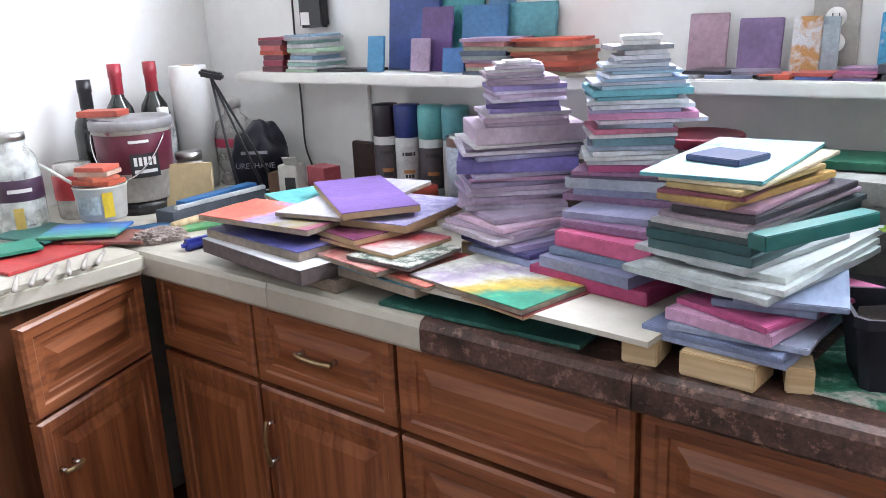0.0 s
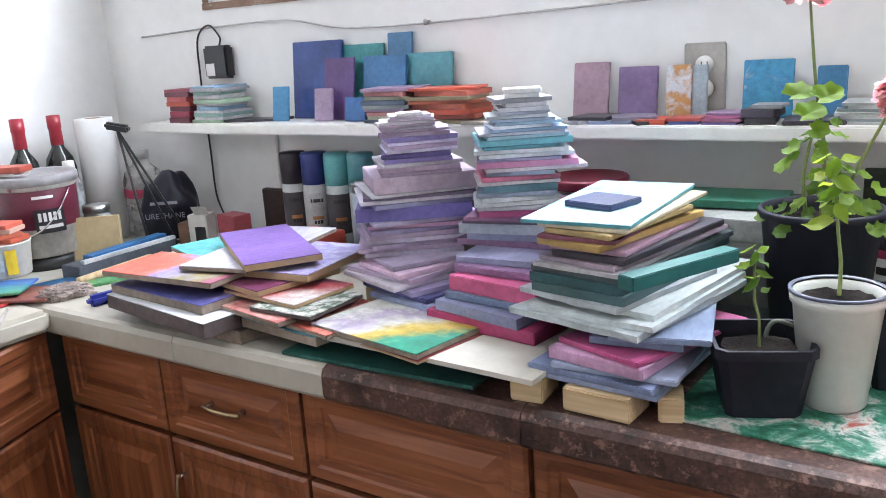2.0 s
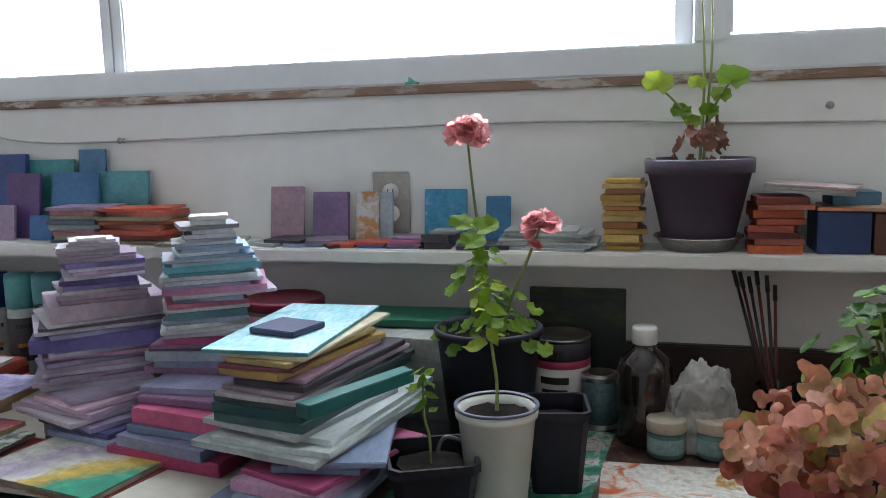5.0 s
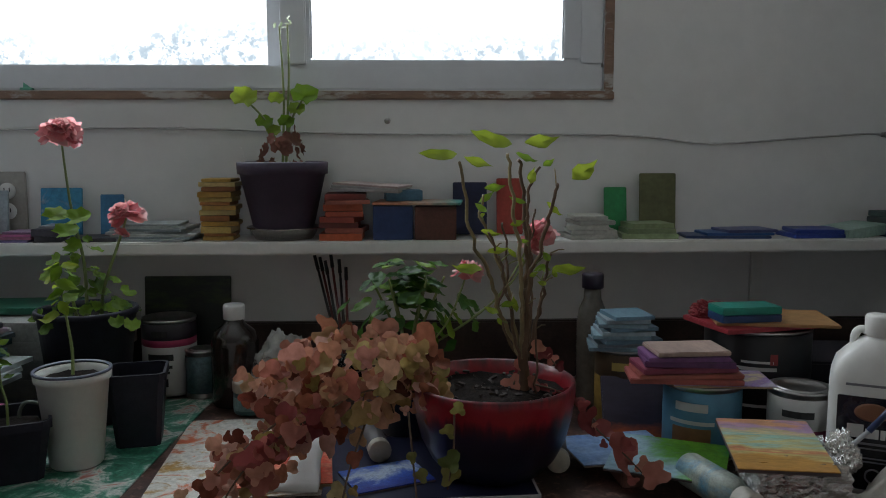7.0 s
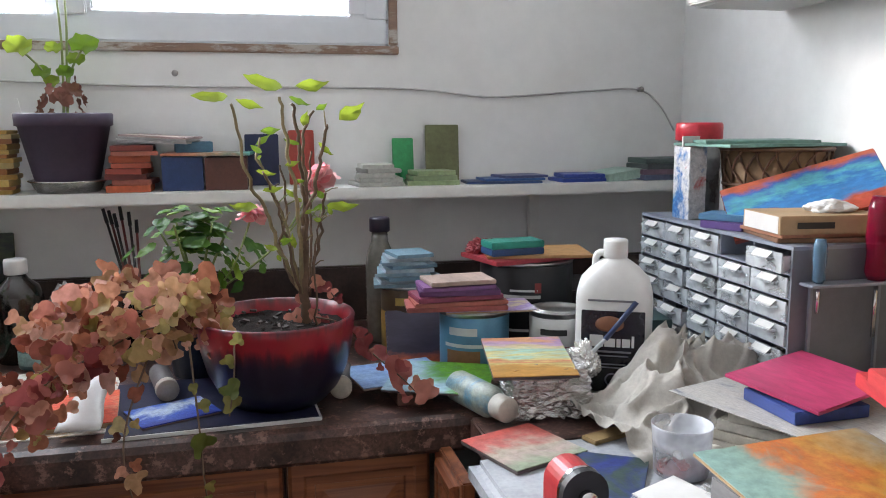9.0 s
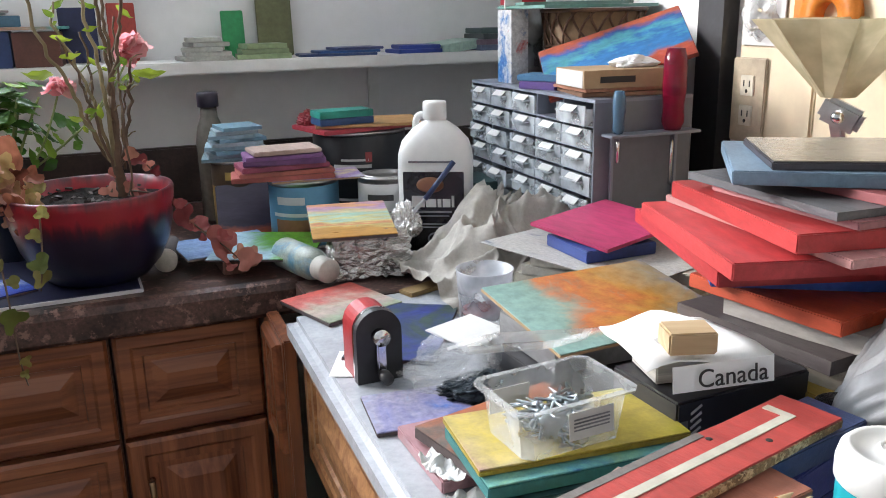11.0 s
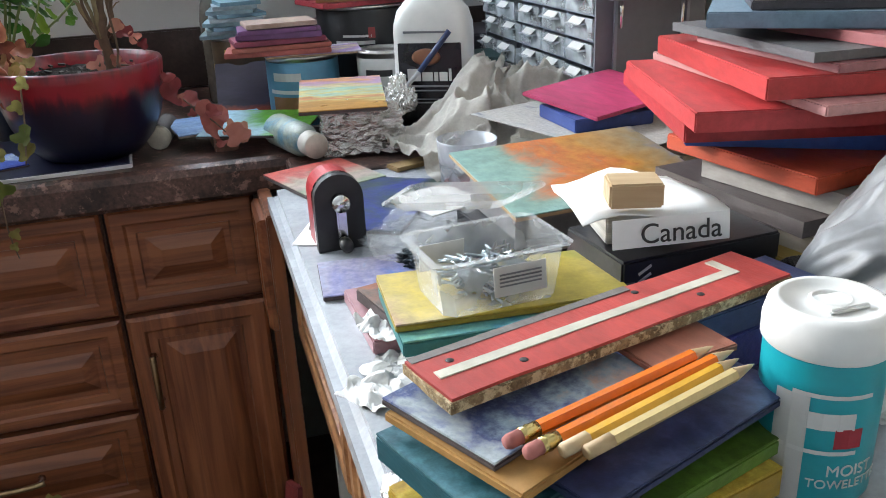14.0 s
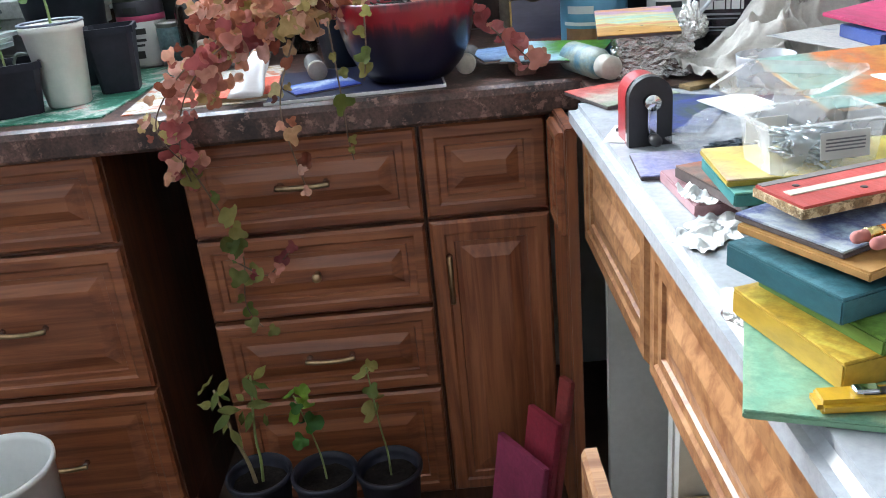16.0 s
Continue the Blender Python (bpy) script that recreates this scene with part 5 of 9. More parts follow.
CX, CY = -0.287, -0.515
bowl = thing("plant_pot", "glossy red and dark blue glazed ceramic bowl", "plant pot", pose(CX, CY, 0.9165))
part("body", bm_lathe([(0, 0), (0.066, 0), (0.072, 0.004), (0.09, 0.024), (0.104, 0.052), (0.1125, 0.085), (0.1165, 0.118), (0.1175, 0.13), (0.1155, 0.1335), (0.111, 0.132), (0.107, 0.115), (0.1, 0.1), (0, 0.1)], 56), glaze(), bowl)
s = bm_lathe([(0, 0.118), (0.05, 0.116), (0.085, 0.113), (0.105, 0.112)], 30)
for v in s.verts:
    v.co.z += prng.uniform(-0.003, 0.004)
part("soil", s, SOIL, bowl, "dark soil with bits of bark")
bits = bmesh.new()
for k in range(60):
    a, r = prng.uniform(0, 6.28), prng.uniform(0.01, 0.1)
    b = moved(bm_box(prng.uniform(0.004, 0.012), 0.004, 0.003, 0), pose(r * math.cos(a), r * math.sin(a), 0.117, prng.uniform(-30, 30), prng.uniform(-30, 30), prng.uniform(0, 180)))
    me = bpy.data.meshes.new("tmp")
    b.to_mesh(me)
    bits.from_mesh(me)
    bpy.data.meshes.remove(me)
    b.free()
tagged(part("bark_litter", bits, surf("bark_bits", (0.05, 0.035, 0.03), 0.8, var=0.6), bowl), "", "", "", "stuff")
tall = thing("potted_shrub", "tall leggy plant with brown stems and few green leaves", "plant", pose(CX, CY, 1.03))
for r, pts in ((0.0042, [(0.042, 0.005, 0.04), (0.005, -0.008, 0.126), (-0.012, -0.021, 0.18), (-0.034, -0.034, 0.232), (-0.045, -0.047, 0.294), (-0.052, -0.06, 0.328)]),
               (0.0036, [(0.039, -0.005, 0.05), (0.021, 0.0, 0.142), (0.003, 0.005, 0.199), (-0.017, 0.01, 0.251), (-0.014, 0.015, 0.281)]),
               (0.0046, [(0.04, -0.007, 0.05), (0.038, -0.014, 0.144), (0.032, -0.021, 0.218), (0.021, -0.028, 0.281), (0.014, -0.035, 0.339)]),
               (0.0048, [(0.045, 0.005, 0.045), (0.046, 0.003, 0.159), (0.044, 0.0, 0.229), (0.04, -0.003, 0.294), (0.032, -0.005, 0.33)]),
               (0.0046, [(0.048, 0.0, 0.05), (0.047, -0.017, 0.161), (0.059, -0.035, 0.206), (0.069, -0.052, 0.253), (0.076, -0.07, 0.3)]),
               (0.004, [(0.05, 0.012, 0.05), (0.067, 0.005, 0.123), (0.075, -0.005, 0.177), (0.078, -0.015, 0.2)]),
               (0.004, [(0.046, 0.003, 0.1), (0.049, 0.008, 0.229), (0.049, 0.012, 0.285), (0.066, 0.015, 0.32)]),
               (0.0024, [(0.059, -0.015, -0.01), (0.058, -0.025, 0.101), (0.065, -0.035, 0.169)]),
               (0.0032, [(0.036, -0.01, 0.05), (0.019, -0.025, 0.137), (0.004, -0.04, 0.194), (-0.013, -0.055, 0.235)]),
               (0.0034, [(0.038, 0.01, 0.04), (0.012, 0.02, 0.11), (0.022, 0.024, 0.17), (0.014, 0.03, 0.24)]),
               (0.003, [(0.052, 0.016, 0.04), (0.06, 0.03, 0.13), (0.056, 0.035, 0.21), (0.062, 0.03, 0.26)])):
    line = smooth_line(pts, 7)
    for i, v in enumerate(line[1:-1]):
        v += Vector((noise.noise(v * 60), noise.noise(v * 60 + Vector((5, 0, 0))), 0)) * 0.006
    part("stem", bm_tube(line, r * 0.74, 8, 0.62), STEMP if prng.random() < 0.4 else STEMB, tall)
part("trunk", bm_tube(smooth_line([(0.044, 0.002, -0.02), (0.045, 0.0, 0.02), (0.041, -0.004, 0.06), (0.046, -0.002, 0.11), (0.045, 0, 0.15)], 6), 0.0085, 12, 0.6), STEMB, tall)
for x, y, z, s, nx, spin, m in ((-0.079, -0.061, 0.338, 0.026, -0.25, 176, YOUNG), (-0.028, -0.055, 0.328, 0.02, 0.2, -22, YOUNG), (-0.007, -0.035, 0.358, 0.031, -0.1, 152, YOUNG), (0.06, -0.025, 0.355, 0.028, 0.2, 14, YOUNG), (0.109, -0.07, 0.315, 0.03, 0.4, 28, YOUNG), (0.05, -0.015, 0.307, 0.016, 0.3, 60, YOUNG), (0.001, 0.015, 0.291, 0.017, 0.2, 10, GERAN), (-0.01, 0.015, 0.277, 0.014, -0.3, 50, GERAN), (-0.04, -0.055, 0.186, 0.021, -0.3, 176, YOUNG), (0.098, -0.035, 0.181, 0.023, 0.1, -3, YOUNG), (-0.009, -0.035, 0.232, 0.014, 0.3, -15, YOUNG), (0.029, -0.025, 0.244, 0.012, 0.1, 20, YOUNG), (0.028, -0.015, 0.129, 0.013, 0.3, 80, YOUNG), (-0.004, -0.015, 0.121, 0.012, -0.3, 160, YOUNG), (0.077, 0.015, 0.325, 0.013, 0.3, 30, GERAN), (0.043, -0.005, 0.333, 0.016, 0.2, -30, BUSHL), (0.0, -0.045, 0.209, 0.014, 0.0, 8, YOUNG), (0.03, -0.02, 0.275, 0.012, 0.2, 150, GERAN), (0.075, -0.05, 0.265, 0.014, 0.3, -60, YOUNG), (-0.02, -0.02, 0.265, 0.012, -0.2, 140, GERAN)):
    lf = bmesh.new()
    add_leaf(lf, "oval", (x, y, z), s, (nx, -0.75, 0.7), spin, 0.4)
    part("leaf", lf, m, tall)

for k in range(26):
    a = prng.choice([c for c in tall.children if c.name.startswith("stem")])
    v = prng.choice(list(a.data.vertices)[24:])
    tw = Vector((prng.uniform(-1, 1), prng.uniform(-1, 0.4), prng.uniform(0.2, 1))).normalized() * prng.uniform(0.008, 0.024)
    p0 = v.co.copy()
    part("twig", bm_tube([p0, p0 + tw * 0.6 + Vector((0, 0, 0.002)), p0 + tw], 0.0011, 5, 0.7), STEMG if k % 2 else STEMP, tall)
    if k % 2:
        lf = bmesh.new()
        add_leaf(lf, "broad", p0 + tw, prng.uniform(0.005, 0.011), (prng.uniform(-0.6, 0.6), -0.7, 0.5), prng.uniform(0, 360), 0.4)
        part("leaf", lf, YOUNG if k % 4 == 1 else GERAN, tall)

# bush with pink flowers behind the bowl
round_pot("plant_pot", "dark blue pot with a flowering bush", -0.41, -0.335, 0.9125, 0.045, 0.058, 0.11, surf("dark_blue_glaze", (0.012, 0.03, 0.07), 0.3), 0.003, 0.88)
bush = thing("flowering_bush", "dense green bush with pink begonia flowers", "plant", pose(-0.41, -0.335, 1.0))
for k in range(6):
    a = k * 1.05
    part("stem", bm_tube(smooth_line([(0, 0, 0), (0.02 * math.cos(a), 0.02 * math.sin(a), 0.08), (0.06 * math.cos(a), 0.035 * math.sin(a), 0.17)], 5), 0.003, 6, 0.6), STEMG, bush)
lf = bmesh.new()
for k in range(105):
    a, e = prng.uniform(0, 6.28), prng.uniform(-0.2, 1.4)
    r = prng.uniform(0.5, 1.22)
    d = Vector((0.095 * math.cos(a) * math.cos(e), 0.05 * math.sin(a) * math.cos(e), 0.1 * math.sin(e)))
    add_leaf(lf, "broad", Vector((0, -0.01, 0.085)) + d * r, prng.uniform(0.014, 0.025), d.normalized() + Vector((0, -0.3, 0.5)), prng.uniform(0, 360))
part("leaves", lf, BUSHL, bush)
for p, r, c in (((0.094, -0.05, 0.184), 0.014, 12), ((0.209, -0.05, 0.245), 0.016, 14), ((0.19, -0.05, 0.225), 0.011, 8)):
    fl = bmesh.new()
    flower(fl, p, r, c, 0.017)
    part("flower", fl, PETAL, bush, "pale pink begonia flower")
    part("flower_stalk", bm_tube(smooth_line([(0.03, 0, 0.05), (p[0] * 0.7, p[1], p[2] * 0.6), p], 5), 0.0016, 6), STEMG, bush)

# ivy: spills out of the bowl and hangs over the counter front
ivy = thing("trailing_ivy", "faded reddish-brown ivy trailing over the counter edge", "plant", pose(-0.318, CY, 1.03))


def vine(pts, leaves, size, material, spread, r=0.0016):
    line = smooth_line(pts, 8)
    part("vine", bm_tube(line, r, 6, 0.6), STEMB, ivy)
    bm = bmesh.new()
    for k in range(leaves):
        p = line[int((k + prng.random()) / leaves * (len(line) - 1))]
        o = Vector((prng.uniform(-1, 1), prng.uniform(-1, 0.6), prng.uniform(-0.9, 1))) * spread
        add_leaf(bm, "ivy", p + o, size * prng.choice((0.5, 0.65, 0.8, 0.9, 1.0, 1.15, 1.4)), Vector((prng.uniform(-0.7, 0.7), -0.9, prng.uniform(-0.1, 1.0))), prng.uniform(0, 360), 0.35)
    part("leaves", bm, material, ivy)


vine([(-0.06, -0.01, 0.01), (-0.12, -0.03, 0.05), (-0.2, -0.05, 0.03), (-0.25, -0.06, 0.05), (-0.29, -0.08, 0.02)], 96, 0.018, IVY, 0.033)
vine([(-0.07, 0.02, 0.01), (-0.14, 0.03, 0.055), (-0.22, 0.03, 0.05), (-0.25, 0.02, 0.03), (-0.28, 0.0, -0.01)], 86, 0.018, IVY, 0.036)
vine([(-0.08, -0.03, 0.01), (-0.15, -0.06, 0.02), (-0.23, -0.08, -0.02), (-0.28, -0.1, -0.05), (-0.32, -0.13, -0.08)], 92, 0.0175, IVY, 0.036)
vine([(-0.05, 0.05, 0.01), (-0.08, 0.02, 0.06), (-0.12, -0.02, 0.03), (-0.11, -0.06, -0.01)], 16, 0.023, IVY, 0.02)
vine([(-0.2, -0.08, 0.0), (-0.27, -0.13, -0.03), (-0.32, -0.155, -0.09), (-0.34, -0.16, -0.17), (-0.335, -0.155, -0.22)], 44, 0.019, IVYRED, 0.026)
vine([(-0.25, -0.1, 0.0), (-0.33, -0.14, -0.06), (-0.37, -0.16, -0.13), (-0.33, -0.155, -0.2)], 26, 0.018, IVY, 0.026)
vine([(-0.33, -0.155, -0.2), (-0.3, -0.15, -0.28), (-0.28, -0.14, -0.36), (-0.29, -0.145, -0.45), (-0.27, -0.14, -0.5)], 13, 0.022, IVYGREEN, 0.02)
vine([(-0.3, -0.15, -0.36), (-0.25, -0.145, -0.4), (-0.22, -0.145, -0.38), (-0.2, -0.145, -0.36)], 7, 0.012, IVYRED, 0.012)
vine([(-0.14, -0.06, 0.0), (-0.17, -0.115, -0.08), (-0.175, -0.15, -0.13), (-0.165, -0.155, -0.19), (-0.15, -0.15, -0.27)], 12, 0.018, IVY, 0.016)
vine([(-0.09, -0.09, 0.0), (-0.08, -0.13, -0.1), (-0.075, -0.155, -0.17), (-0.07, -0.155, -0.21)], 5, 0.016, IVYGREEN, 0.01)
vine([(-0.03, -0.105, 0.01), (-0.032, -0.125, -0.04), (-0.04, -0.13, -0.09)], 4, 0.014, IVYGREEN, 0.01)
vine([(0.09, 0.0, 0.01), (0.13, -0.02, 0.0), (0.17, -0.05, -0.04), (0.21, -0.07, -0.075), (0.235, -0.1, -0.1)], 20, 0.017, IVYRED, 0.014)
vine([(0.06, 0.0, 0.01), (0.085, 0.01, 0.055), (0.11, 0.0, 0.05), (0.125, 0.0, 0.03)], 6, 0.016, IVYRED, 0.008)

# pots on the floor
for x, y, h in ((-0.387, -0.79, 0.155), (-0.497, -0.79, 0.145), (-0.612, -0.778, 0.15)):
    st = tagged(link("plant_stand", bm_box(0.1, 0.1, 0.315 - h - 0.001, 0.004), surf("dark_crate", (0.03, 0.03, 0.035), 0.6), pose(x, y, 0.0003)), "dark low stand on the floor", "plant stand")
    round_pot("plant_pot", "dark nursery pot on the floor", x, y, 0.315 - h, 0.04, 0.053, h, NAVYPLASTIC, 0.004, 0.85)
seedling((-0.385, -0.79, 0.285), (-0.4, -0.80, 0.515), 5, 0.024, "young plant with a thin stem in a floor pot", IVYGREEN, "ivy", 0.002, 0.012)
seedling((-0.495, -0.79, 0.28), (-0.523, -0.80, 0.475), 8, 0.022, "young plant with a thin stem in a floor pot", BUSHL, "ivy", 0.002, 0.02)
seedling((-0.61, -0.775, 0.285), (-0.59, -0.785, 0.51), 9, 0.021, "young yellowing plant in a floor pot", IVYGREEN, "oval", 0.003, 0.02)
seedling((-0.618, -0.778, 0.285), (-0.652, -0.79, 0.492), 11, 0.021, "young yellowing plant in a floor pot", IVYGREEN, "oval", 0.004, 0.025, STEMP)
round_pot("bucket", "white plastic bucket on the floor", -1.022, -0.84, 0.0003, 0.078, 0.096, 0.415, WHITEP, 0.004, 0.3)["category"] = "bucket"

# ---- middle of the counter: cans, bottles, tubes ----
crng = random.Random(5)


def can(label, x, y, z, r, h, bands, lid=None, name="paint_can", turn=0, wire=False):
    """Tin with a rolled rim and printed bands: (z0, z1, material)."""
    c = thing(name, label, "paint can", pose(x, y, z, 0, 0, turn))
    part("body", bm_lathe([(0, 0), (r - 0.001, 0), (r + 0.001, 0.002), (r, 0.004), (r, h - 0.004), (r + 0.0015, h - 0.003), (r + 0.0015, h), (r - 0.003, h), (r - 0.004, h - 0.004), (0, h - 0.004)], 40), STEEL, c)
    for z0, z1, m in bands:
        part("label_band", bm_lathe([(r + 0.0004, z0), (r + 0.0008, z0 + 0.0005), (r + 0.0008, z1 - 0.0005), (r + 0.0004, z1)], 40), m, c)
    if lid:
        part("lid", bm_lathe([(r - 0.007, h - 0.002), (r - 0.0065, h + 0.0015), (r - 0.012, h + 0.0015), (r - 0.014, h - 0.0015), (0, h - 0.0015)], 36), lid, c)
    return c


def print_bar(parent, r, a, z, w, h, m=None):
    """Bar of unreadable print on a round label."""
    n = max(2, int(w / 0.008))
    bm = bmesh.new()
    cols = []
    for k in range(n + 1):
        t = radians(a) + (k / n - 0.5) * w / r
        cols.append([bm.verts.new((r * math.cos(t), r * math.sin(t), zz)) for zz in (z, z + h)])
    for p, q in zip(cols, cols[1:]):
        bm.faces.new((p[0], q[0], q[1], p[1]))
    part("print", bm, m or DARKINK, parent)


def bottle(label, x, y, z, prof, m, cap_prof=None, cap_m=None, name="bottle", cat="bottle", liquid=None):
    b = thing(name, label, cat, pose(x, y, z))
    part("body", bm_lathe(prof, 32), m, b)
    if cap_prof:
        part("cap", bm_lathe(cap_prof, 24), cap_m or WHITEP, b)
    return b


PINKBAND = surf("pink_label", (0.55, 0.06, 0.16), 0.4)
WLABEL = surf("white_label", (0.66, 0.65, 0.63), 0.5, var=0.08)
pc = can("white and pink primer can with dark print", -0.87, -0.085, 0.9125, 0.05, 0.145, [(0.006, 0.095, WLABEL), (0.095, 0.108, PINKBAND), (0.108, 0.138, surf("dark_label", (0.05, 0.045, 0.06), 0.4))])
for a, zz, w, h in ((-95, 0.07, 0.05, 0.012), (-95, 0.055, 0.045, 0.006), (-95, 0.045, 0.035, 0.005), (-88, 0.02, 0.016, 0.016), (-95, 0.114, 0.03, 0.012)):
    print_bar(pc, 0.0512, a, zz, w, h)
upright(-0.85, -0.03, 0.915, 0.17, 0.006, 0.21, 0, 5, picture("dark_green_landscape", [(0.008, 0.012, 0.012), (0.015, 0.02, 0.018), (0.1, 0.14, 0.02)], 9, (0.2, 1, 1)), "dark green landscape painting leaning on the wall", "", "painting", "painting")
AMBER = surf("brown_medicine_glass", (0.02, 0.012, 0.008), 0.12, var=0.2, relief=0.02, spec=0.7)
bottle("dark brown bottle with a white cap", -0.727, -0.17, 0.9125, [(0, 0), (0.04, 0), (0.043, 0.004), (0.043, 0.115), (0.036, 0.135), (0.02, 0.148), (0.016, 0.155), (0.016, 0.165), (0, 0.165)], AMBER, [(0.0185, 0.157), (0.0195, 0.158), (0.0195, 0.18), (0.018, 0.184), (0, 0.184)])
for jx, jy in ((-0.692, -0.225), (-0.622, -0.215)):
    j = bottle("small paint jar with a beige lid", jx, jy, 0.9125, [(0, 0), (0.026, 0), (0.028, 0.003), (0.028, 0.036), (0.026, 0.04), (0, 0.04)], surf("teal_jar", (0.1, 0.22, 0.22), 0.35), [(0.0285, 0.039), (0.0295, 0.04), (0.0295, 0.056), (0.028, 0.058), (0, 0.058)], surf("beige_lid", (0.5, 0.42, 0.32), 0.45), "paint_jar", "jar")
    part("label", bm_lathe([(0.0284, 0.008), (0.0286, 0.009), (0.0286, 0.03), (0.0284, 0.031)], 30), surf("jar_label", (0.25, 0.4, 0.38), 0.5, var=0.4, scale=60), j)
can("small black paint tin among the pots", -0.80, -0.12, 0.9125, 0.03, 0.09, [(0.01, 0.08, surf("blue_green_label", (0.12, 0.2, 0.22), 0.4, var=0.6, scale=40))], STEEL)


def crumple(w, d, h, seed, m, cuts=22, sharp=1.0, edge=0.35):
    """A crumpled sheet heaped up: a closed lumpy shell."""
    bm = bmesh.new()
    bmesh.ops.create_icosphere(bm, subdivisions=5, radius=1.0)
    off = Vector((seed * 3.7, seed * 1.3, seed * 7.1))
    for v in bm.verts:
        p = v.co.copy()
        n1 = noise.noise(p * 1.6 + off)
        n2 = abs(noise.noise(p * 4.2 + off)) - 0.2
        n3 = abs(noise.noise(p * 9.5 + off)) - 0.2
        k = 1 + 0.3 * n1 + 0.32 * sharp * n2 + 0.16 * sharp * n3
        v.co = Vector((p.x * k * w / 2, p.y * k * d / 2, max(0.0, p.z * k + edge) * h / (1 + edge)))
    for f in bm.faces:
        f.smooth = sharp < 0.8
    return bm


tagged(link("plastic_bag", crumple(0.11, 0.07, 0.13, 3, None, sharp=0.7), clear_film("milky_film", (0.6, 0.6, 0.57), 0.4, 0.25), pose(-0.64, -0.19, 0.9125)), "crumpled clear plastic bag on the counter", "plastic bag")
# paint brushes in a glass
gl = thing("brush_glass", "glass holding a bunch of paint brushes", "glass", pose(-0.525, -0.12, 0.9125))
part("glass", bm_lathe([(0, 0), (0.03, 0), (0.034, 0.085), (0.032, 0.085), (0.028, 0.004), (0, 0.004)], 28), glassy("cloudy_glass", (0.8, 0.85, 0.85), 0.15), gl)
for k in range(6):
    br = thing("paint_brush", "long dark paint brush standing in a glass", "paint brush", pose(-0.525, -0.12, 0.9175), "brushes in the glass")
    a = (crng.uniform(-0.015, 0.015), crng.uniform(-0.01, 0.01), 0)
    t = Vector((-0.062 + 0.011 * k + crng.uniform(-0.003, 0.003), 0.04 + crng.uniform(-0.01, 0.015), 0.2 + crng.uniform(0, 0.035)))
    part("handle", bm_tube([a, tuple(t * 0.5), tuple(t)], 0.0032, 8, 0.75), surf("brush_red" if k % 2 else "brush_black", (0.16, 0.03, 0.025) if k % 2 else (0.03, 0.025, 0.025), 0.35), br)
    part("tip", bm_tube([tuple(t), tuple(t * 1.12)], 0.0036, 8, 0.9), BLACK, br)

# trays and sheets behind the stacks
for k in range(5):
    board(-1.13 + 0.01 * k, -0.16 - 0.003 * k, 0.9125 + 0.034 * k, 0.34, 0.16, 0.033, 2 - 1.5 * k, paint(((0.2, 0.2, 0.22), (0.4, 0.4, 0.38), (0.3, 0.3, 0.3), (0.45, 0.45, 0.42), (0.4, 0.41, 0.38))[k]), "grey tray in a stack under the shelf", "trays under the shelf", "tray", "tray")
board(-1.16, -0.14, 1.084, 0.27, 0.11, 0.012, 3, paint((0.02, 0.2, 0.12)), "green painted board on the trays")
board(-1.05, -0.13, 1.084, 0.16, 0.1, 0.006, 3, paint((0.05, 0.05, 0.06)), "dark board on the trays")
rt = can("large round tin with a deep red lid", -1.365, -0.125, 0.9125, 0.07, 0.19, [(0.01, 0.18, surf("tin_label", (0.45, 0.44, 0.44), 0.4))])
part("lid", bm_lathe([(0.0722, 0.186), (0.073, 0.187), (0.073, 0.2), (0.07, 0.203), (0.064, 0.2), (0, 0.199)], 44), surf("deep_red_lid", (0.26, 0.02, 0.05), 0.35), rt, "deep red pressed lid")
# spray cans
for k, (x, c, lb) in enumerate(((-2.128, (0.02, 0.016, 0.025), "dark purple"), (-2.066, (0.02, 0.04, 0.2), "dark blue"), (-2.0, (0.12, 0.42, 0.42), "turquoise"), (-1.935, (0.12, 0.38, 0.42), "turquoise"))):
    sc = thing("spray_can", lb + " capped spray paint can under the shelf", "spray can", pose(x, -0.075 + 0.004 * k, 0.9125), "spray cans")
    part("body", bm_lathe([(0, 0), (0.028, 0), (0.03, 0.004), (0.03, 0.145), (0.027, 0.155), (0, 0.156)], 32), surf("spray_body_%d" % k, (0.5, 0.5, 0.49) if k < 2 else (0.45, 0.5, 0.5), 0.3), sc)
    part("cap", bm_lathe([(0.0285, 0.15), (0.0305, 0.151), (0.0305, 0.218 if k < 2 else 0.212), (0.029, 0.222), (0, 0.224)], 32), surf("spray_cap_%d" % k, c, 0.35), sc)
    part("label_band", bm_lathe([(0.0303, 0.04), (0.0306, 0.041), (0.0306, 0.13), (0.0303, 0.131)], 32), surf("spray_label_%d" % (k % 2), (0.06, 0.05, 0.06) if k == 0 else (0.5, 0.5, 0.5), 0.4, var=0.3, scale=60), sc)
    for zz, w, m in ((0.11, 0.03, DARKINK), (0.07, 0.026, surf("orange_print", (0.5, 0.2, 0.06), 0.4)), (0.06, 0.02, DARKINK)):
        print_bar(sc, 0.0309, -50, zz, w, 0.008, m)
can("small blue and white paint tin", -1.87, -0.12, 0.9125, 0.038, 0.17, [(0.02, 0.15, surf("blue_white_label", (0.4, 0.46, 0.55), 0.4, var=0.5, scale=40))], STEEL)

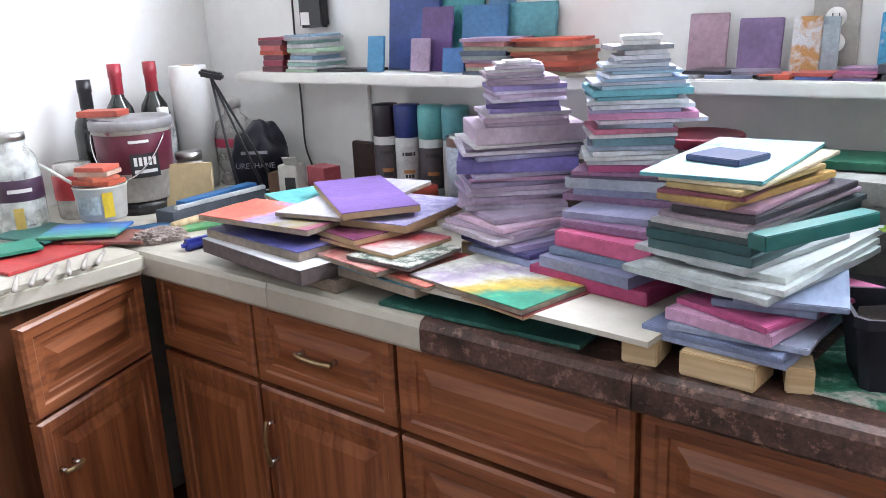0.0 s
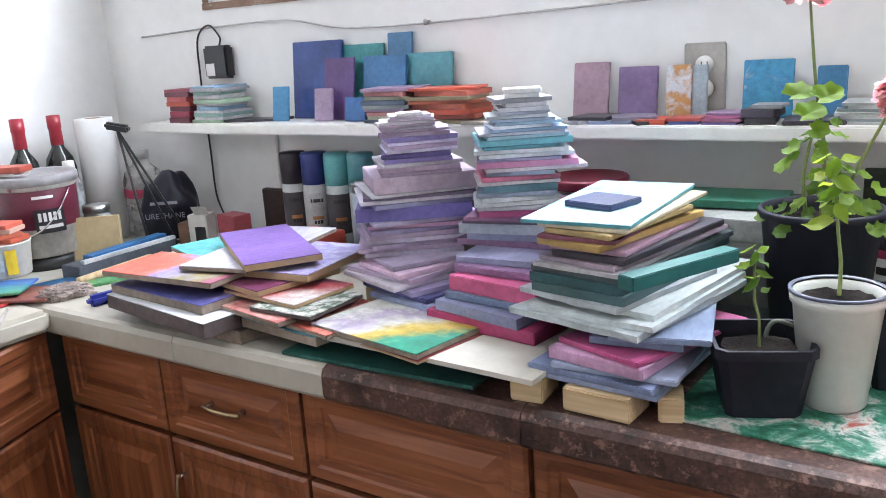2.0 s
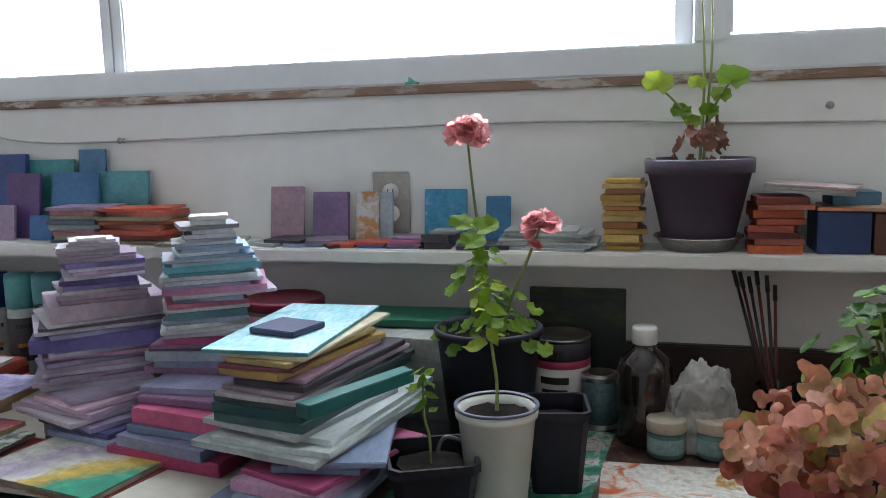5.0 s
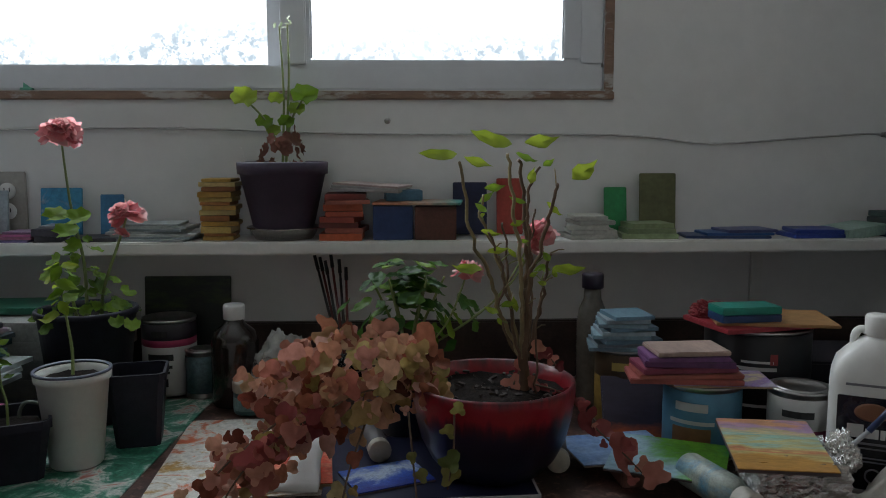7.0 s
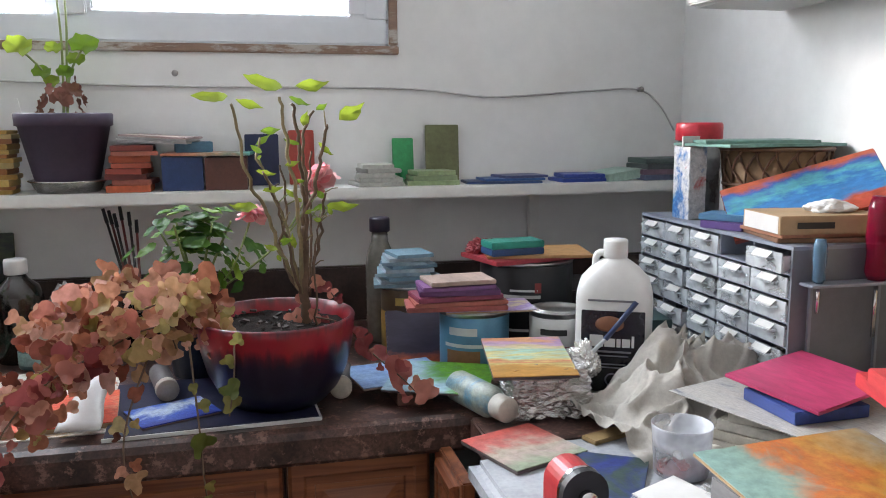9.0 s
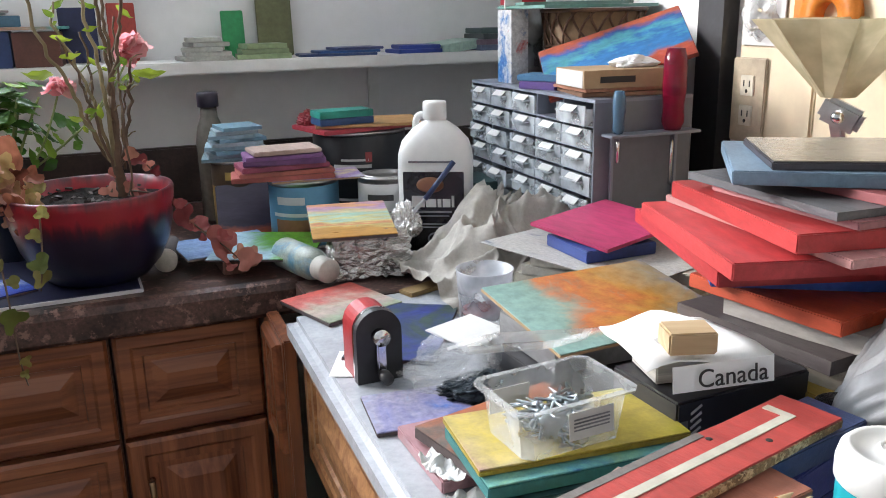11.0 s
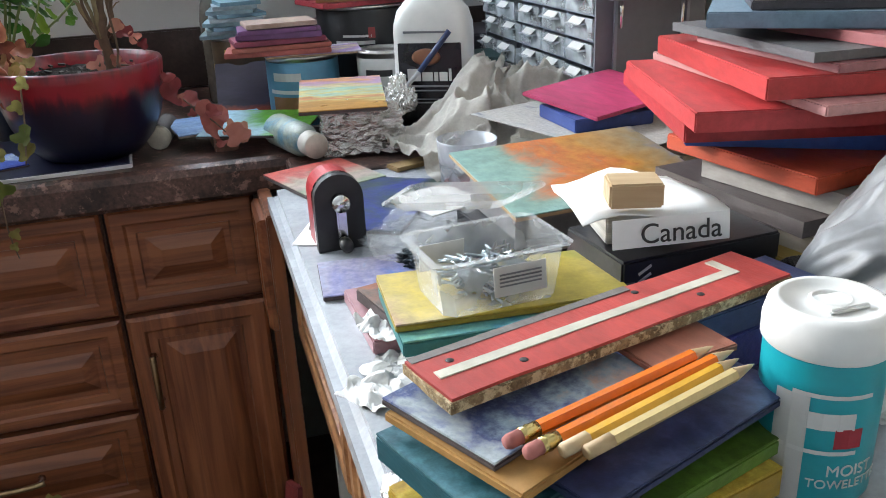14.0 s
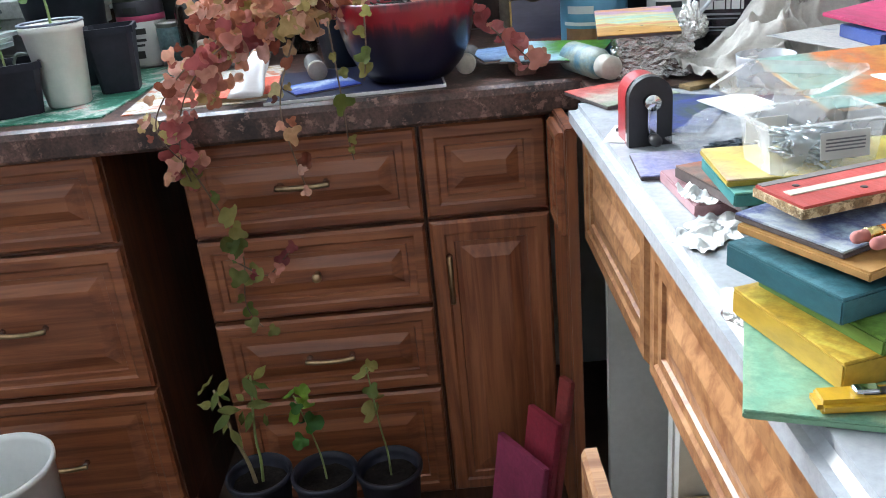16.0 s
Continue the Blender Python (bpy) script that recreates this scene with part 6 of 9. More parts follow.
# ---- paint sheets, tube, logs round the bowl ----
board(-0.655, -0.43, 0.9103, 0.24, 0.33, 0.002, 3, picture("orange_palette", [(0.45, 0.2, 0.02), (0.5, 0.3, 0.08), (0.68, 0.66, 0.6), (0.7, 0.68, 0.62), (0.6, 0.14, 0.03), (0.5, 0.06, 0.03)], 13, distort=1.5), "paper palette smeared with orange and white paint", "", "paint_palette", "palette")
board(-0.605, -0.505, 0.9126, 0.17, 0.15, 0.008, 6, picture("red_palette", [(0.7, 0.6, 0.55), (0.75, 0.13, 0.05), (0.72, 0.08, 0.03), (0.75, 0.25, 0.15), (0.7, 0.1, 0.05)], 16, distort=1.6), "canvas smeared with bright red and orange paint", "", "painting", "painting")
cv = thing("painting", "dark navy canvas with white edges under the bowl", "painting", pose(-0.385, -0.495, 0.9103, 0, 0, 3))
part("canvas", bm_box(0.29, 0.24, 0.0055, 0.001), surf("navy_canvas", (0.012, 0.014, 0.05), 0.4), cv)
part("edge", join(span(-0.1475, 0.1475, -0.1235, -0.1203, 0, 0.005), span(0.1452, 0.1485, -0.1203, 0.12, 0, 0.005)), WLABEL, cv, "white canvas edge")
board(-0.44, -0.545, 0.9161, 0.115, 0.085, 0.004, 24, picture("blue_wave_picture", [(0.01, 0.03, 0.3), (0.03, 0.1, 0.5), (0.5, 0.6, 0.7), (0.03, 0.12, 0.55)], 18, flow=(0.0, 5.0)), "small blue and white wave painting", "", "painting", "painting")
tube = thing("paint_tube", "squeezed white paint tube with an orange cap band", "paint tube", pose(-0.552, -0.55, 0.9385, 14, 0, -6))
tb = bmesh.new()
rows = []
for k in range(10):
    f = k / 9
    w, h = 0.03 - 0.012 * f, 0.003 + 0.026 * f ** 0.7
    rows.append([tb.verts.new((w * math.cos(a) * (1 + 0.06 * math.sin(9 * f + 2 * a)), -0.06 + 0.115 * f, 0.014 * f + h * 0.5 * math.sin(a) * (1 + 0.5 * noise.noise(Vector((a * 1.4, f * 9, 3)))))) for a in [i * 6.2832 / 16 for i in range(16)]])
for a, b in zip(rows, rows[1:]):
    for i in range(16):
        tb.faces.new((a[i], a[(i + 1) % 16], b[(i + 1) % 16], b[i])).smooth = True
tb.faces.new(rows[0][::-1])
tb.faces.new(rows[-1])
part("body", tb, surf("white_tube", (0.72, 0.72, 0.7), 0.4, var=0.08, relief=0.2), tube)
part("cap", moved(bm_lathe([(0, 0), (0.016, 0), (0.017, 0.004), (0.015, 0.022), (0.012, 0.026), (0, 0.026)], 20), pose(0, 0.056, 0.014, -90, 0, 0)), surf("orange_cap", (0.6, 0.28, 0.12), 0.45), tube, "orange and cream cap")
for x, y, t in ((-0.462, -0.435, 12), (-0.186, -0.47, -8)):
    lg = thing("marker_pot", "small paint pot lying on its side, pale end", "paint pot", pose(x, y, 0.9275 if x > -0.3 else 0.9335, 90, 0, t))
    part("body", bm_lathe([(0, -0.05), (0.015, -0.05), (0.0165, -0.045), (0.0165, 0.04), (0.015, 0.044), (0, 0.044)], 26), surf("grey_tube", (0.12, 0.11, 0.11), 0.5), lg)
    part("lid", bm_lathe([(0.0168, 0.04), (0.0172, 0.041), (0.0172, 0.054), (0.016, 0.056), (0, 0.056)], 26), surf("cream_lid", (0.6, 0.55, 0.45), 0.5), lg, "cream round lid")
tagged(link("wooden_block", bm_box(0.035, 0.07, 0.022, 0.002), wood("brown_block", (0.16, 0.07, 0.05), (0.28, 0.14, 0.1), "y"), pose(-0.1, -0.545, 0.9103, 0, 0, 4)), "small reddish-brown wooden block", "wood block")
board(-0.10, -0.49, 0.9325, 0.15, 0.12, 0.004, 10, picture("sky_picture", [(0.12, 0.25, 0.55), (0.25, 0.38, 0.6), (0.4, 0.35, 0.5)], 8), "pale blue and lilac painting", "", "painting", "painting")
board(-0.04, -0.545, 0.937, 0.16, 0.13, 0.004, -24, picture("blue_green_picture", [(0.3, 0.48, 0.58), (0.32, 0.5, 0.6), (0.35, 0.52, 0.6), (0.12, 0.36, 0.03), (0.16, 0.42, 0.03), (0.02, 0.28, 0.12)], 9, distort=0.6, flow=(2.4, 0.5)), "pale blue painting with green patches", "", "painting", "painting", tip=(4, 0))
upright(-0.045, -0.41, 0.9135, 0.11, 0.005, 0.11, -6, 38, picture("sunset_picture", [(0.04, 0.03, 0.06), (0.5, 0.1, 0.03), (0.6, 0.2, 0.06), (0.45, 0.3, 0.14), (0.5, 0.36, 0.18)], 7, (0.3, 1, 1), flow=(0.0, 0.0, -4.5)), "orange sunset painting propped against a can", "", "painting", "painting")
lb = thing("paint_bottle", "small paint bottle lying down with a white cap", "bottle", pose(-0.003, -0.63, 0.9345, 90, 0, 17))
part("body", bm_lathe([(0, -0.06), (0.022, -0.06), (0.024, -0.055), (0.024, 0.03), (0.018, 0.046), (0.012, 0.052), (0, 0.052)], 28), picture("messy_label", [(0.5, 0.52, 0.45), (0.36, 0.42, 0.36), (0.1, 0.3, 0.45)], 18), lb)
part("cap", bm_lathe([(0.0165, 0.05), (0.018, 0.051), (0.018, 0.075), (0.0165, 0.077), (0, 0.077)], 26), surf("worn_cap", (0.6, 0.57, 0.5), 0.5), lb)
# cans and piles at the back right
bottle("clear glass bottle with a dark cap", -0.078, -0.2, 0.9125, [(0, 0), (0.026, 0), (0.028, 0.004), (0.028, 0.15), (0.024, 0.175), (0.016, 0.195), (0.015, 0.215), (0, 0.215)], surf("murky_bottle", (0.2, 0.18, 0.15), 0.12, var=0.3, spec=0.7), [(0.0185, 0.214), (0.0195, 0.215), (0.0195, 0.238), (0.018, 0.241), (0, 0.241)], surf("dark_cap", (0.03, 0.02, 0.04), 0.4))
yt = can("yellow and brown varnish tin", -0.045, -0.30, 0.9125, 0.047, 0.13, [(0.005, 0.085, surf("yellow_label", (0.4, 0.24, 0.05), 0.45, var=0.4)), (0.085, 0.125, surf("brown_label", (0.1, 0.06, 0.03), 0.45))])
print_bar(yt, 0.0485, -100, 0.098, 0.045, 0.014, surf("yellow_print", (0.55, 0.38, 0.1), 0.5))
for k in range(9):
    board(-0.052 + 0.005 * (k % 3), -0.305 + 0.004 * (k % 2), 1.0428 + 0.0066 * k, 0.108 - 0.005 * k, 0.075, 0.0062, 8 * (k % 3) - 8, paint(((0.3, 0.45, 0.52), (0.4, 0.5, 0.55), (0.2, 0.36, 0.46))[k % 3]), "pale blue card in a small pile", "pale blue cards", rough=0.0008, seed=k)
bl = can("pale blue paint tin with a picture label", 0.043, -0.44, 0.9125, 0.058, 0.112, [(0.004, 0.104, surf("sky_blue_label", (0.1, 0.28, 0.42), 0.4, var=0.15))])
for a, zz, w, h, m in ((-125, 0.075, 0.05, 0.013, WLABEL), (-125, 0.02, 0.06, 0.03, surf("tan_print", (0.3, 0.14, 0.06), 0.5)), (-125, 0.055, 0.07, 0.006, WLABEL)):
    print_bar(bl, 0.0592, a, zz, w, h, m)
board(0.062, -0.452, 1.0252, 0.15, 0.09, 0.004, -6, picture("violet_white", [(0.66, 0.64, 0.66), (0.64, 0.62, 0.64), (0.32, 0.2, 0.5), (0.6, 0.5, 0.3)], 11), "white board with violet strokes on a can", "", "painting", "painting")
for k, (c, h) in enumerate((((0.5, 0.12, 0.1), 0.008), ((0.55, 0.16, 0.12), 0.007), ((0.3, 0.05, 0.1), 0.008), ((0.18, 0.06, 0.2), 0.009), ((0.25, 0.1, 0.28), 0.007), ((0.55, 0.4, 0.34), 0.007))):
    board(0.006 + 0.004 * (k % 2), -0.455, 1.0295 + 0.0085 * k, 0.165 - 0.011 * k, 0.075, h, -7 + 5 * (k % 3), paint(c), "red and purple painted board in a small pile", "red and purple boards on the can")
bk = can("large black paint can with pale script", 0.178, -0.315, 0.9125, 0.085, 0.172, [(0.006, 0.166, surf("black_label", (0.012, 0.012, 0.016), 0.35))])
for a, zz, w, h in ((-115, 0.11, 0.07, 0.006), (-112, 0.122, 0.05, 0.004), (-115, 0.05, 0.08, 0.005)):
    print_bar(bk, 0.0864, a, zz, w, h, WLABEL)
print_bar(bk, 0.0864, -95, 0.12, 0.012, 0.018, surf("red_print", (0.4, 0.05, 0.05), 0.4))
board(0.172, -0.325, 1.0855, 0.2, 0.13, 0.008, 14, paint((0.5, 0.05, 0.07)), "red painted board on the black can", "boards on the black can")
board(0.188, -0.333, 1.094, 0.19, 0.13, 0.005, -10, surf("orange_plywood", (0.48, 0.26, 0.1), 0.5, var=0.3, scale=20), "orange painted board on the black can", "boards on the black can")
board(0.136, -0.36, 1.0995, 0.1, 0.055, 0.012, 6, paint((0.02, 0.07, 0.2)), "dark blue wooden block", "boards on the black can", "painted_block", "block")
board(0.136, -0.36, 1.112, 0.1, 0.055, 0.012, 6, paint((0.01, 0.27, 0.2)), "green painted wooden block", "boards on the black can", "painted_block", "block")
tagged(link("red_cloth", crumple(0.07, 0.05, 0.035, 8, None), paint((0.35, 0.03, 0.04)), pose(0.105, -0.30, 1.0856)), "crumpled dark red cloth on the can", "cloth")
zc = can("white and maroon primer can", 0.17, -0.495, 0.9125, 0.045, 0.115, [(0.06, 0.105, WLABEL), (0.004, 0.06, surf("maroon_label", (0.2, 0.02, 0.06), 0.4, var=0.3))], STEEL)
for a, zz, w, h, m in ((-118, 0.078, 0.045, 0.01, DARKINK), (-118, 0.04, 0.05, 0.006, WLABEL), (-118, 0.028, 0.05, 0.006, WLABEL), (-118, 0.014, 0.04, 0.006, WLABEL)):
    print_bar(zc, 0.0462, a, zz, w, h, m)
board(0.2, -0.415, 1.003, 0.06, 0.02, 0.008, 18, paint((0.3, 0.5, 0.58)), "pale blue strip between the cans", name="painted_strip")
# solvent jug
jug = thing("solvent_jug", "white plastic solvent jug with a black label", "jug", pose(0.223, -0.6, 0.9125, 0, 0, -27))
jb = bmesh.new()
rows = []
for w, d, zz in ((0.053, 0.034, 0.0), (0.057, 0.038, 0.004), (0.058, 0.039, 0.02), (0.058, 0.039, 0.15), (0.057, 0.038, 0.163), (0.052, 0.034, 0.182), (0.036, 0.028, 0.2), (0.022, 0.02, 0.21), (0.0165, 0.0165, 0.213), (0.0165, 0.0165, 0.222)):
    ring = []
    for i in range(28):
        a = 2 * math.pi * i / 28
        e = 0.45 if zz < 0.17 else 0.45 + 0.55 * (zz - 0.17) / 0.052
        ca, sa = math.cos(a), math.sin(a)
        ring.append(jb.verts.new((w * math.copysign(abs(ca) ** e, ca), d * math.copysign(abs(sa) ** e, sa), zz)))
    rows.append(ring)
for a, b in zip(rows, rows[1:]):
    for i in range(28):
        jb.faces.new((a[i], a[(i + 1) % 28], b[(i + 1) % 28], b[i])).smooth = True
jb.faces.new(rows[0][::-1])
jb.faces.new(rows[-1])
part("body", jb, WHITEP, jug)
part("cap", bm_lathe([(0.0175, 0.214), (0.0185, 0.215), (0.0185, 0.239), (0.017, 0.242), (0, 0.242)], 28), WHITEP, jug)
part("handle_loop", bm_tube(smooth_line([(-0.03, 0, 0.196), (-0.029, 0, 0.214), (-0.022, 0, 0.221), (-0.014, 0, 0.218)], 5), 0.0055, 8), WHITEP, jug)
fl_ = -0.0396
lab = part("label", span(-0.047, 0.047, fl_ - 0.0012, fl_ + 0.004, 0.012, 0.138, 0.001), surf("black_glossy_label", (0.012, 0.012, 0.02), 0.25), jug, "black printed label")
BRUSHP = surf("label_brown", (0.3, 0.12, 0.06), 0.4)
part("printed_picture", moved(bm_lathe([(0, 0), (0.018, 0), (0.014, 0.0006), (0, 0.001)], 20), pose(-0.005, fl_ - 0.0014, 0.118, 90, 0, 0) @ Matrix.Diagonal((1.2, 0.7, 1, 1))), BRUSHP, lab)
for x0, x1, z0, z1 in ((-0.034, -0.014, 0.083, 0.101), (-0.012, 0.004, 0.083, 0.096), (0.006, 0.012, 0.083, 0.096), (0.014, 0.026, 0.083, 0.096), (0.028, 0.032, 0.083, 0.101), (-0.03, 0.028, 0.074, 0.077), (-0.026, 0.024, 0.068, 0.07), (-0.03, 0.02, 0.055, 0.057), (-0.03, 0.03, 0.05, 0.052)):
    part("print_bar", span(x0, x1, fl_ - 0.0017, fl_ - 0.0011, z0, z1), WLABEL if z1 > 0.08 else surf("grey_print", (0.2, 0.2, 0.22), 0.5), lab)
part("emblem", moved(bm_lathe([(0.008, 0), (0.0105, 0), (0.0105, 0.0006), (0.008, 0.0006)], 24), pose(0.0, fl_ - 0.0012, 0.032, 90, 0, 0)), surf("grey_print", (0.2, 0.2, 0.22), 0.5), lab)
part("print_line", span(-0.038, 0.03, fl_ - 0.0006, fl_ + 0.002, 0.152, 0.155), surf("grey_print", (0.2, 0.2, 0.22), 0.5), jug)
# foil lump with a small painting on it
FOIL = surf("crumpled_foil", (0.8, 0.79, 0.77), 0.2, 1.0, var=0.15, scale=90, relief=1.0)


def foil_block(w, d, h, seed):
    """A squarish block wrapped in creased foil: flat facets at two sizes."""
    bm = bm_box(w, d, h, 0)
    bmesh.ops.subdivide_edges(bm, edges=bm.edges[:], cuts=15, use_grid_fill=True)
    for v in bm.verts:
        q = v.co * 42 + Vector((seed, 0, 0))
        r = v.co * 120 + Vector((0, seed, 0))
        k = 0.008 * noise.noise(q) + 0.0055 * (abs(noise.noise(r)) * 2 - 0.6)
        o = Vector((v.co.x / w, v.co.y / d, v.co.z / h - 0.5)).normalized()
        v.co += o * k + Vector((noise.noise(r + q), noise.noise(r - q), 0)) * 0.003
        v.co.z = max(0.0, v.co.z)
    bmesh.ops.triangulate(bm, faces=bm.faces[:])
    return bm


tagged(link("foil_lump", foil_block(0.112, 0.115, 0.073, 4), FOIL, pose(0.094, -0.632, 0.9103, 0, 0, -8)), "crumpled aluminium foil wrapped round a block", "foil")
tagged(link("foil_lump", crumple(0.042, 0.05, 0.05, 5, None, sharp=1.0, edge=0.5), FOIL, pose(0.156, -0.645, 0.958, 0, 0, -8)), "loose tuft of crumpled aluminium foil", "foil")
board(0.071, -0.634, 0.9855, 0.122, 0.145, 0.006, -9, picture("stripe_landscape", [(0.5, 0.26, 0.06), (0.55, 0.48, 0.2), (0.6, 0.2, 0.1), (0.62, 0.54, 0.22), (0.3, 0.55, 0.5), (0.62, 0.5, 0.25), (0.42, 0.26, 0.5), (0.6, 0.3, 0.15)], 12, (0.35, 1.2, 1), distort=0.7, flow=(0.3, 4.0)), "small striped orange and yellow landscape painting", "", "painting", "painting", tip=(7, 0))
br = thing("paint_brush", "paint brush leaning against the jug", "paint brush", pose(0.152, -0.655, 0.985))
part("handle", bm_tube([(0, 0, 0.0), (0.03, -0.005, 0.03), (0.068, -0.012, 0.075)], 0.0035, 8, 0.7), surf("silver_handle", (0.5, 0.52, 0.55), 0.35), br)
part("tip", bm_tube([(0.03, -0.005, 0.03), (0.075, -0.012, 0.085)], 0.0042, 8), surf("dark_blue_handle", (0.02, 0.04, 0.12), 0.4), br)

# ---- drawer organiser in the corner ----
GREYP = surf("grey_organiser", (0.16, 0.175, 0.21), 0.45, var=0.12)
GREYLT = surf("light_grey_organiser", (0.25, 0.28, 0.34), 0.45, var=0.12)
FILM = clear_film("drawer_plastic", (0.7, 0.75, 0.78), 0.4, 0.15)
og = thing("drawer_organiser", "grey parts organiser with clear plastic drawers", "organiser", pose(0.398, -0.338, 0.9125, 0, 0, -90.5))
OL, OD, OH, NC, NR = 0.452, 0.165, 0.25, 5, 7
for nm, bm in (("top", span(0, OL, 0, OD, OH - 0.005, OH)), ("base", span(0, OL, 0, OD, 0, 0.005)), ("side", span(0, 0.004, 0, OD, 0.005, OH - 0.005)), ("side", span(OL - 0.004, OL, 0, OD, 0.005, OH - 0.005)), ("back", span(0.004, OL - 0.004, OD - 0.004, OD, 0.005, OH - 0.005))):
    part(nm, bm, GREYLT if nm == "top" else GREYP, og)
cw, ch = (OL - 0.008) / NC, (OH - 0.01) / NR
for r in range(1, NR):
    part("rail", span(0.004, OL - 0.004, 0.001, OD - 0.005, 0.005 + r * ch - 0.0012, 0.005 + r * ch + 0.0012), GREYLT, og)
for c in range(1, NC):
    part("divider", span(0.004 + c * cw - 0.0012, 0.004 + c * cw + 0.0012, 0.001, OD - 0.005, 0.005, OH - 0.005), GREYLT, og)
for r in range(NR):
    for c in range(NC):
        if (r, c) in ((NR - 1, 3), (0, 0)):
            continue
        o = crng.choice((0, 0, 0, 0.004, 0.01))
        x0, z0 = 0.004 + c * cw + 0.002, 0.005 + r * ch + 0.002
        d = part("drawer", join(span(x0, x0 + cw - 0.004, -0.003 - o, -0.001 - o, z0, z0 + ch - 0.006), span(x0, x0 + 0.001, -o, OD - 0.02 - o, z0, z0 + ch * 0.7), span(x0 + cw - 0.005, x0 + cw - 0.004, -o, OD - 0.02 - o, z0, z0 + ch * 0.7)), FILM, og, "clear plastic drawer")
        part("pull", span(x0 + cw * 0.22, x0 + cw * 0.78, -0.017 - o, -0.003 - o, z0 + ch * 0.52, z0 + ch * 0.6, 0.001), FILM, d)
        part("tag", moved(bm_box(cw * 0.42, 0.0008, ch * 0.36, 0), pose(x0 + cw * 0.5, -0.012 - o, z0 + ch * 0.56, -48, 0, 0)), WLABEL, d, "white paper tag")
        if crng.random() < 0.75:
            part("contents", moved(crumple(cw * 0.8, OD * 0.5, ch * 0.5, r * 9 + c, None), pose(x0 + cw * 0.45, 0.05, z0 + 0.001)), surf("bits_%d" % ((r + c) % 3), ((0.3, 0.28, 0.25), (0.2, 0.2, 0.22), (0.4, 0.36, 0.28))[(r + c) % 3], 0.5, var=0.6, scale=90), d, "small hardware parts")
rk = thing("tool_rack", "grey side rack holding screwdrivers", "tool rack", pose(0.398, -0.7925, 0.9125, 0, 0, -0.5))
part("shelf", span(0.005, 0.155, -0.03, 0.0, 0.198, 0.202, 0.001), GREYLT, rk)
for x in (0.022, 0.13):
    part("strut", span(x - 0.002, x + 0.002, -0.006, -0.001, 0.0, 0.198), GREYLT, rk)


def screwdriver(x, y, z, label, rgb, r, h):
    s = thing("screwdriver", label, "screwdriver", pose(x, y, z))
    part("handle", bm_lathe([(0, 0), (r * 0.7, 0), (r, h * 0.1), (r * 0.9, h * 0.3), (r * 1.05, h * 0.5), (r, h * 0.85), (r * 0.75, h), (0, h)], 12), glassy("tinted_%d" % int(rgb[0] * 99), rgb, 0.15, 1.4, 0.6), s)
    part("shaft", bm_lathe([(0, -h * 0.7), (0.0028, -h * 0.7), (0.003, 0), (0, 0)], 10), CHROME, s)


screwdriver(0.422, -0.808, 1.1155, "small blue-handled screwdriver in a rack", (0.2, 0.35, 0.5), 0.009, 0.06)
screwdriver(0.512, -0.81, 1.1155, "large red-handled screwdriver in a rack", (0.35, 0.01, 0.05), 0.0165, 0.115)
OT = 0.9125 + OH + 0.0004
# things on top of the organiser
cb = thing("drink_carton", "blue and white printed card carton", "carton", pose(0.432, -0.445, OT, 0, 0, 4))
part("body", bm_box(0.034, 0.05, 0.125, 0.001), picture("carton_print", [(0.02, 0.1, 0.35), (0.05, 0.2, 0.5), (0.65, 0.65, 0.66), (0.7, 0.7, 0.7), (0.5, 0.06, 0.06)], 14), cb)
part("flap", moved(bm_box(0.034, 0.004, 0.018, 0.0005), pose(0, 0.0, 0.125)), WLABEL, cb)
jr = bottle("clear plastic jar with a red lid", 0.478, -0.392, OT, [(0, 0), (0.038, 0), (0.04, 0.004), (0.04, 0.12), (0.036, 0.135), (0, 0.135)], clear_film("jar_plastic", (0.6, 0.6, 0.6), 0.5), [(0.0395, 0.134), (0.0415, 0.135), (0.0415, 0.162), (0.039, 0.166), (0, 0.166)], surf("red_lid", (0.6, 0.03, 0.05), 0.35), "jar", "jar")
part("contents", bm_lathe([(0, 0.002), (0.037, 0.002), (0.037, 0.1), (0, 0.1)], 24), surf("grey_contents", (0.25, 0.25, 0.26), 0.7, var=0.5, scale=80), jr)
bs = thing("wicker_basket", "brown woven wicker basket", "basket", pose(0.562, -0.5, OT))
WICK = surf("wicker", (0.16, 0.07, 0.03), 0.5, var=0.4, scale=60, relief=0.5)
part("lining", bm_lathe([(0, 0.003), (0.074, 0.003), (0.087, 0.125), (0.084, 0.125), (0.071, 0.006), (0, 0.006)], 36), surf("basket_inside", (0.3, 0.18, 0.09), 0.7, var=0.3), bs)
for k in range(18):
    for sgn in (-1, 1):
        pts = []
        for i in range(8):
            f = i / 7
            a = 2 * math.pi * k / 18 + sgn * 0.75 * f + 0.12 * math.sin(6 * f)
            rr = 0.0775 + 0.0125 * f
            pts.append((rr * math.cos(a), rr * math.sin(a), 0.004 + 0.118 * f))
        part("strand", bm_tube(pts, 0.0022, 5), WICK, bs)
for zz, rr in ((0.004, 0.077), (0.062, 0.084), (0.122, 0.0905)):
    part("hoop", bm_tube([(rr * math.cos(a), rr * math.sin(a), zz) for a in [i * 6.2832 / 36 for i in range(37)]], 0.0035, 6), WICK, bs)
board(0.535, -0.488, OT + 0.1265, 0.23, 0.16, 0.005, 4, paint((0.2, 0.42, 0.36)), "pale green board on the basket", "boards on the basket", tip=(0, 0))
board(0.525, -0.478, OT + 0.132, 0.19, 0.13, 0.005, -14, paint((0.25, 0.46, 0.4)), "pale green board on the basket", "boards on the basket")
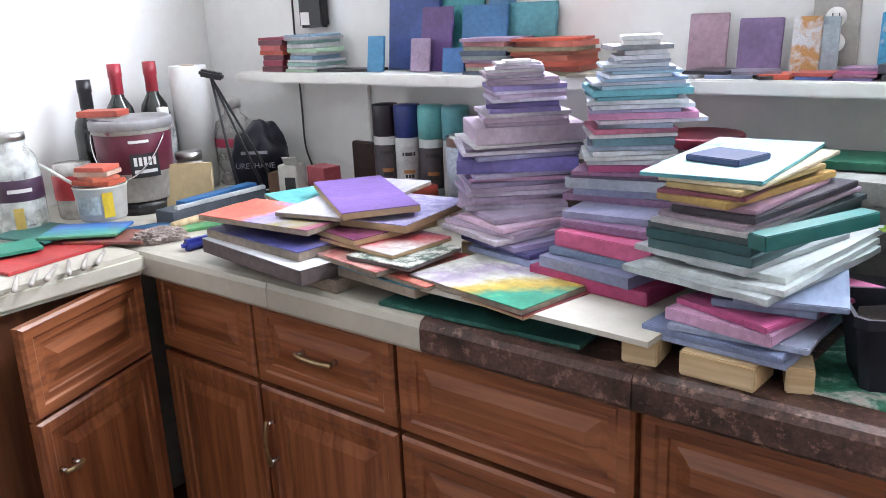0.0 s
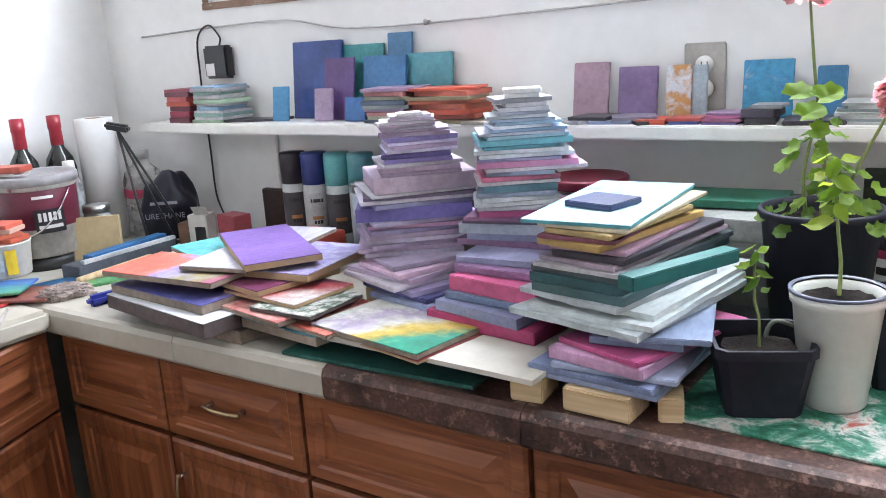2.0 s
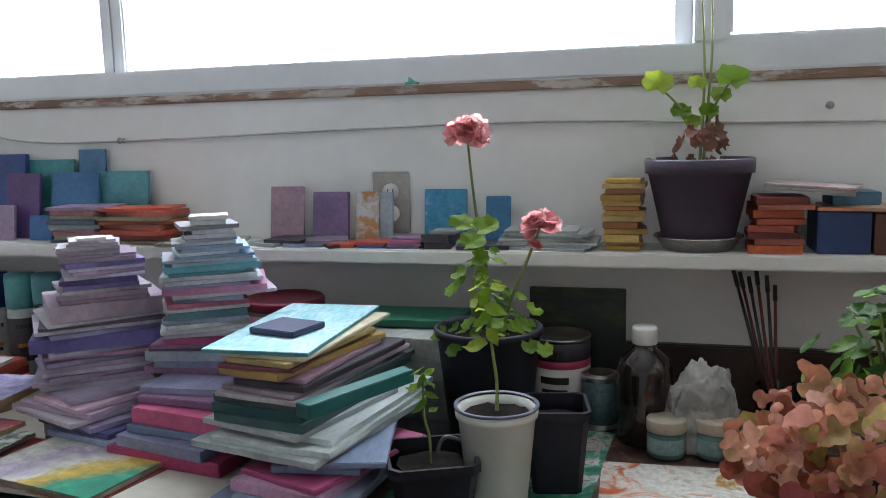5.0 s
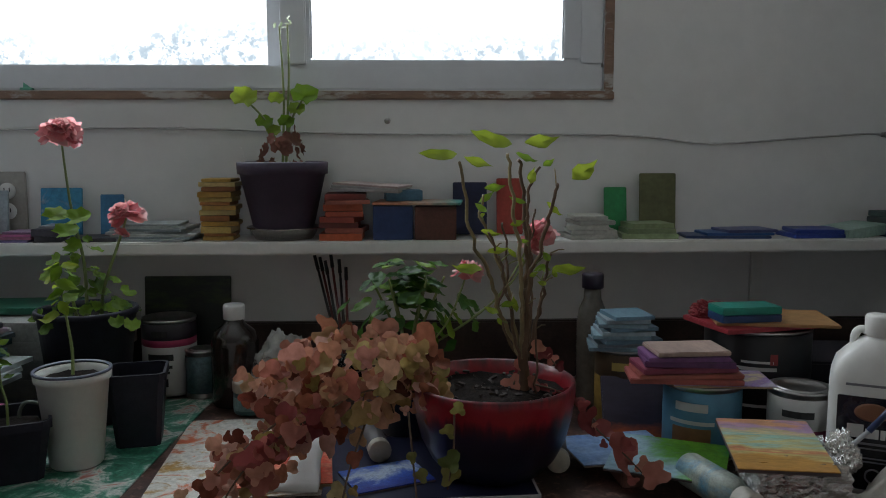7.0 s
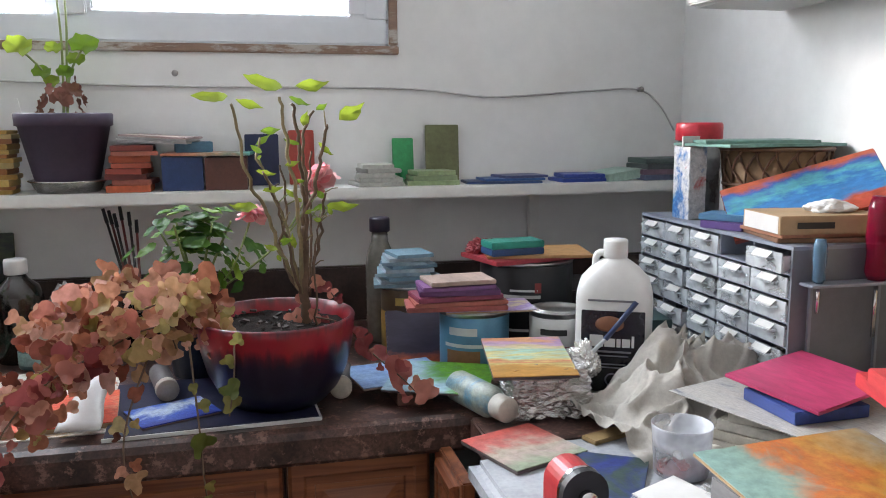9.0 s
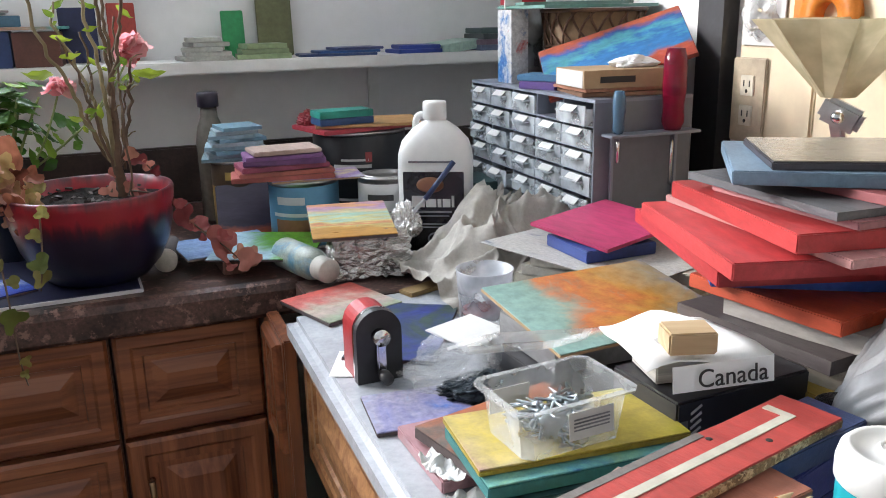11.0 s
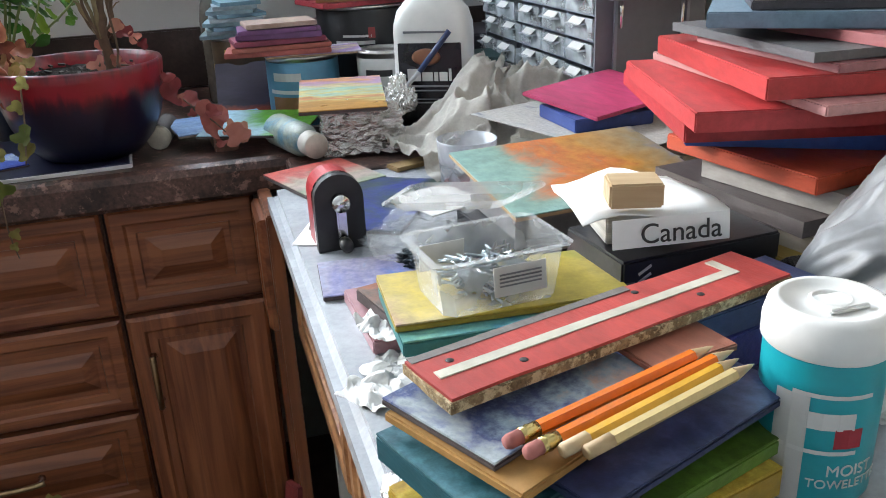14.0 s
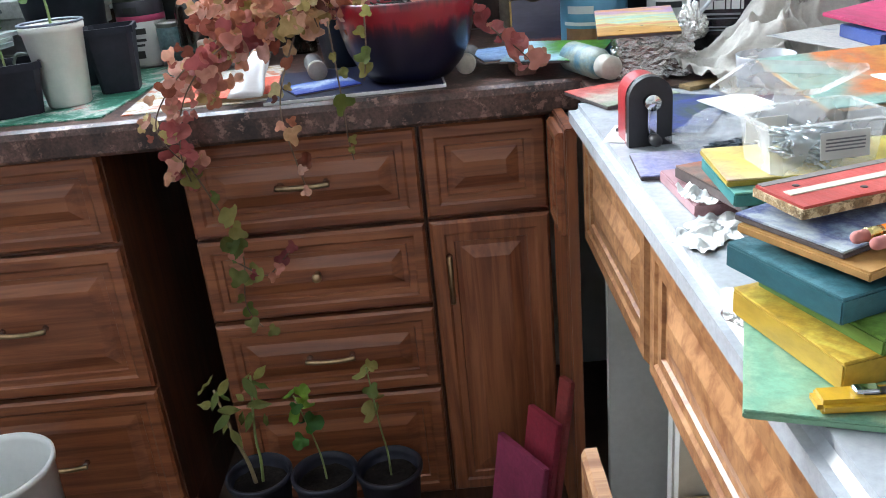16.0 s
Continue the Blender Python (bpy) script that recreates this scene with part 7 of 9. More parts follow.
board(0.424, -0.59, OT, 0.055, 0.075, 0.012, 24, paint((0.1, 0.05, 0.22)), "purple packet on the organiser", "", "packet", "packet")
board(0.43, -0.577, OT + 0.0125, 0.06, 0.08, 0.01, 38, paint((0.1, 0.26, 0.45)), "blue packet on the organiser", "", "packet", "packet")
board(0.475, -0.706, OT, 0.14, 0.13, 0.006, -12, surf("brown_boards", (0.22, 0.11, 0.06), 0.6), "thin brown board on the organiser")
board(0.472, -0.702, OT + 0.0065, 0.135, 0.12, 0.005, -5, paint((0.45, 0.2, 0.12)), "thin orange-brown board on the organiser")
bx = thing("flat_carton", "flat cardboard carton with printed side", "carton", pose(0.48, -0.714, OT + 0.012, 0, 0, -7))
part("body", bm_box(0.16, 0.11, 0.026, 0.001), CARD, bx)
part("end_label", span(-0.0808, -0.0803, -0.05, 0.05, 0.001, 0.025), WLABEL, bx)
part("print_bar", span(-0.055, 0.0, -0.0558, -0.0553, 0.008, 0.017), DARKINK, bx)
tagged(link("paper_packet", crumple(0.075, 0.05, 0.016, 2, None, sharp=0.5), PAPER, pose(0.505, -0.72, OT + 0.0385)), "white paper packet on a carton", "packet")
ax = Vector((0.186, -0.105, 0.067)).normalized()
ay = Vector((-0.044, 0.1, 0.025))
ay = (ay - ax * ay.dot(ax)).normalized()
az = ax.cross(ay)
prop = thing("painting", "red and blue abstract painting propped on cartons", "painting", Matrix(((ax.x, ay.x, az.x, 0.52), (ax.y, ay.y, az.y, -0.64), (ax.z, ay.z, az.z, 1.213), (0, 0, 0, 1))))
part("core", bm_box(0.236, 0.122, 0.007, 0.001), paint((0.3, 0.06, 0.04)), prop)
part("painted_face", bm_box(0.234, 0.12, 0.0014, 0.0004, 0, 0, 0.007), picture("red_blue_painting", [(0.42, 0.07, 0.04), (0.5, 0.1, 0.05), (0.05, 0.22, 0.5), (0.04, 0.2, 0.5), (0.1, 0.4, 0.45), (0.04, 0.12, 0.4), (0.5, 0.12, 0.06)], 9, (0.5, 1, 1), distort=0.9, flow=(0.0, 5.0)), prop)
board(0.59, -0.64, OT, 0.08, 0.06, 0.03, 6, paint((0.02, 0.05, 0.2)), "dark blue block on the organiser", "", "painted_block", "block")
tagged(link("bin", bm_box(0.22, 0.17, 0.1, 0.004), surf("dark_bin", (0.03, 0.026, 0.04), 0.5), pose(0.345, -0.225, 0.9125, 0, 0, -4)), "dark plastic bin behind the jug", "bin")
board(0.31, -0.47, 0.9125, 0.12, 0.1, 0.09, -6, surf("dark_green_box", (0.012, 0.05, 0.05), 0.5), "dark green box behind the jug", "", "box", "box")

# ---- side counter ----
RZ = 0.9105
board(0.014, -0.783, RZ, 0.116, 0.12, 0.006, 20, picture("pink_green", [(0.6, 0.1, 0.08), (0.6, 0.16, 0.14), (0.45, 0.4, 0.32), (0.5, 0.4, 0.36), (0.3, 0.36, 0.25)], 8, flow=(0.4, -4.0)), "pink and grey-green painting on board", "", "painting", "painting", tip=(0, 0))
board(0.06, -0.915, RZ, 0.105, 0.187, 0.005, -31, picture("navy_green", [(0.02, 0.03, 0.18), (0.03, 0.05, 0.25), (0.04, 0.07, 0.06), (0.06, 0.1, 0.07)], 8), "dark navy and green painting", "", "painting", "painting")
board(0.145, -0.768, RZ, 0.085, 0.028, 0.006, 20, surf("tan_stick", (0.45, 0.3, 0.13), 0.6), "tan wooden stick on the counter", name="wood_strip", category="wood strip")
# crank pencil sharpener
sh = thing("pencil_sharpener", "red and black crank pencil sharpener", "pencil sharpener", pose(-0.008, -1.027, RZ, 0, 0, 2))


def arch(w, h, y0, y1, n=14):
    bm = bmesh.new()
    pr = [(-w / 2, 0)] + [(-w / 2 * math.cos(math.pi * k / n), h - w / 2 + w / 2 * math.sin(math.pi * k / n)) for k in range(n + 1)] + [(w / 2, 0)]
    a, b = ([bm.verts.new((x, y, z)) for x, z in pr] for y in (y0, y1))
    k = len(pr)
    for i in range(k):
        bm.faces.new((a[i], a[(i + 1) % k], b[(i + 1) % k], b[i]))
    bm.faces.new(a)
    bm.faces.new(b[::-1])
    bmesh.ops.recalc_face_normals(bm, faces=bm.faces)
    return bm


part("body", arch(0.048, 0.078, 0.0, 0.042), surf("sharpener_red", (0.4, 0.03, 0.035), 0.3), sh)
part("front_plate", arch(0.05, 0.08, -0.01, -0.0005), BLACK, sh)
part("rim", arch(0.0505, 0.0805, -0.0004, 0.004), CHROME, sh)
part("crank_arm", span(-0.005, 0.005, -0.018, -0.012, 0.008, 0.056, 0.002), CHROME, sh)
part("hub", moved(bm_lathe([(0, 0), (0.009, 0), (0.009, 0.01), (0, 0.011)], 18), pose(0, -0.011, 0.052, 90, 0, 0)), CHROME, sh)
part("crank_knob", moved(bm_lathe([(0, 0), (0.005, 0), (0.0065, 0.006), (0.0065, 0.018), (0, 0.02)], 16), pose(0, -0.017, 0.012, 90, 0, 0)), BLACK, sh)
board(-0.015, -0.985, RZ, 0.06, 0.07, 0.0012, -24, PAPER, "torn white paper scrap", "", "paper_scrap", "paper")
# measuring cup
cup = thing("measuring_cup", "frosted plastic measuring cup", "cup", pose(0.17, -0.908, RZ + 0.006) @ Matrix.Scale(1.06, 4))
part("body", bm_lathe([(0, 0), (0.03, 0), (0.034, 0.055), (0.0345, 0.057), (0.033, 0.057), (0.029, 0.003), (0, 0.003)], 36), clear_film("frosted_cup", (0.6, 0.63, 0.68), 0.5, 0.3), cup)
part("paper", moved(bm_box(0.04, 0.03, 0.001, 0), pose(0, 0, 0.026, 12, 0, 20)), PAPER, cup)
part("paint_rest", bm_lathe([(0, 0.0035), (0.028, 0.0035), (0.028, 0.006), (0, 0.006)], 24), paint((0.5, 0.12, 0.1)), cup)
# clear wrappers and card
for x, y, w, d, t, s in ((0.1, -1.03, 0.13, 0.09, 30, 0.3), (0.06, -1.075, 0.1, 0.07, -12, 0.4), (0.14, -1.03, 0.09, 0.06, 60, 0.35)):
    tagged(link("plastic_wrapper", crumple(w, d, 0.03, x * 90, None, sharp=0.9), clear_film("wrapper_film", (0.9, 0.92, 0.95), 0.16, 0.08), pose(x, y, RZ + 0.006, 0, 0, t)), "crumpled clear plastic wrapper on the counter", "plastic wrapper")
board(0.098, -1.03, RZ + 0.037, 0.085, 0.06, 0.0012, 32, PAPER, "white printed card in a clear wrapper", "", "card", "card", tip=(8, 5))
tagged(link("screw_pile", crumple(0.08, 0.05, 0.022, 31, None), surf("blued_screws", (0.05, 0.07, 0.09), 0.3, 0.8, var=0.7, scale=160, relief=1.0), pose(0.075, -1.11, RZ)), "small pile of dark screws", "screws", "", "stuff")
# boards holding up the yellow painting
board(0.006, -1.118, RZ, 0.1, 0.082, 0.005, -5, picture("blue_lilac", [(0.05, 0.16, 0.5), (0.25, 0.25, 0.45), (0.36, 0.34, 0.45), (0.2, 0.3, 0.5)], 12), "blue and lilac painting on paper", "", "painting", "painting")
board(-0.002, -1.212, RZ, 0.052, 0.105, 0.012, 2, paint((0.55, 0.3, 0.33)), "pink painted wooden strip", name="painted_strip")
board(0.068, -1.232, RZ + 0.0145, 0.16, 0.12, 0.012, 14, picture("rust_teal", [(0.02, 0.16, 0.18), (0.4, 0.12, 0.05), (0.45, 0.16, 0.08)], 9, flow=(1.5, 1.0)), "rust and teal painted board in a pile", "", "painting", "painting")
board(0.078, -1.297, RZ + 0.027, 0.17, 0.11, 0.01, 0, paint((0.03, 0.1, 0.1)), "dark teal painted board in a pile")
board(0.07, -1.298, RZ + 0.0375, 0.175, 0.1, 0.012, -3, picture("green_blue_spots", [(0.03, 0.12, 0.45), (0.1, 0.36, 0.45), (0.2, 0.45, 0.32), (0.35, 0.5, 0.3)], 13), "green and blue painting on canvas", "", "painting", "painting", edge=paint((0.03, 0.22, 0.22)))
YP = picture("yellow_green_leaf", [(0.55, 0.36, 0.3), (0.58, 0.47, 0.2), (0.55, 0.43, 0.07), (0.52, 0.4, 0.06), (0.5, 0.4, 0.06), (0.18, 0.24, 0.01), (0.26, 0.32, 0.02)], 5, distort=0.25, flow=(2.1, 0.2))
board(0.0695, -1.291, RZ + 0.050, 0.176, 0.09, 0.006, -4, YP, "yellow and olive green painting", "", "painting", "painting", edge=paint((0.5, 0.36, 0.04)))
YT = RZ + 0.0565


def paper_scrap(w, d, h, seed):
    """A torn, folded bit of paper with a ragged outline."""
    bm = bmesh.new()
    bmesh.ops.create_grid(bm, x_segments=14, y_segments=14, size=0.5)
    for v in bm.verts:
        p = v.co.copy()
        k = 1 + 0.45 * noise.noise(Vector((math.atan2(p.y, p.x) * 1.7, seed, 0)))
        z = abs(noise.noise(Vector((p.x * 3 + seed, p.y * 3, 0)))) * h * 2.2 + 0.0006
        v.co = Vector((p.x * w * k, p.y * d * k, z))
    ext = bmesh.ops.extrude_face_region(bm, geom=list(bm.faces))
    for v in [g for g in ext["geom"] if isinstance(g, bmesh.types.BMVert)]:
        v.co.z += 0.0006
    return bm


for x, y, w, d, h, t, zz in ((-0.012, -1.245, 0.04, 0.045, 0.008, 20, 0.0125), (-0.018, -1.3, 0.045, 0.05, 0.006, -20, 0.0), (-0.04, -1.32, 0.035, 0.04, 0.004, 35, 0.0)):
    tagged(link("torn_paper", paper_scrap(w, d, h, x * 300), PAPER, pose(x, y, RZ + zz, 0, 0, t)), "torn crumpled white paper", "paper")
# clear tub of screws
tub = thing("screw_tub", "clear plastic tub of screws with its lid open", "plastic tub", pose(0.055, -1.301, YT, 0, 0, 5) @ Matrix.Scale(0.9, 4))
TUBF = clear_film("tub_plastic", (0.85, 0.88, 0.9), 0.28, 0.08)


def tray_shell(w, d, h, t=0.001, flare=0.1, lip=0.006):
    bm = bmesh.new()
    rings = []
    for k, zz in ((1 - flare, 0.0), (1.0, h), (1.0 + lip / w * 2, h), (1.0 + lip / w * 2, h - 0.003)):
        a, b = w / 2 * k, d / 2 * (k if zz < h else 1.0 + (k - 1.0) * w / d)
        c = 0.008
        rings.append([bm.verts.new((x, y, zz)) for x, y in ((-a + c, -b), (a - c, -b), (a, -b + c), (a, b - c), (a - c, b), (-a + c, b), (-a, b - c), (-a, -b + c))])
    for p, q in zip(rings, rings[1:]):
        for i in range(8):
            bm.faces.new((p[i], p[(i + 1) % 8], q[(i + 1) % 8], q[i]))
    bm.faces.new(rings[0][::-1])
    return bm


part("body", tray_shell(0.108, 0.075, 0.046), TUBF, tub)
part("lid", moved(tray_shell(0.11, 0.078, 0.008), pose(0.006, 0.058, 0.058, -28, 8, 0)), TUBF, tub, "clear hinged lid")
for x, y, w, h, rx, nm in ((0.012, -0.0375, 0.045, 0.024, 84, "tag"), (-0.025, 0.034, 0.04, 0.024, 96, "tag")):
    tg = part(nm, moved(bm_box(w, h, 0.0006, 0), pose(x, y, 0.024, rx, 0, 0)), WLABEL, tub, "white price label")
    for k in range(5):
        part("print_bar", moved(bm_box(w * 0.8, 0.0014, 0.0003, 0), pose(x, y - 0.0008 * (1 if y < 0 else -1), 0.017 + 0.0032 * k, rx, 0, 0)), surf("grey_print", (0.2, 0.2, 0.22), 0.5), tg)
SCREW = surf("zinc_screw", (0.5, 0.56, 0.6), 0.28, 1.0, var=0.3)
sb = bm_lathe([(0, 0), (0.0042, 0), (0.0042, 0.0016), (0.002, 0.003), (0.0018, 0.03), (0, 0.034)], 7)
sm = bpy.data.meshes.new("screw")
sb.to_mesh(sm)
sb.free()
sm.materials.append(SCREW)
for k in range(170):
    o = new("screw", sm)
    o.parent = tub
    layer = k / 170
    o.matrix_basis = pose(crng.uniform(-0.024, 0.024), crng.uniform(-0.009, 0.009), 0.005 + 0.026 * layer, 90 + crng.uniform(-14, 14), 0, crng.uniform(0, 360)) @ Matrix.Scale(0.72, 4)
# orange painting on a pile
board(0.218, -1.1, RZ, 0.2, 0.13, 0.03, 5, surf("dark_box", (0.03, 0.03, 0.035), 0.5), "dark flat box under a painting", "", "box", "box")
board(0.222, -1.095, RZ + 0.0305, 0.18, 0.12, 0.03, 2, paint((0.25, 0.25, 0.26)), "grey block under a painting", "", "block", "block")
board(0.222, -1.104, RZ + 0.073, 0.215, 0.155, 0.005, 5, picture("orange_teal_painting", [(0.25, 0.42, 0.38), (0.25, 0.4, 0.34), (0.55, 0.16, 0.04), (0.5, 0.25, 0.05), (0.36, 0.28, 0.16), (0.08, 0.16, 0.4)], 6.5, distort=1.0, flow=(1.9, 0.3)), "orange and teal abstract painting on board", "", "painting", "painting", tip=(8, 0))
# black box, envelope and block
bb = thing("black_box", "black printed box with white stripes", "box", pose(0.222, -1.277, RZ, 0, 0, 4) @ Matrix.Diagonal((0.85, 0.95, 1, 1)))
part("body", bm_box(0.17, 0.09, 0.072, 0.002), surf("black_card", (0.014, 0.014, 0.018), 0.4), bb)
for k in range(9):
    part("stripe", moved(bm_box(0.014, 0.0006, 0.0022, 0), pose(-0.062, -0.0454, 0.01 + 0.0065 * k, 0, -25, 0)), WLABEL, bb)
part("print_panel", span(-0.083, -0.072, -0.0457, -0.0452, 0.02, 0.055), surf("grey_print", (0.2, 0.2, 0.22), 0.5), bb)
EZ = RZ + 0.112
env = thing("envelope", "white paper folder with printed lettering", "envelope", pose(0.178, -1.29, EZ, 0, 0, -9))
ev = bmesh.new()
grid = [[ev.verts.new((-0.054 + 0.108 * i / 8 + (0.012 if j == 4 else 0) * (i / 4 - 1) * -0.4, -0.05 + 0.105 * j / 4, 0.004 * math.sin(i * 0.9 + j) - 0.004 * abs(i - 4) / 4)) for j in range(5)] for i in range(9)]
for i in range(8):
    for j in range(4):
        ev.faces.new((grid[i][j], grid[i + 1][j], grid[i + 1][j + 1], grid[i][j + 1])).smooth = True
ext = bmesh.ops.extrude_face_region(ev, geom=list(ev.faces))
for v in [g for g in ext["geom"] if isinstance(g, bmesh.types.BMVert)]:
    v.co.z += 0.0008
part("sheet", ev, PAPER, env)
fold = part("front_flap", moved(bm_box(0.088, 0.001, 0.021, 0.0003), pose(0.01, -0.0545, -0.0215, -8, 0, 2)), PAPER, env, "folded-down flap with lettering")
words("Canada", 0.0205, DARKINK, fold, pose(0.016, -0.0566, -0.0115, 82, 0, 2), "lettering", "black serif-like printed word")
tagged(link("paper_ream", bm_box(0.066, 0.05, 0.036, 0.001), surf("paper_sides", (0.6, 0.58, 0.54), 0.7, stretch=(0.2, 0.2, 30)), pose(0.194, -1.27, RZ + 0.0725, 0, 0, -10)), "stack of white papers on a box", "paper stack")
tagged(link("wooden_block", bm_box(0.038, 0.03, 0.018, 0.0015), RAWWOOD, pose(0.16, -1.322, EZ + 0.0055, 0, 0, -18)), "small pine block on the envelope", "wood block")
# rag and papers
rag = bmesh.new()
bmesh.ops.create_grid(rag, x_segments=90, y_segments=90, size=0.5)
for v in rag.verts:
    p = v.co.copy()
    q = noise.noise(Vector((p.x * 3.4, p.y * 3.4, 4.2)))
    a, r = math.atan2(p.y - 0.12, p.x - 0.12), math.hypot(p.x - 0.12, p.y - 0.12)
    hump = math.exp(-r * r * 9)
    fold = 1 - min(1.0, abs(noise.noise(Vector((math.cos(a) * 1.5, math.sin(a) * 1.5, 2.0 + r * 3.0)))) * 2.4)
    crease = 1 - min(1.0, abs(noise.noise(Vector((p.x * 8 + q, p.y * 8, 1.5)))) * 3.0)
    v.co = Vector((p.x * 0.29 + 0.03 * q + 0.012 * fold, p.y * 0.23 + 0.02 * noise.noise(p * 5), max(0.002, 0.075 * hump + 0.05 * fold * (0.25 + hump) * min(1, r * 5) + 0.014 * crease + 0.02 * (q + 0.4))))
for f in rag.faces:
    f.smooth = True
tagged(link("rag", rag, surf("grey_cloth", (0.52, 0.49, 0.44), 0.9, var=0.2, scale=40, relief=0.4), pose(0.262, -0.745, RZ - 0.001, 0, 0, 20)), "crumpled off-white cotton rag", "cloth")
for k in range(4):
    board(0.385 + 0.008 * k, -0.905 + 0.006 * k, RZ + 0.0101 + 0.0142 * k, 0.24, 0.22, 0.0138, 20 + 7 * k, surf("newsprint_%d" % (k % 2), (0.55, 0.52, 0.44) if k % 2 else (0.5, 0.48, 0.42), 0.8, var=0.25, scale=30), "pile of old papers and sketches", "papers on the side counter", "old_paper", "paper")
board(0.375, -0.91, RZ, 0.25, 0.2, 0.0098, 10, surf("card_dark", (0.14, 0.12, 0.1), 0.8), "dark card under the papers", "papers on the side counter", "card", "card")
board(0.348, -0.895, RZ + 0.0672, 0.2, 0.27, 0.001, 18, picture("sketch_paper", [(0.52, 0.51, 0.48), (0.52, 0.5, 0.47), (0.48, 0.48, 0.47), (0.16, 0.17, 0.22)], 40, (1, 0.25, 1)), "white sketch sheet with pencil lines", "papers on the side counter", "paper_sheet", "paper")
board(0.34, -0.902, RZ + 0.0686, 0.105, 0.1, 0.016, 2, paint((0.03, 0.07, 0.3)), "blue painted board on the papers")
board(0.365, -0.885, RZ + 0.0851, 0.1, 0.08, 0.006, 30, paint((0.2, 0.05, 0.16)), "plum painted board on the papers")
board(0.362, -0.88, RZ + 0.0935, 0.15, 0.14, 0.005, 16, paint((0.62, 0.06, 0.18)), "plain magenta painted board on papers", tip=(4, -4))
# red stack
RSG = "boards in the red stack"
rz = RZ + 0.0305
for k, (w, d, t, c) in enumerate(((0.27, 0.2, 3, (0.3, 0.2, 0.11)), (0.25, 0.2, -7, (0.5, 0.36, 0.08)), (0.26, 0.19, 6, (0.5, 0.46, 0.38)), (0.25, 0.2, -3, (0.42, 0.06, 0.05)), (0.26, 0.19, 8, (0.45, 0.33, 0.2)))):
    board(0.432, -1.165 - 0.008 * (k % 2), RZ + 0.006 * k, w, d, 0.0055, t, paint(c), "thin stained board under the red stack", RSG, rough=0.001, seed=k)
for x, y, w, d, h, t, c, lb, rg in (
        (0.408, -1.225, 0.24, 0.19, 0.022, 4, (0.5, 0.34, 0.05), "yellow painted canvas under the red stack", 0),
        (0.415, -1.215, 0.24, 0.19, 0.016, 12, (0.45, 0.4, 0.33), "tan painted board under the red stack", 0.001),
        (0.418, -1.220, 0.25, 0.18, 0.014, 8, (0.12, 0.1, 0.1), "dark painted board under the red stack", 0.001),
        (0.428, -1.245, 0.22, 0.16, 0.02, 14, (0.5, 0.48, 0.45), "white foam board under the red stack", 0.002),
        (0.422, -1.222, 0.25, 0.17, 0.015, 10, (0.66, 0.1, 0.04), "orange-red painted board in a red stack", 0),
        (0.429, -1.190, 0.25, 0.19, 0.016, -31, (0.03, 0.1, 0.42), "blue painted board in a red stack", 0)):
    board(x, y, rz, w, d, h - 0.0006, t, paint(c), lb, RSG, rough=rg, seed=rz * 50)
    rz += h
for x, y, w, d, h, t, c, lb, rg in (
        (0.396, -1.166, 0.24, 0.25, 0.017, -17, (0.51, 0.030, 0.038), "red painted board in a red stack", 0),
        (0.381, -1.200, 0.24, 0.242, 0.017, -16, (0.52, 0.045, 0.048), "red painted board in a red stack", 0),
        (0.437, -1.210, 0.25, 0.278, 0.009, -4, (0.66, 0.34, 0.33), "red painted board with pale edges", 0),
        (0.423, -1.219, 0.26, 0.237, 0.018, -11, (0.51, 0.038, 0.038), "red painted board in a red stack", 0),
        (0.432, -1.232, 0.22, 0.186, 0.008, 0, (0.62, 0.26, 0.28), "pink-edged painted board in a red stack", 0),
        (0.420, -1.218, 0.22, 0.205, 0.008, -2, (0.13, 0.13, 0.14), "charcoal painted board in a red stack", 0.001),
        (0.456, -1.270, 0.2, 0.152, 0.009, 4, (0.5, 0.14, 0.15), "rose painted board in a red stack", 0.001)):
    board(x, y, rz, w, d, h - 0.0006, t, paint(c), lb, RSG, rough=rg, seed=rz * 50)
    rz += h
board(0.394, -1.196, rz, 0.16, 0.185, 0.013, -36, paint((0.22, 0.34, 0.46)), "blue-grey painted board on the red stack", RSG)
bl2 = thing("painted_board", "black board with a shiny varnished top", "board", pose(0.406, -1.212, rz + 0.0134, 0, 0, -31), RSG)
part("slab", bm_box(0.145, 0.15, 0.007, 0.001), paint(CHAR), bl2)
part("varnished_face", moved(bm_box(0.141, 0.146, 0.0012, 0.0003), pose(0, 0, 0.0071)), surf("varnished_wood", (0.3, 0.27, 0.22), 0.2, var=0.2), bl2)
# long red strip with a white line
for x, y, h, t, c in ((0.178, -1.402, 0.03, 14, (0.03, 0.04, 0.2)), (0.183, -1.404, 0.03, 18, (0.04, 0.05, 0.28)), (0.19, -1.402, 0.019, 12, (0.05, 0.08, 0.2))):
    board(x, y, RZ + (0 if t == 14 else 0.0305 if t == 18 else 0.061), 0.12, 0.05, h, t, paint(c), "dark blue painted block under the strip", "", "painted_block", "block")
st = thing("painted_strip", "long red painted board with a white stripe", "board", pose(0.09, -1.429, RZ + 0.083, 0, -0.5, 14.2))
part("core", bm_box(0.258, 0.05, 0.006, 0.0, 0.0014, 4), surf("chipboard", (0.4, 0.27, 0.13), 0.8, var=0.6, scale=150, relief=1.0, dirt=(0.5, (0.62, 0.5, 0.3))), st, "raw chipboard edge")
part("red_face", moved(bm_box(0.256, 0.048, 0.0018, 0, 0.0022, 9), pose(0, 0, 0.0061)), paint((0.55, 0.07, 0.06)), st)
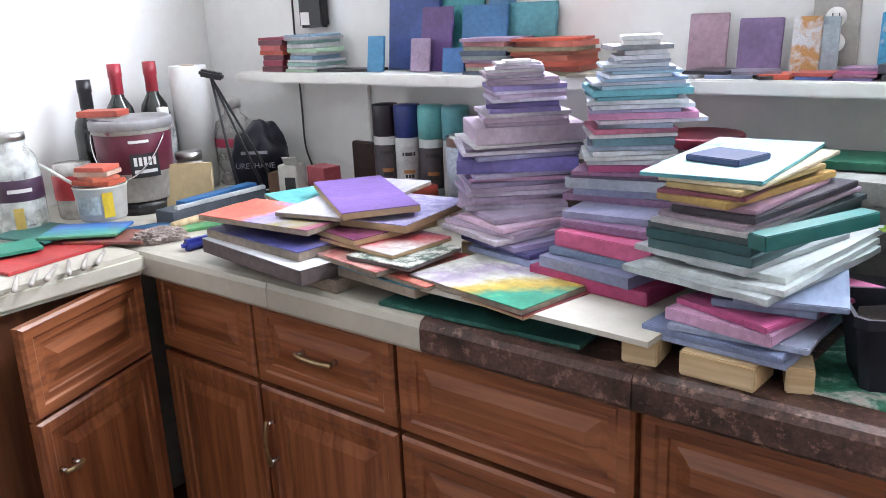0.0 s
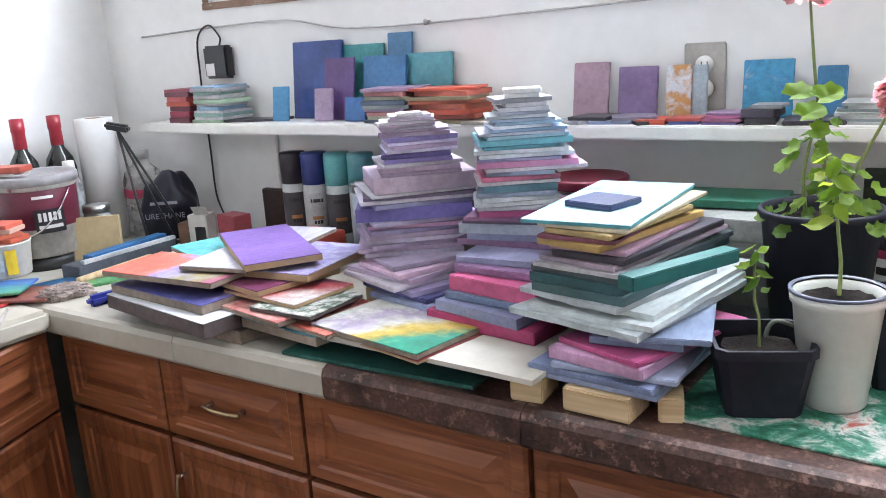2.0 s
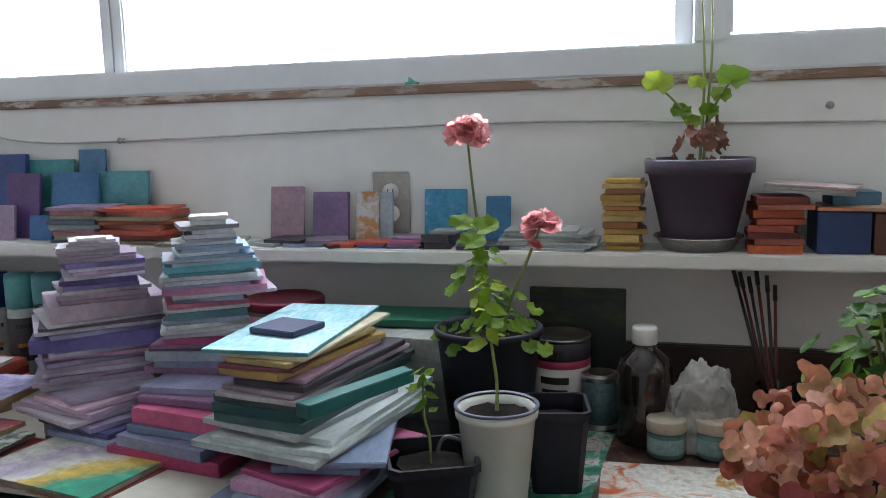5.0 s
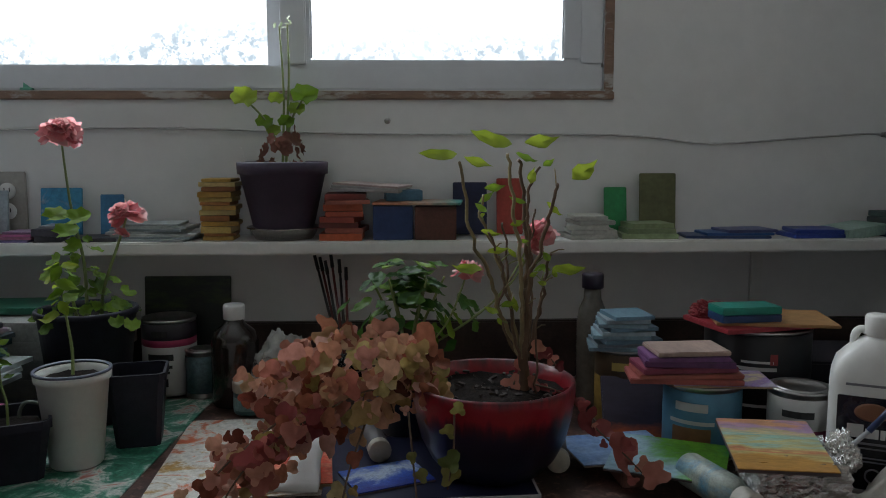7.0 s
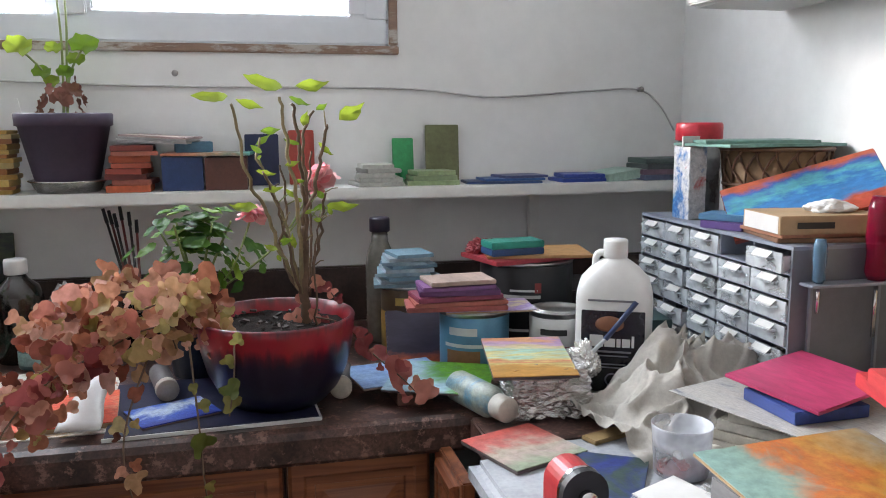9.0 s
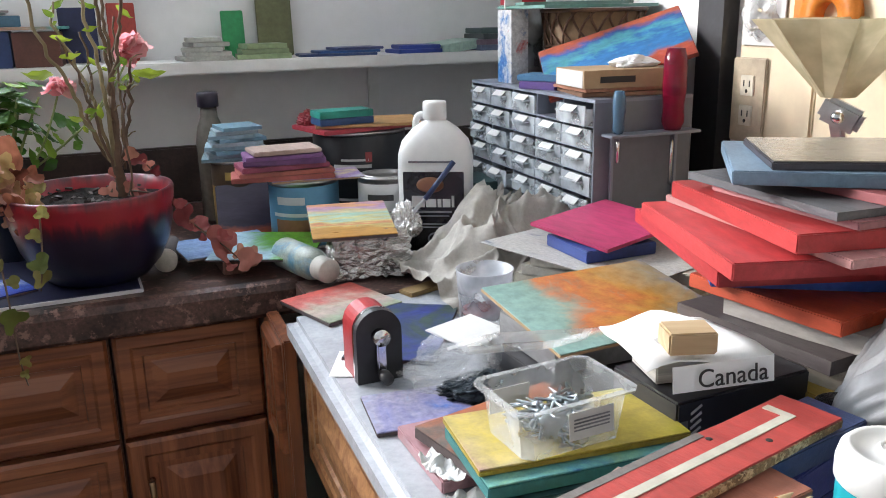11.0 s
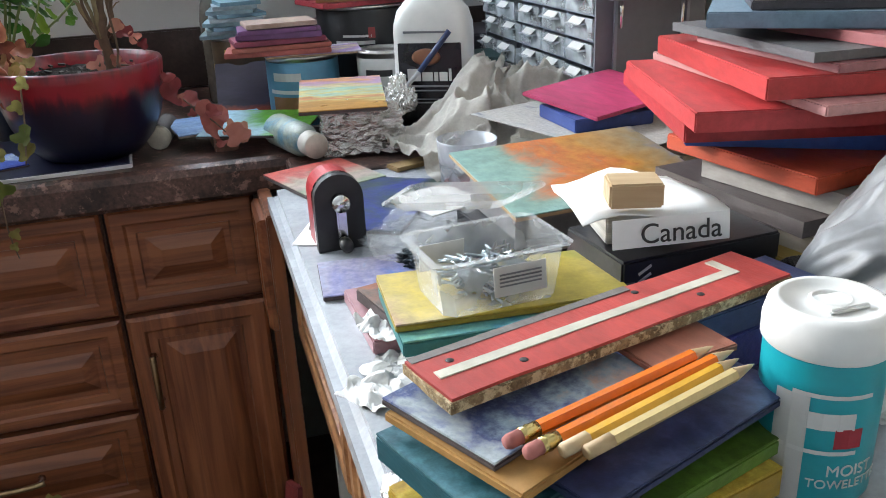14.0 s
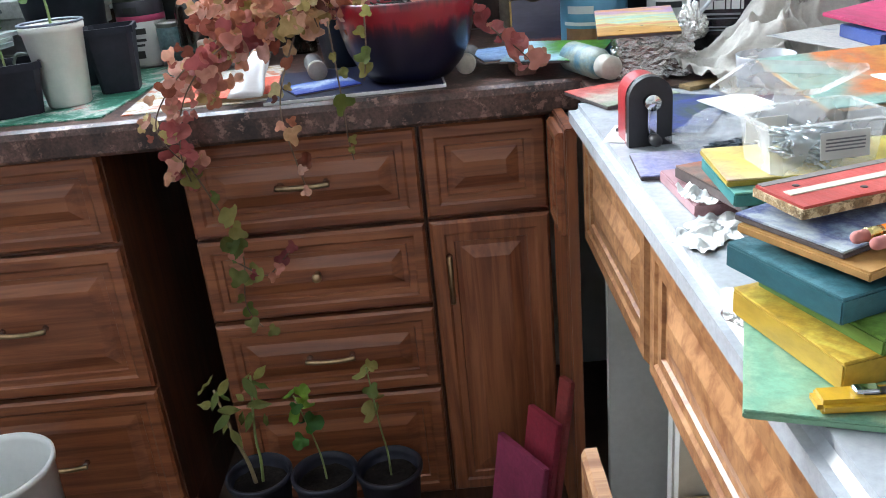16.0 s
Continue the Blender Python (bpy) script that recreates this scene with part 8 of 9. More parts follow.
part("white_line", join(span(-0.122, 0.104, -0.004, 0.0035, 0.0077, 0.0087), span(0.097, 0.104, 0.0035, 0.019, 0.0077, 0.0087)), surf("cream_line", (0.66, 0.63, 0.52), 0.5), st, "cream painted line")
part("grey_edge", span(-0.127, 0.03, 0.018, 0.0245, 0.0077, 0.0085), paint((0.2, 0.18, 0.17)), st)
for x, y in ((-0.108, 0.01), (-0.075, -0.013), (0.03, 0.014), (0.06, -0.012)):
    part("nail_hole", moved(bm_lathe([(0, 0.0081), (0.0026, 0.0081), (0.0022, 0.0084), (0, 0.0084)], 10), pose(x, y, 0)), DARKINK, st)
# paintings near the camera
z = RZ + 0.0065
for x, y, w, d, h, t, c, lb in (
        (0.046, -1.486, 0.19, 0.108, 0.02, 14, (0.55, 0.35, 0.04), "yellow-edged canvas in a pile"),
        (0.058, -1.482, 0.18, 0.105, 0.012, 18, (0.12, 0.24, 0.03), "green-edged canvas in a pile"),
        (0.042, -1.464, 0.185, 0.1, 0.018, 20, (0.03, 0.12, 0.15), "dark teal canvas in a pile"),
        (0.076, -1.48, 0.16, 0.1, 0.007, 21, (0.03, 0.045, 0.13), "navy painted board in a pile")):
    board(x, y, z, w, d, h - 0.0006, t, picture("pile_art_%d" % int(z * 1e4), [tuple(v * 0.5 for v in c), c, tuple(min(0.7, v * 1.6 + 0.06) for v in c)], 12), lb, "canvases by the edge", "painting", "painting", edge=paint(c))
    z += h
board(0.0235, -1.4675, z, 0.13, 0.1, 0.006, 26, surf("orange_plywood_edge", (0.48, 0.25, 0.07), 0.6, var=0.3), "thin orange plywood board", "canvases by the edge")
board(0.0184, -1.4556, z + 0.0063, 0.125, 0.085, 0.005, 26, picture("storm_picture", [(0.5, 0.36, 0.04), (0.34, 0.4, 0.42), (0.42, 0.47, 0.5), (0.06, 0.08, 0.22), (0.3, 0.4, 0.48), (0.45, 0.28, 0.2), (0.3, 0.38, 0.46), (0.07, 0.1, 0.28)], 13, distort=0.35, flow=(1.2, 0.4)), "grey-blue and yellow stormy painting", "canvases by the edge", "painting", "painting")
PZ = z + 0.0118
board(0.116, -1.452, PZ - 0.001, 0.06, 0.045, 0.005, 10, paint((0.55, 0.2, 0.13)), "small salmon pink painted board", "", tip=(0, 0))
board(-0.016, -1.537, RZ, 0.12, 0.11, 0.006, -20, picture("pale_green_side", [(0.3, 0.42, 0.25), (0.2, 0.42, 0.28), (0.4, 0.45, 0.28)], 9), "pale green painting by the counter edge", "canvases by the edge", "painting", "painting", edge=paint((0.24, 0.42, 0.27)))


def pencil(x0, y0, x1, y1, zc, rgb, label, eraser=True):
    p = thing("pencil", label, "pencil", Matrix.Translation((x0, y0, zc)), "pencils on the painting")
    d = Vector((x1 - x0, y1 - y0, 0.002))
    L = d.length
    q = d.to_track_quat("Z", "Y").to_matrix().to_4x4()
    r = 0.0039
    part("shaft", moved(bm_lathe([(0, 0.016), (r, 0.016), (r, L - 0.018), (0, L - 0.018)], 6), q), surf("pencil_" + label.split()[0], rgb, 0.25, var=0.12, scale=50, relief=0.05), p)
    for f in p.children[0].data.polygons:
        f.use_smooth = False
    part("sharpened_tip", moved(bm_lathe([(r, L - 0.018), (0.0012, L - 0.004), (0, L)], 8), q), RAWWOOD, p)
    if eraser:
        part("ferrule", moved(bm_lathe([(0, 0.006), (r + 0.0004, 0.006), (r + 0.0001, 0.009), (r + 0.0005, 0.011), (r + 0.0001, 0.013), (r + 0.0003, 0.0165), (0, 0.0165)], 14), q), surf("gold_ferrule", (0.65, 0.5, 0.2), 0.25, 1.0), p, "dented brass ferrule")
        part("eraser", moved(bm_lathe([(0, -0.003), (r * 0.8, -0.003), (r, -0.001), (r, 0.006), (0, 0.006)], 14), q), surf("pink_eraser", (0.45, 0.16, 0.14), 0.8), p, "worn pink eraser")
    else:
        part("flat_end", moved(bm_lathe([(0, 0.0), (r, 0.0), (r, 0.016), (0, 0.016)], 6), q), RAWWOOD, p)


pencil(-0.008, -1.513, 0.132, -1.47, PZ + 0.0045, (0.75, 0.17, 0.005), "orange pencil with a pink eraser")
pencil(-0.002, -1.524, 0.14, -1.478, PZ + 0.0045, (0.75, 0.18, 0.005), "orange pencil with a pink eraser")
pencil(0.012, -1.529, 0.137, -1.487, PZ + 0.0045, (0.7, 0.38, 0.03), "yellow pencil lying beside orange ones", False)
pencil(0.022, -1.534, 0.141, -1.495, PZ + 0.0045, (0.6, 0.45, 0.2), "pale wooden pencil lying beside orange ones", False)
# wipes canister
wc = thing("wipes_canister", "white and turquoise wet wipes canister", "canister", pose(0.185, -1.496, RZ) @ Matrix.Diagonal((0.86, 0.86, 0.87, 1)))
part("body", bm_lathe([(0, 0), (0.036, 0), (0.038, 0.004), (0.038, 0.104), (0.0375, 0.107), (0, 0.107)], 44), surf("turquoise_wrap", (0.015, 0.36, 0.42), 0.3, var=0.1), wc)
part("lid", bm_lathe([(0.0385, 0.103), (0.0402, 0.105), (0.0402, 0.118), (0.038, 0.127), (0.034, 0.131), (0.03, 0.1305), (0.028, 0.128), (0.012, 0.127), (0, 0.127)], 44), WHITEP, wc)
part("lid_flap", moved(bm_box(0.03, 0.022, 0.004, 0.0015), pose(0.002, -0.004, 0.1272)), WHITEP, wc)
part("flap_ring", moved(bm_lathe([(0.012, 0.0), (0.014, 0.002), (0.012, 0.004), (0.01, 0.002), (0.012, 0.0)], 20), pose(0.0, 0.0, 0.128)), WHITEP, wc)
for a, zz, w, h, m in ((-155, 0.0, 0.022, 0.08, WLABEL), (-118, 0.058, 0.03, 0.012, WLABEL), (-128, 0.04, 0.05, 0.003, WLABEL), (-100, 0.045, 0.018, 0.014, surf("red_oval", (0.5, 0.03, 0.05), 0.4)), (-118, 0.08, 0.05, 0.003, WLABEL)):
    print_bar(wc, 0.0384, a, zz, w, h, m)


def wrap_words(text, size, parent, r, degrees_at, z, label):
    """Lettering bent round an upright cylinder."""
    ob = words(text, size, WLABEL, parent, Matrix.Identity(4), "lettering", label)
    for v in ob.data.vertices:
        a = radians(degrees_at) + v.co.x / r
        v.co = Vector(((r + v.co.z) * math.cos(a), (r + v.co.z) * math.sin(a), z + v.co.y))


wrap_words("MOIST", 0.0115, wc, 0.0384, -92, 0.028, "white printed word")
wrap_words("TOWELETTES", 0.0092, wc, 0.0384, -92, 0.018, "white printed word")
# grey bag


def carrier_bag(w, d, h, seed):
    """A slumped carrier bag: long soft pleats that gather towards one end."""
    bm = bmesh.new()
    bmesh.ops.create_icosphere(bm, subdivisions=6, radius=1.0)
    off = Vector((seed, seed * 0.7, 2.0))
    for v in bm.verts:
        p = v.co.copy()
        big = noise.noise(p * 1.3 + off)
        a = math.atan2(p.z, p.y)
        pleat = 1 - abs(noise.noise(Vector((p.x * 1.1 + big, a * 2.6, seed))) * 2.2)
        crease = 1 - abs(noise.noise(Vector((p.x * 4.5 + a, a * 3.4, p.y * 2)) + off) * 2.5)
        k = 1 + 0.26 * big + 0.2 * pleat + 0.13 * crease + 0.025 * noise.noise(p * 14 + off)
        k *= 1 - 0.35 * max(0.0, -p.x) ** 2
        v.co = Vector((p.x * w / 2 * (1 + 0.15 * big), p.y * k * d / 2, max(0.0, p.z * k + 0.45) * h / 1.5))
    for f in bm.faces:
        f.smooth = True
    return bm


BAGM = surf("grey_bag_plastic", (0.24, 0.245, 0.255), 0.5, var=0.2, scale=20, relief=0.25)
tagged(link("plastic_bag", carrier_bag(0.29, 0.2, 0.155, 3.3), BAGM, pose(0.396, -1.43, RZ, 0, 0, -24)), "crumpled grey plastic carrier bag", "plastic bag")
tagged(link("drinking_glass", bm_lathe([(0, 0), (0.022, 0), (0.026, 0.06), (0.0245, 0.06), (0.0205, 0.003), (0, 0.003)], 24), glassy("clear_tumbler", (0.9, 0.92, 0.92), 0.05), pose(0.292, -1.362, RZ)), "small clear drinking glass", "glass")
tagged(link("torn_paper", crumple(0.09, 0.07, 0.03, 23, None, sharp=0.9), PAPER, pose(0.268, -1.44, RZ)), "crumpled white paper beside the bag", "paper")
# utility knife
kn = thing("utility_knife", "yellow and black plastic utility knife", "knife", pose(-0.012, -1.576, RZ + 0.0065, 0, 0, -4))
part("grip", bm_box(0.085, 0.018, 0.009, 0.003), surf("yellow_plastic", (0.62, 0.36, 0.01), 0.35), kn)
part("inlay", moved(bm_box(0.05, 0.007, 0.0012, 0.0004), pose(0.008, 0, 0.0086)), BLACK, kn)
part("slider", moved(bm_box(0.014, 0.008, 0.003, 0.001), pose(-0.015, 0, 0.0092)), CHROME, kn)
tagged(link("foil_scrap", crumple(0.03, 0.05, 0.012, 29, None, sharp=0.5), FOIL, pose(-0.046, -1.445, RZ)), "scrap of shiny foil by the edge", "foil")
# things under and on the open cabinets
tagged(link("blue_bag", crumple(0.12, 0.14, 0.14, 37, None, sharp=0.7), surf("blue_plastic_bag", (0.01, 0.14, 0.32), 0.4), pose(0.06, -1.02, 0.5 - 0.435, 0, 0, 0)), "blue plastic bag in the open cabinet", "plastic bag")
for k in range(3):
    upright(-0.14 - 0.035 * k, -0.80 - 0.02 * k, 0.001, 0.03 + 0.05 * k, 0.012, 0.44 - 0.05 * k, -60, 10, paint(((0.45, 0.08, 0.08), (0.35, 0.03, 0.06), (0.3, 0.04, 0.1))[k]), "red painted plank leaning in the corner", "planks on the floor", "painted_plank", "plank")

# ---- right wall ----
wo = thing("wall_outlet", "cream double wall outlet on the panelling", "outlet", pose(RX - 0.0125, -0.81, 1.15, 90, 0, -90))
part("cover", bm_box(0.07, 0.125, 0.005, 0.002), surf("beige_cover", (0.55, 0.45, 0.32), 0.4), wo)
for dz in (-0.022, 0.022):
    sk = part("socket", moved(bm_box(0.028, 0.03, 0.003, 0.004), pose(0, dz, 0.0046)), surf("cream_socket", (0.68, 0.62, 0.5), 0.35), wo)
    for dx in (-0.006, 0.006):
        part("slot", moved(bm_box(0.002, 0.009, 0.0006, 0), pose(dx, dz + 0.003, 0.0076)), DARKINK, sk)
    part("ground_hole", moved(bm_lathe([(0, 0.0076), (0.003, 0.0076), (0, 0.0082)], 10), pose(0, dz - 0.008, 0)), DARKINK, sk)
bp = thing("blister_pack", "clear blister pack with brass hooks on card", "blister pack", pose(RX - 0.014, -0.83, 1.30, 90, 0, -90))
part("card", bm_box(0.085, 0.14, 0.002, 0.0005), WLABEL, bp)
part("bubble", moved(crumple(0.06, 0.06, 0.02, 4, None, sharp=0.3), pose(0, -0.03, 0.002)), clear_film("blister_film", (0.8, 0.8, 0.78), 0.35), bp)
for k in range(3):
    part("brass_hook", bm_tube([(-0.02, -0.025 - 0.012 * k, 0.006), (0.0, -0.02 - 0.012 * k, 0.01), (0.02, -0.028 - 0.012 * k, 0.006)], 0.003, 8), BRASS, bp)
for k in range(4):
    part("print_bar", span(-0.032, 0.03 - 0.008 * k, 0.03 + 0.008 * k, 0.033 + 0.008 * k, 0.0021, 0.0026), DARKINK, bp)
og2 = thing("orange_tape", "orange plastic hooks hanging on the panelling", "tape", pose(RX - 0.014, -0.95, 1.22, 90, 0, -90))
part("ring", moved(bm_lathe([(0.02, 0), (0.045, 0), (0.047, 0.01), (0.045, 0.018), (0.02, 0.018), (0.019, 0.009), (0.02, 0)], 32), pose(0.01, 0.05, 0)), surf("orange_plastic", (0.7, 0.22, 0.02), 0.35), og2)
part("tab", moved(bm_box(0.03, 0.1, 0.006, 0.002), pose(-0.045, 0.07, 0.0)), surf("orange_plastic", (0.7, 0.22, 0.02), 0.35), og2)
lp = thing("clamp_lamp", "metal spring clamp with a cream folded shade", "lamp", pose(0.56, -1.06, 1.16))
part("clamp", join(moved(bm_box(0.05, 0.018, 0.03, 0.006), pose(0, 0, -0.015, 0, 24, -60)), moved(bm_box(0.016, 0.014, 0.07, 0.004), pose(0.012, -0.01, -0.07, 0, -14, -60))), STEEL, lp)
part("bolt", moved(bm_lathe([(0, 0), (0.007, 0), (0.007, 0.008), (0, 0.009)], 8), pose(-0.012, -0.012, -0.002, 90, 0, -30)), CHROME, lp)
shd = bmesh.new()
tip = [shd.verts.new((0.02 * math.cos(a), 0.02 * math.sin(a), 0.02)) for a in [k * 6.2832 / 14 for k in range(14)]]
rim_ = [shd.verts.new(((0.085 + 0.02 * (k % 2)) * math.cos(a), (0.085 + 0.02 * (k % 2)) * math.sin(a), 0.11)) for k, a in enumerate([k * 6.2832 / 14 for k in range(14)])]
for k in range(14):
    shd.faces.new((tip[k], tip[(k + 1) % 14], rim_[(k + 1) % 14], rim_[k]))
part("shade", shd, leafy("cream_paper_shade", (0.62, 0.55, 0.36), (0.66, 0.6, 0.42), 0.4, 0.7), lp, "cream pleated paper shade")
uc = thing("wall_cabinet", "white wall cabinet above the side counter", "cabinet", pose(0.475, -0.302, 1.532))
part("body", span(0.0, RX - 0.477, -0.95, -0.06, 0.0, 0.7, 0.002), surf("white_cabinet", (0.74, 0.74, 0.72), 0.5, var=0.06), uc)
part("door", span(-0.018, -0.001, -0.945, -0.065, 0.003, 0.697, 0.003), surf("white_cabinet", (0.74, 0.74, 0.72), 0.5, var=0.06), uc)

# ---- left corner ----
LZ = 0.9105
DG = surf("dark_wine_glass", (0.012, 0.016, 0.014), 0.1, var=0.2, relief=0.02, spec=0.7)


def wine(x, y, h, cap, label, r=0.037):
    b = thing("wine_bottle", label, "bottle", pose(x, y, LZ), "bottles in the corner")
    part("body", bm_lathe([(0, 0), (r - 0.002, 0), (r, 0.004), (r, h * 0.6), (r * 0.85, h * 0.68), (r * 0.42, h * 0.76), (r * 0.37, h * 0.8), (r * 0.36, h - 0.002), (0, h)], 32), DG, b)
    part("capsule", bm_lathe([(r * 0.4, h * 0.78), (r * 0.42, h * 0.785), (r * 0.41, h * 0.9), (r * 0.45, h * 0.91), (r * 0.44, h + 0.001), (0, h + 0.002)], 24), cap, b)
    return b


wine(-2.755, -0.445, 0.30, BLACK, "dark glass bottle with a black cap")
REDCAP = surf("red_capsule", (0.42, 0.03, 0.05), 0.35)
wine(-2.765, -0.355, 0.33, REDCAP, "dark wine bottle with a red capsule")
wine(-2.745, -0.27, 0.33, REDCAP, "dark wine bottle with a red capsule")
bottle("small clear bottle with a white cap", -2.665, -0.30, LZ, [(0, 0), (0.022, 0), (0.024, 0.004), (0.024, 0.16), (0.018, 0.185), (0.012, 0.2), (0, 0.2)], clear_film("small_bottle_plastic", (0.6, 0.62, 0.62), 0.5), [(0.013, 0.198), (0.014, 0.199), (0.014, 0.222), (0, 0.224)])
pr = thing("paper_roll", "roll of white kitchen paper standing upright", "paper roll", pose(-2.70, -0.19, LZ) @ Matrix.Diagonal((1, 1, 1.16, 1)))
part("roll", bm_lathe([(0.02, 0), (0.046, 0.001), (0.047, 0.27), (0.045, 0.272), (0.02, 0.271), (0.019, 0.135), (0.02, 0)], 40), PAPER, pr)
part("core", bm_lathe([(0.0185, 0.002), (0.0195, 0.002), (0.0195, 0.272), (0.0185, 0.272), (0.0185, 0.002)], 24), CARD, pr, "brown card core")
pail = thing("paint_pail", "plastic paint pail with maroon label and wire handle", "paint can", pose(-2.60, -0.43, LZ + 0.0315) @ Matrix.Diagonal((1.12, 1.12, 1.28, 1)))
part("body", bm_lathe([(0, 0), (0.068, 0), (0.07, 0.004), (0.076, 0.12), (0.08, 0.122), (0.08, 0.132), (0.077, 0.133), (0, 0.133)], 44), surf("smeared_pail", (0.5, 0.47, 0.43), 0.4, var=0.35, scale=22, dirt=(0.56, (0.24, 0.05, 0.09))), pail)
part("label_band", bm_lathe([(0.0733, 0.052), (0.0738, 0.053), (0.0768, 0.121), (0.0765, 0.1215)], 44), surf("maroon_pail", (0.13, 0.012, 0.035), 0.4, var=0.35, scale=14), pail)
part("lid", bm_lathe([(0.081, 0.128), (0.083, 0.129), (0.083, 0.142), (0.079, 0.146), (0.073, 0.144), (0.071, 0.14), (0, 0.139)], 44), surf("grey_lid", (0.33, 0.32, 0.33), 0.4), pail)
for a, zz, w, h, m in ((-18, 0.045, 0.058, 0.042, surf("black_badge", (0.015, 0.016, 0.02), 0.4)),):
    print_bar(pail, 0.0777, a, zz, w, h, m)
for k in range(5):
    print_bar(pail, 0.0781, -32 + 7 * k, 0.066, 0.006, 0.015, WLABEL)
print_bar(pail, 0.0781, -18, 0.053, 0.046, 0.006, WLABEL)
print_bar(pail, 0.0781, -24, 0.106, 0.04, 0.005, WLABEL)
part("wire_handle", bm_tube([(0.081 * math.cos(a), 0.081 * math.sin(a), 0.118 - 0.075 * math.sin((a + 2.2) / 2.5 * math.pi)) for a in [-2.2 + k * 0.125 for k in range(21)]], 0.0016, 6), CHROME, pail)
tagged(link("round_tin", bm_lathe([(0, 0), (0.07, 0), (0.072, 0.03), (0, 0.031)], 36), BLACK, pose(-2.60, -0.43, LZ)), "dark round tin under the pail", "tin")
for k, (x, y, w, d, h, t, c) in enumerate(((-2.625, -0.48, 0.1, 0.055, 0.014, 30, (0.6, 0.12, 0.08)), (-2.62, -0.475, 0.075, 0.05, 0.006, 15, (0.55, 0.5, 0.46)))):
    board(x, y, LZ + 0.0315 + 0.1875 + (0.0065 if k == 0 else 0), w, d, h - 0.0005, t, paint(c), "red painted block on the pail lid", "", "painted_block", "block")
tub2 = thing("plastic_tub", "white plastic tub with a yellow stripe", "tub", pose(-2.515, -0.575, LZ + 0.0225) @ Matrix.Diagonal((1.1, 1.1, 1.2, 1)))
part("body", bm_lathe([(0, 0), (0.042, 0), (0.044, 0.003), (0.05, 0.058), (0.052, 0.06), (0.0505, 0.062), (0.048, 0.06), (0.042, 0.004), (0, 0.004)], 40), surf("white_tub", (0.62, 0.6, 0.55), 0.4, var=0.15), tub2)
print_bar(tub2, 0.0496, -16, 0.008, 0.02, 0.044, surf("yellow_tub_print", (0.7, 0.5, 0.03), 0.4))
print_bar(tub2, 0.0492, -62, 0.014, 0.05, 0.032, surf("faded_tub_print", (0.45, 0.5, 0.52), 0.5, var=0.5, scale=60))
part("contents", bm_lathe([(0, 0.05), (0.046, 0.052), (0.04, 0.03)], 24), paint((0.55, 0.12, 0.06)), tub2)
for k, (c, t) in enumerate((((0.62, 0.12, 0.06), 20), ((0.6, 0.14, 0.08), -8), ((0.6, 0.4, 0.32), 30), ((0.58, 0.12, 0.08), 26))):
    board(-2.515, -0.575, LZ + 0.0975 + 0.0098 * k, 0.095 - 0.008 * k, 0.06, 0.0094, t, paint(c), "red painted block stacked on a tub", "red blocks on the tub", "painted_block", "block")
kf = thing("palette_knife", "pale plastic palette knife in a tub", "palette knife", pose(-2.56, -0.62, LZ + 0.10, 0, 0, 0))
part("handle", bm_tube([(0.02, 0.01, -0.006), (-0.02, -0.01, 0.02), (-0.05, -0.03, 0.045)], 0.004, 8, 0.6), WHITEP, kf)
nt = bottle("clear food tub with a red label", -2.68, -0.545, LZ, [(0, 0), (0.04, 0), (0.043, 0.004), (0.046, 0.1), (0.04, 0.125), (0, 0.126)], clear_film("food_tub", (0.62, 0.6, 0.56), 0.6), None, None, "food_tub", "tub")
part("label_band", bm_lathe([(0.0455, 0.045), (0.046, 0.046), (0.047, 0.1), (0.0465, 0.101)], 36), surf("red_food_label", (0.5, 0.03, 0.04), 0.4, var=0.3), nt)
part("contents", bm_lathe([(0, 0.003), (0.039, 0.003), (0.043, 0.055), (0, 0.06)], 20), surf("nuts", (0.42, 0.24, 0.1), 0.7, var=0.5, scale=90), nt)
jl = bottle("large clear bottle with a dark label", -2.645, -0.69, LZ, [(0, 0), (0.048, 0), (0.052, 0.006), (0.052, 0.13), (0.046, 0.165), (0.03, 0.19), (0.03, 0.2), (0, 0.2)], clear_film("big_bottle", (0.6, 0.62, 0.6), 0.5), [(0.031, 0.199), (0.033, 0.2), (0.033, 0.216), (0, 0.218)], STEEL)
part("label", bm_lathe([(0.0523, 0.075), (0.0527, 0.076), (0.0527, 0.12), (0.0523, 0.121)], 36), surf("dark_plum_label", (0.05, 0.02, 0.05), 0.4), jl)
print_bar(jl, 0.053, -20, 0.094, 0.05, 0.008, WLABEL)
print_bar(jl, 0.053, -30, 0.012, 0.02, 0.05, surf("yellow_print", (0.55, 0.38, 0.1), 0.5))
# cartons and sticks
upright(-2.5, -0.37, LZ, 0.12, 0.02, 0.105, 38, 6, surf("tan_card", (0.52, 0.4, 0.22), 0.7, var=0.15), "tan wooden panel standing on the counter", "", "tan_board", "board")
bottle("small jar behind the pail", -2.58, -0.30, LZ, [(0, 0), (0.03, 0), (0.032, 0.004), (0.032, 0.09), (0.028, 0.1), (0, 0.101)], clear_film("grey_jar", (0.5, 0.48, 0.46), 0.6), [(0.03, 0.1), (0.032, 0.101), (0.032, 0.118), (0, 0.12)], STEEL, "jar", "jar")
board(-2.42, -0.36, LZ, 0.27, 0.06, 0.03, 93, paint((0.1, 0.12, 0.15)), "dark painted strip on the counter", "strips on the counter", "painted_strip")
board(-2.425, -0.34, LZ + 0.0304, 0.22, 0.032, 0.012, 96, paint((0.03, 0.2, 0.48)), "bright blue painted strip", "strips on the counter", "painted_strip")
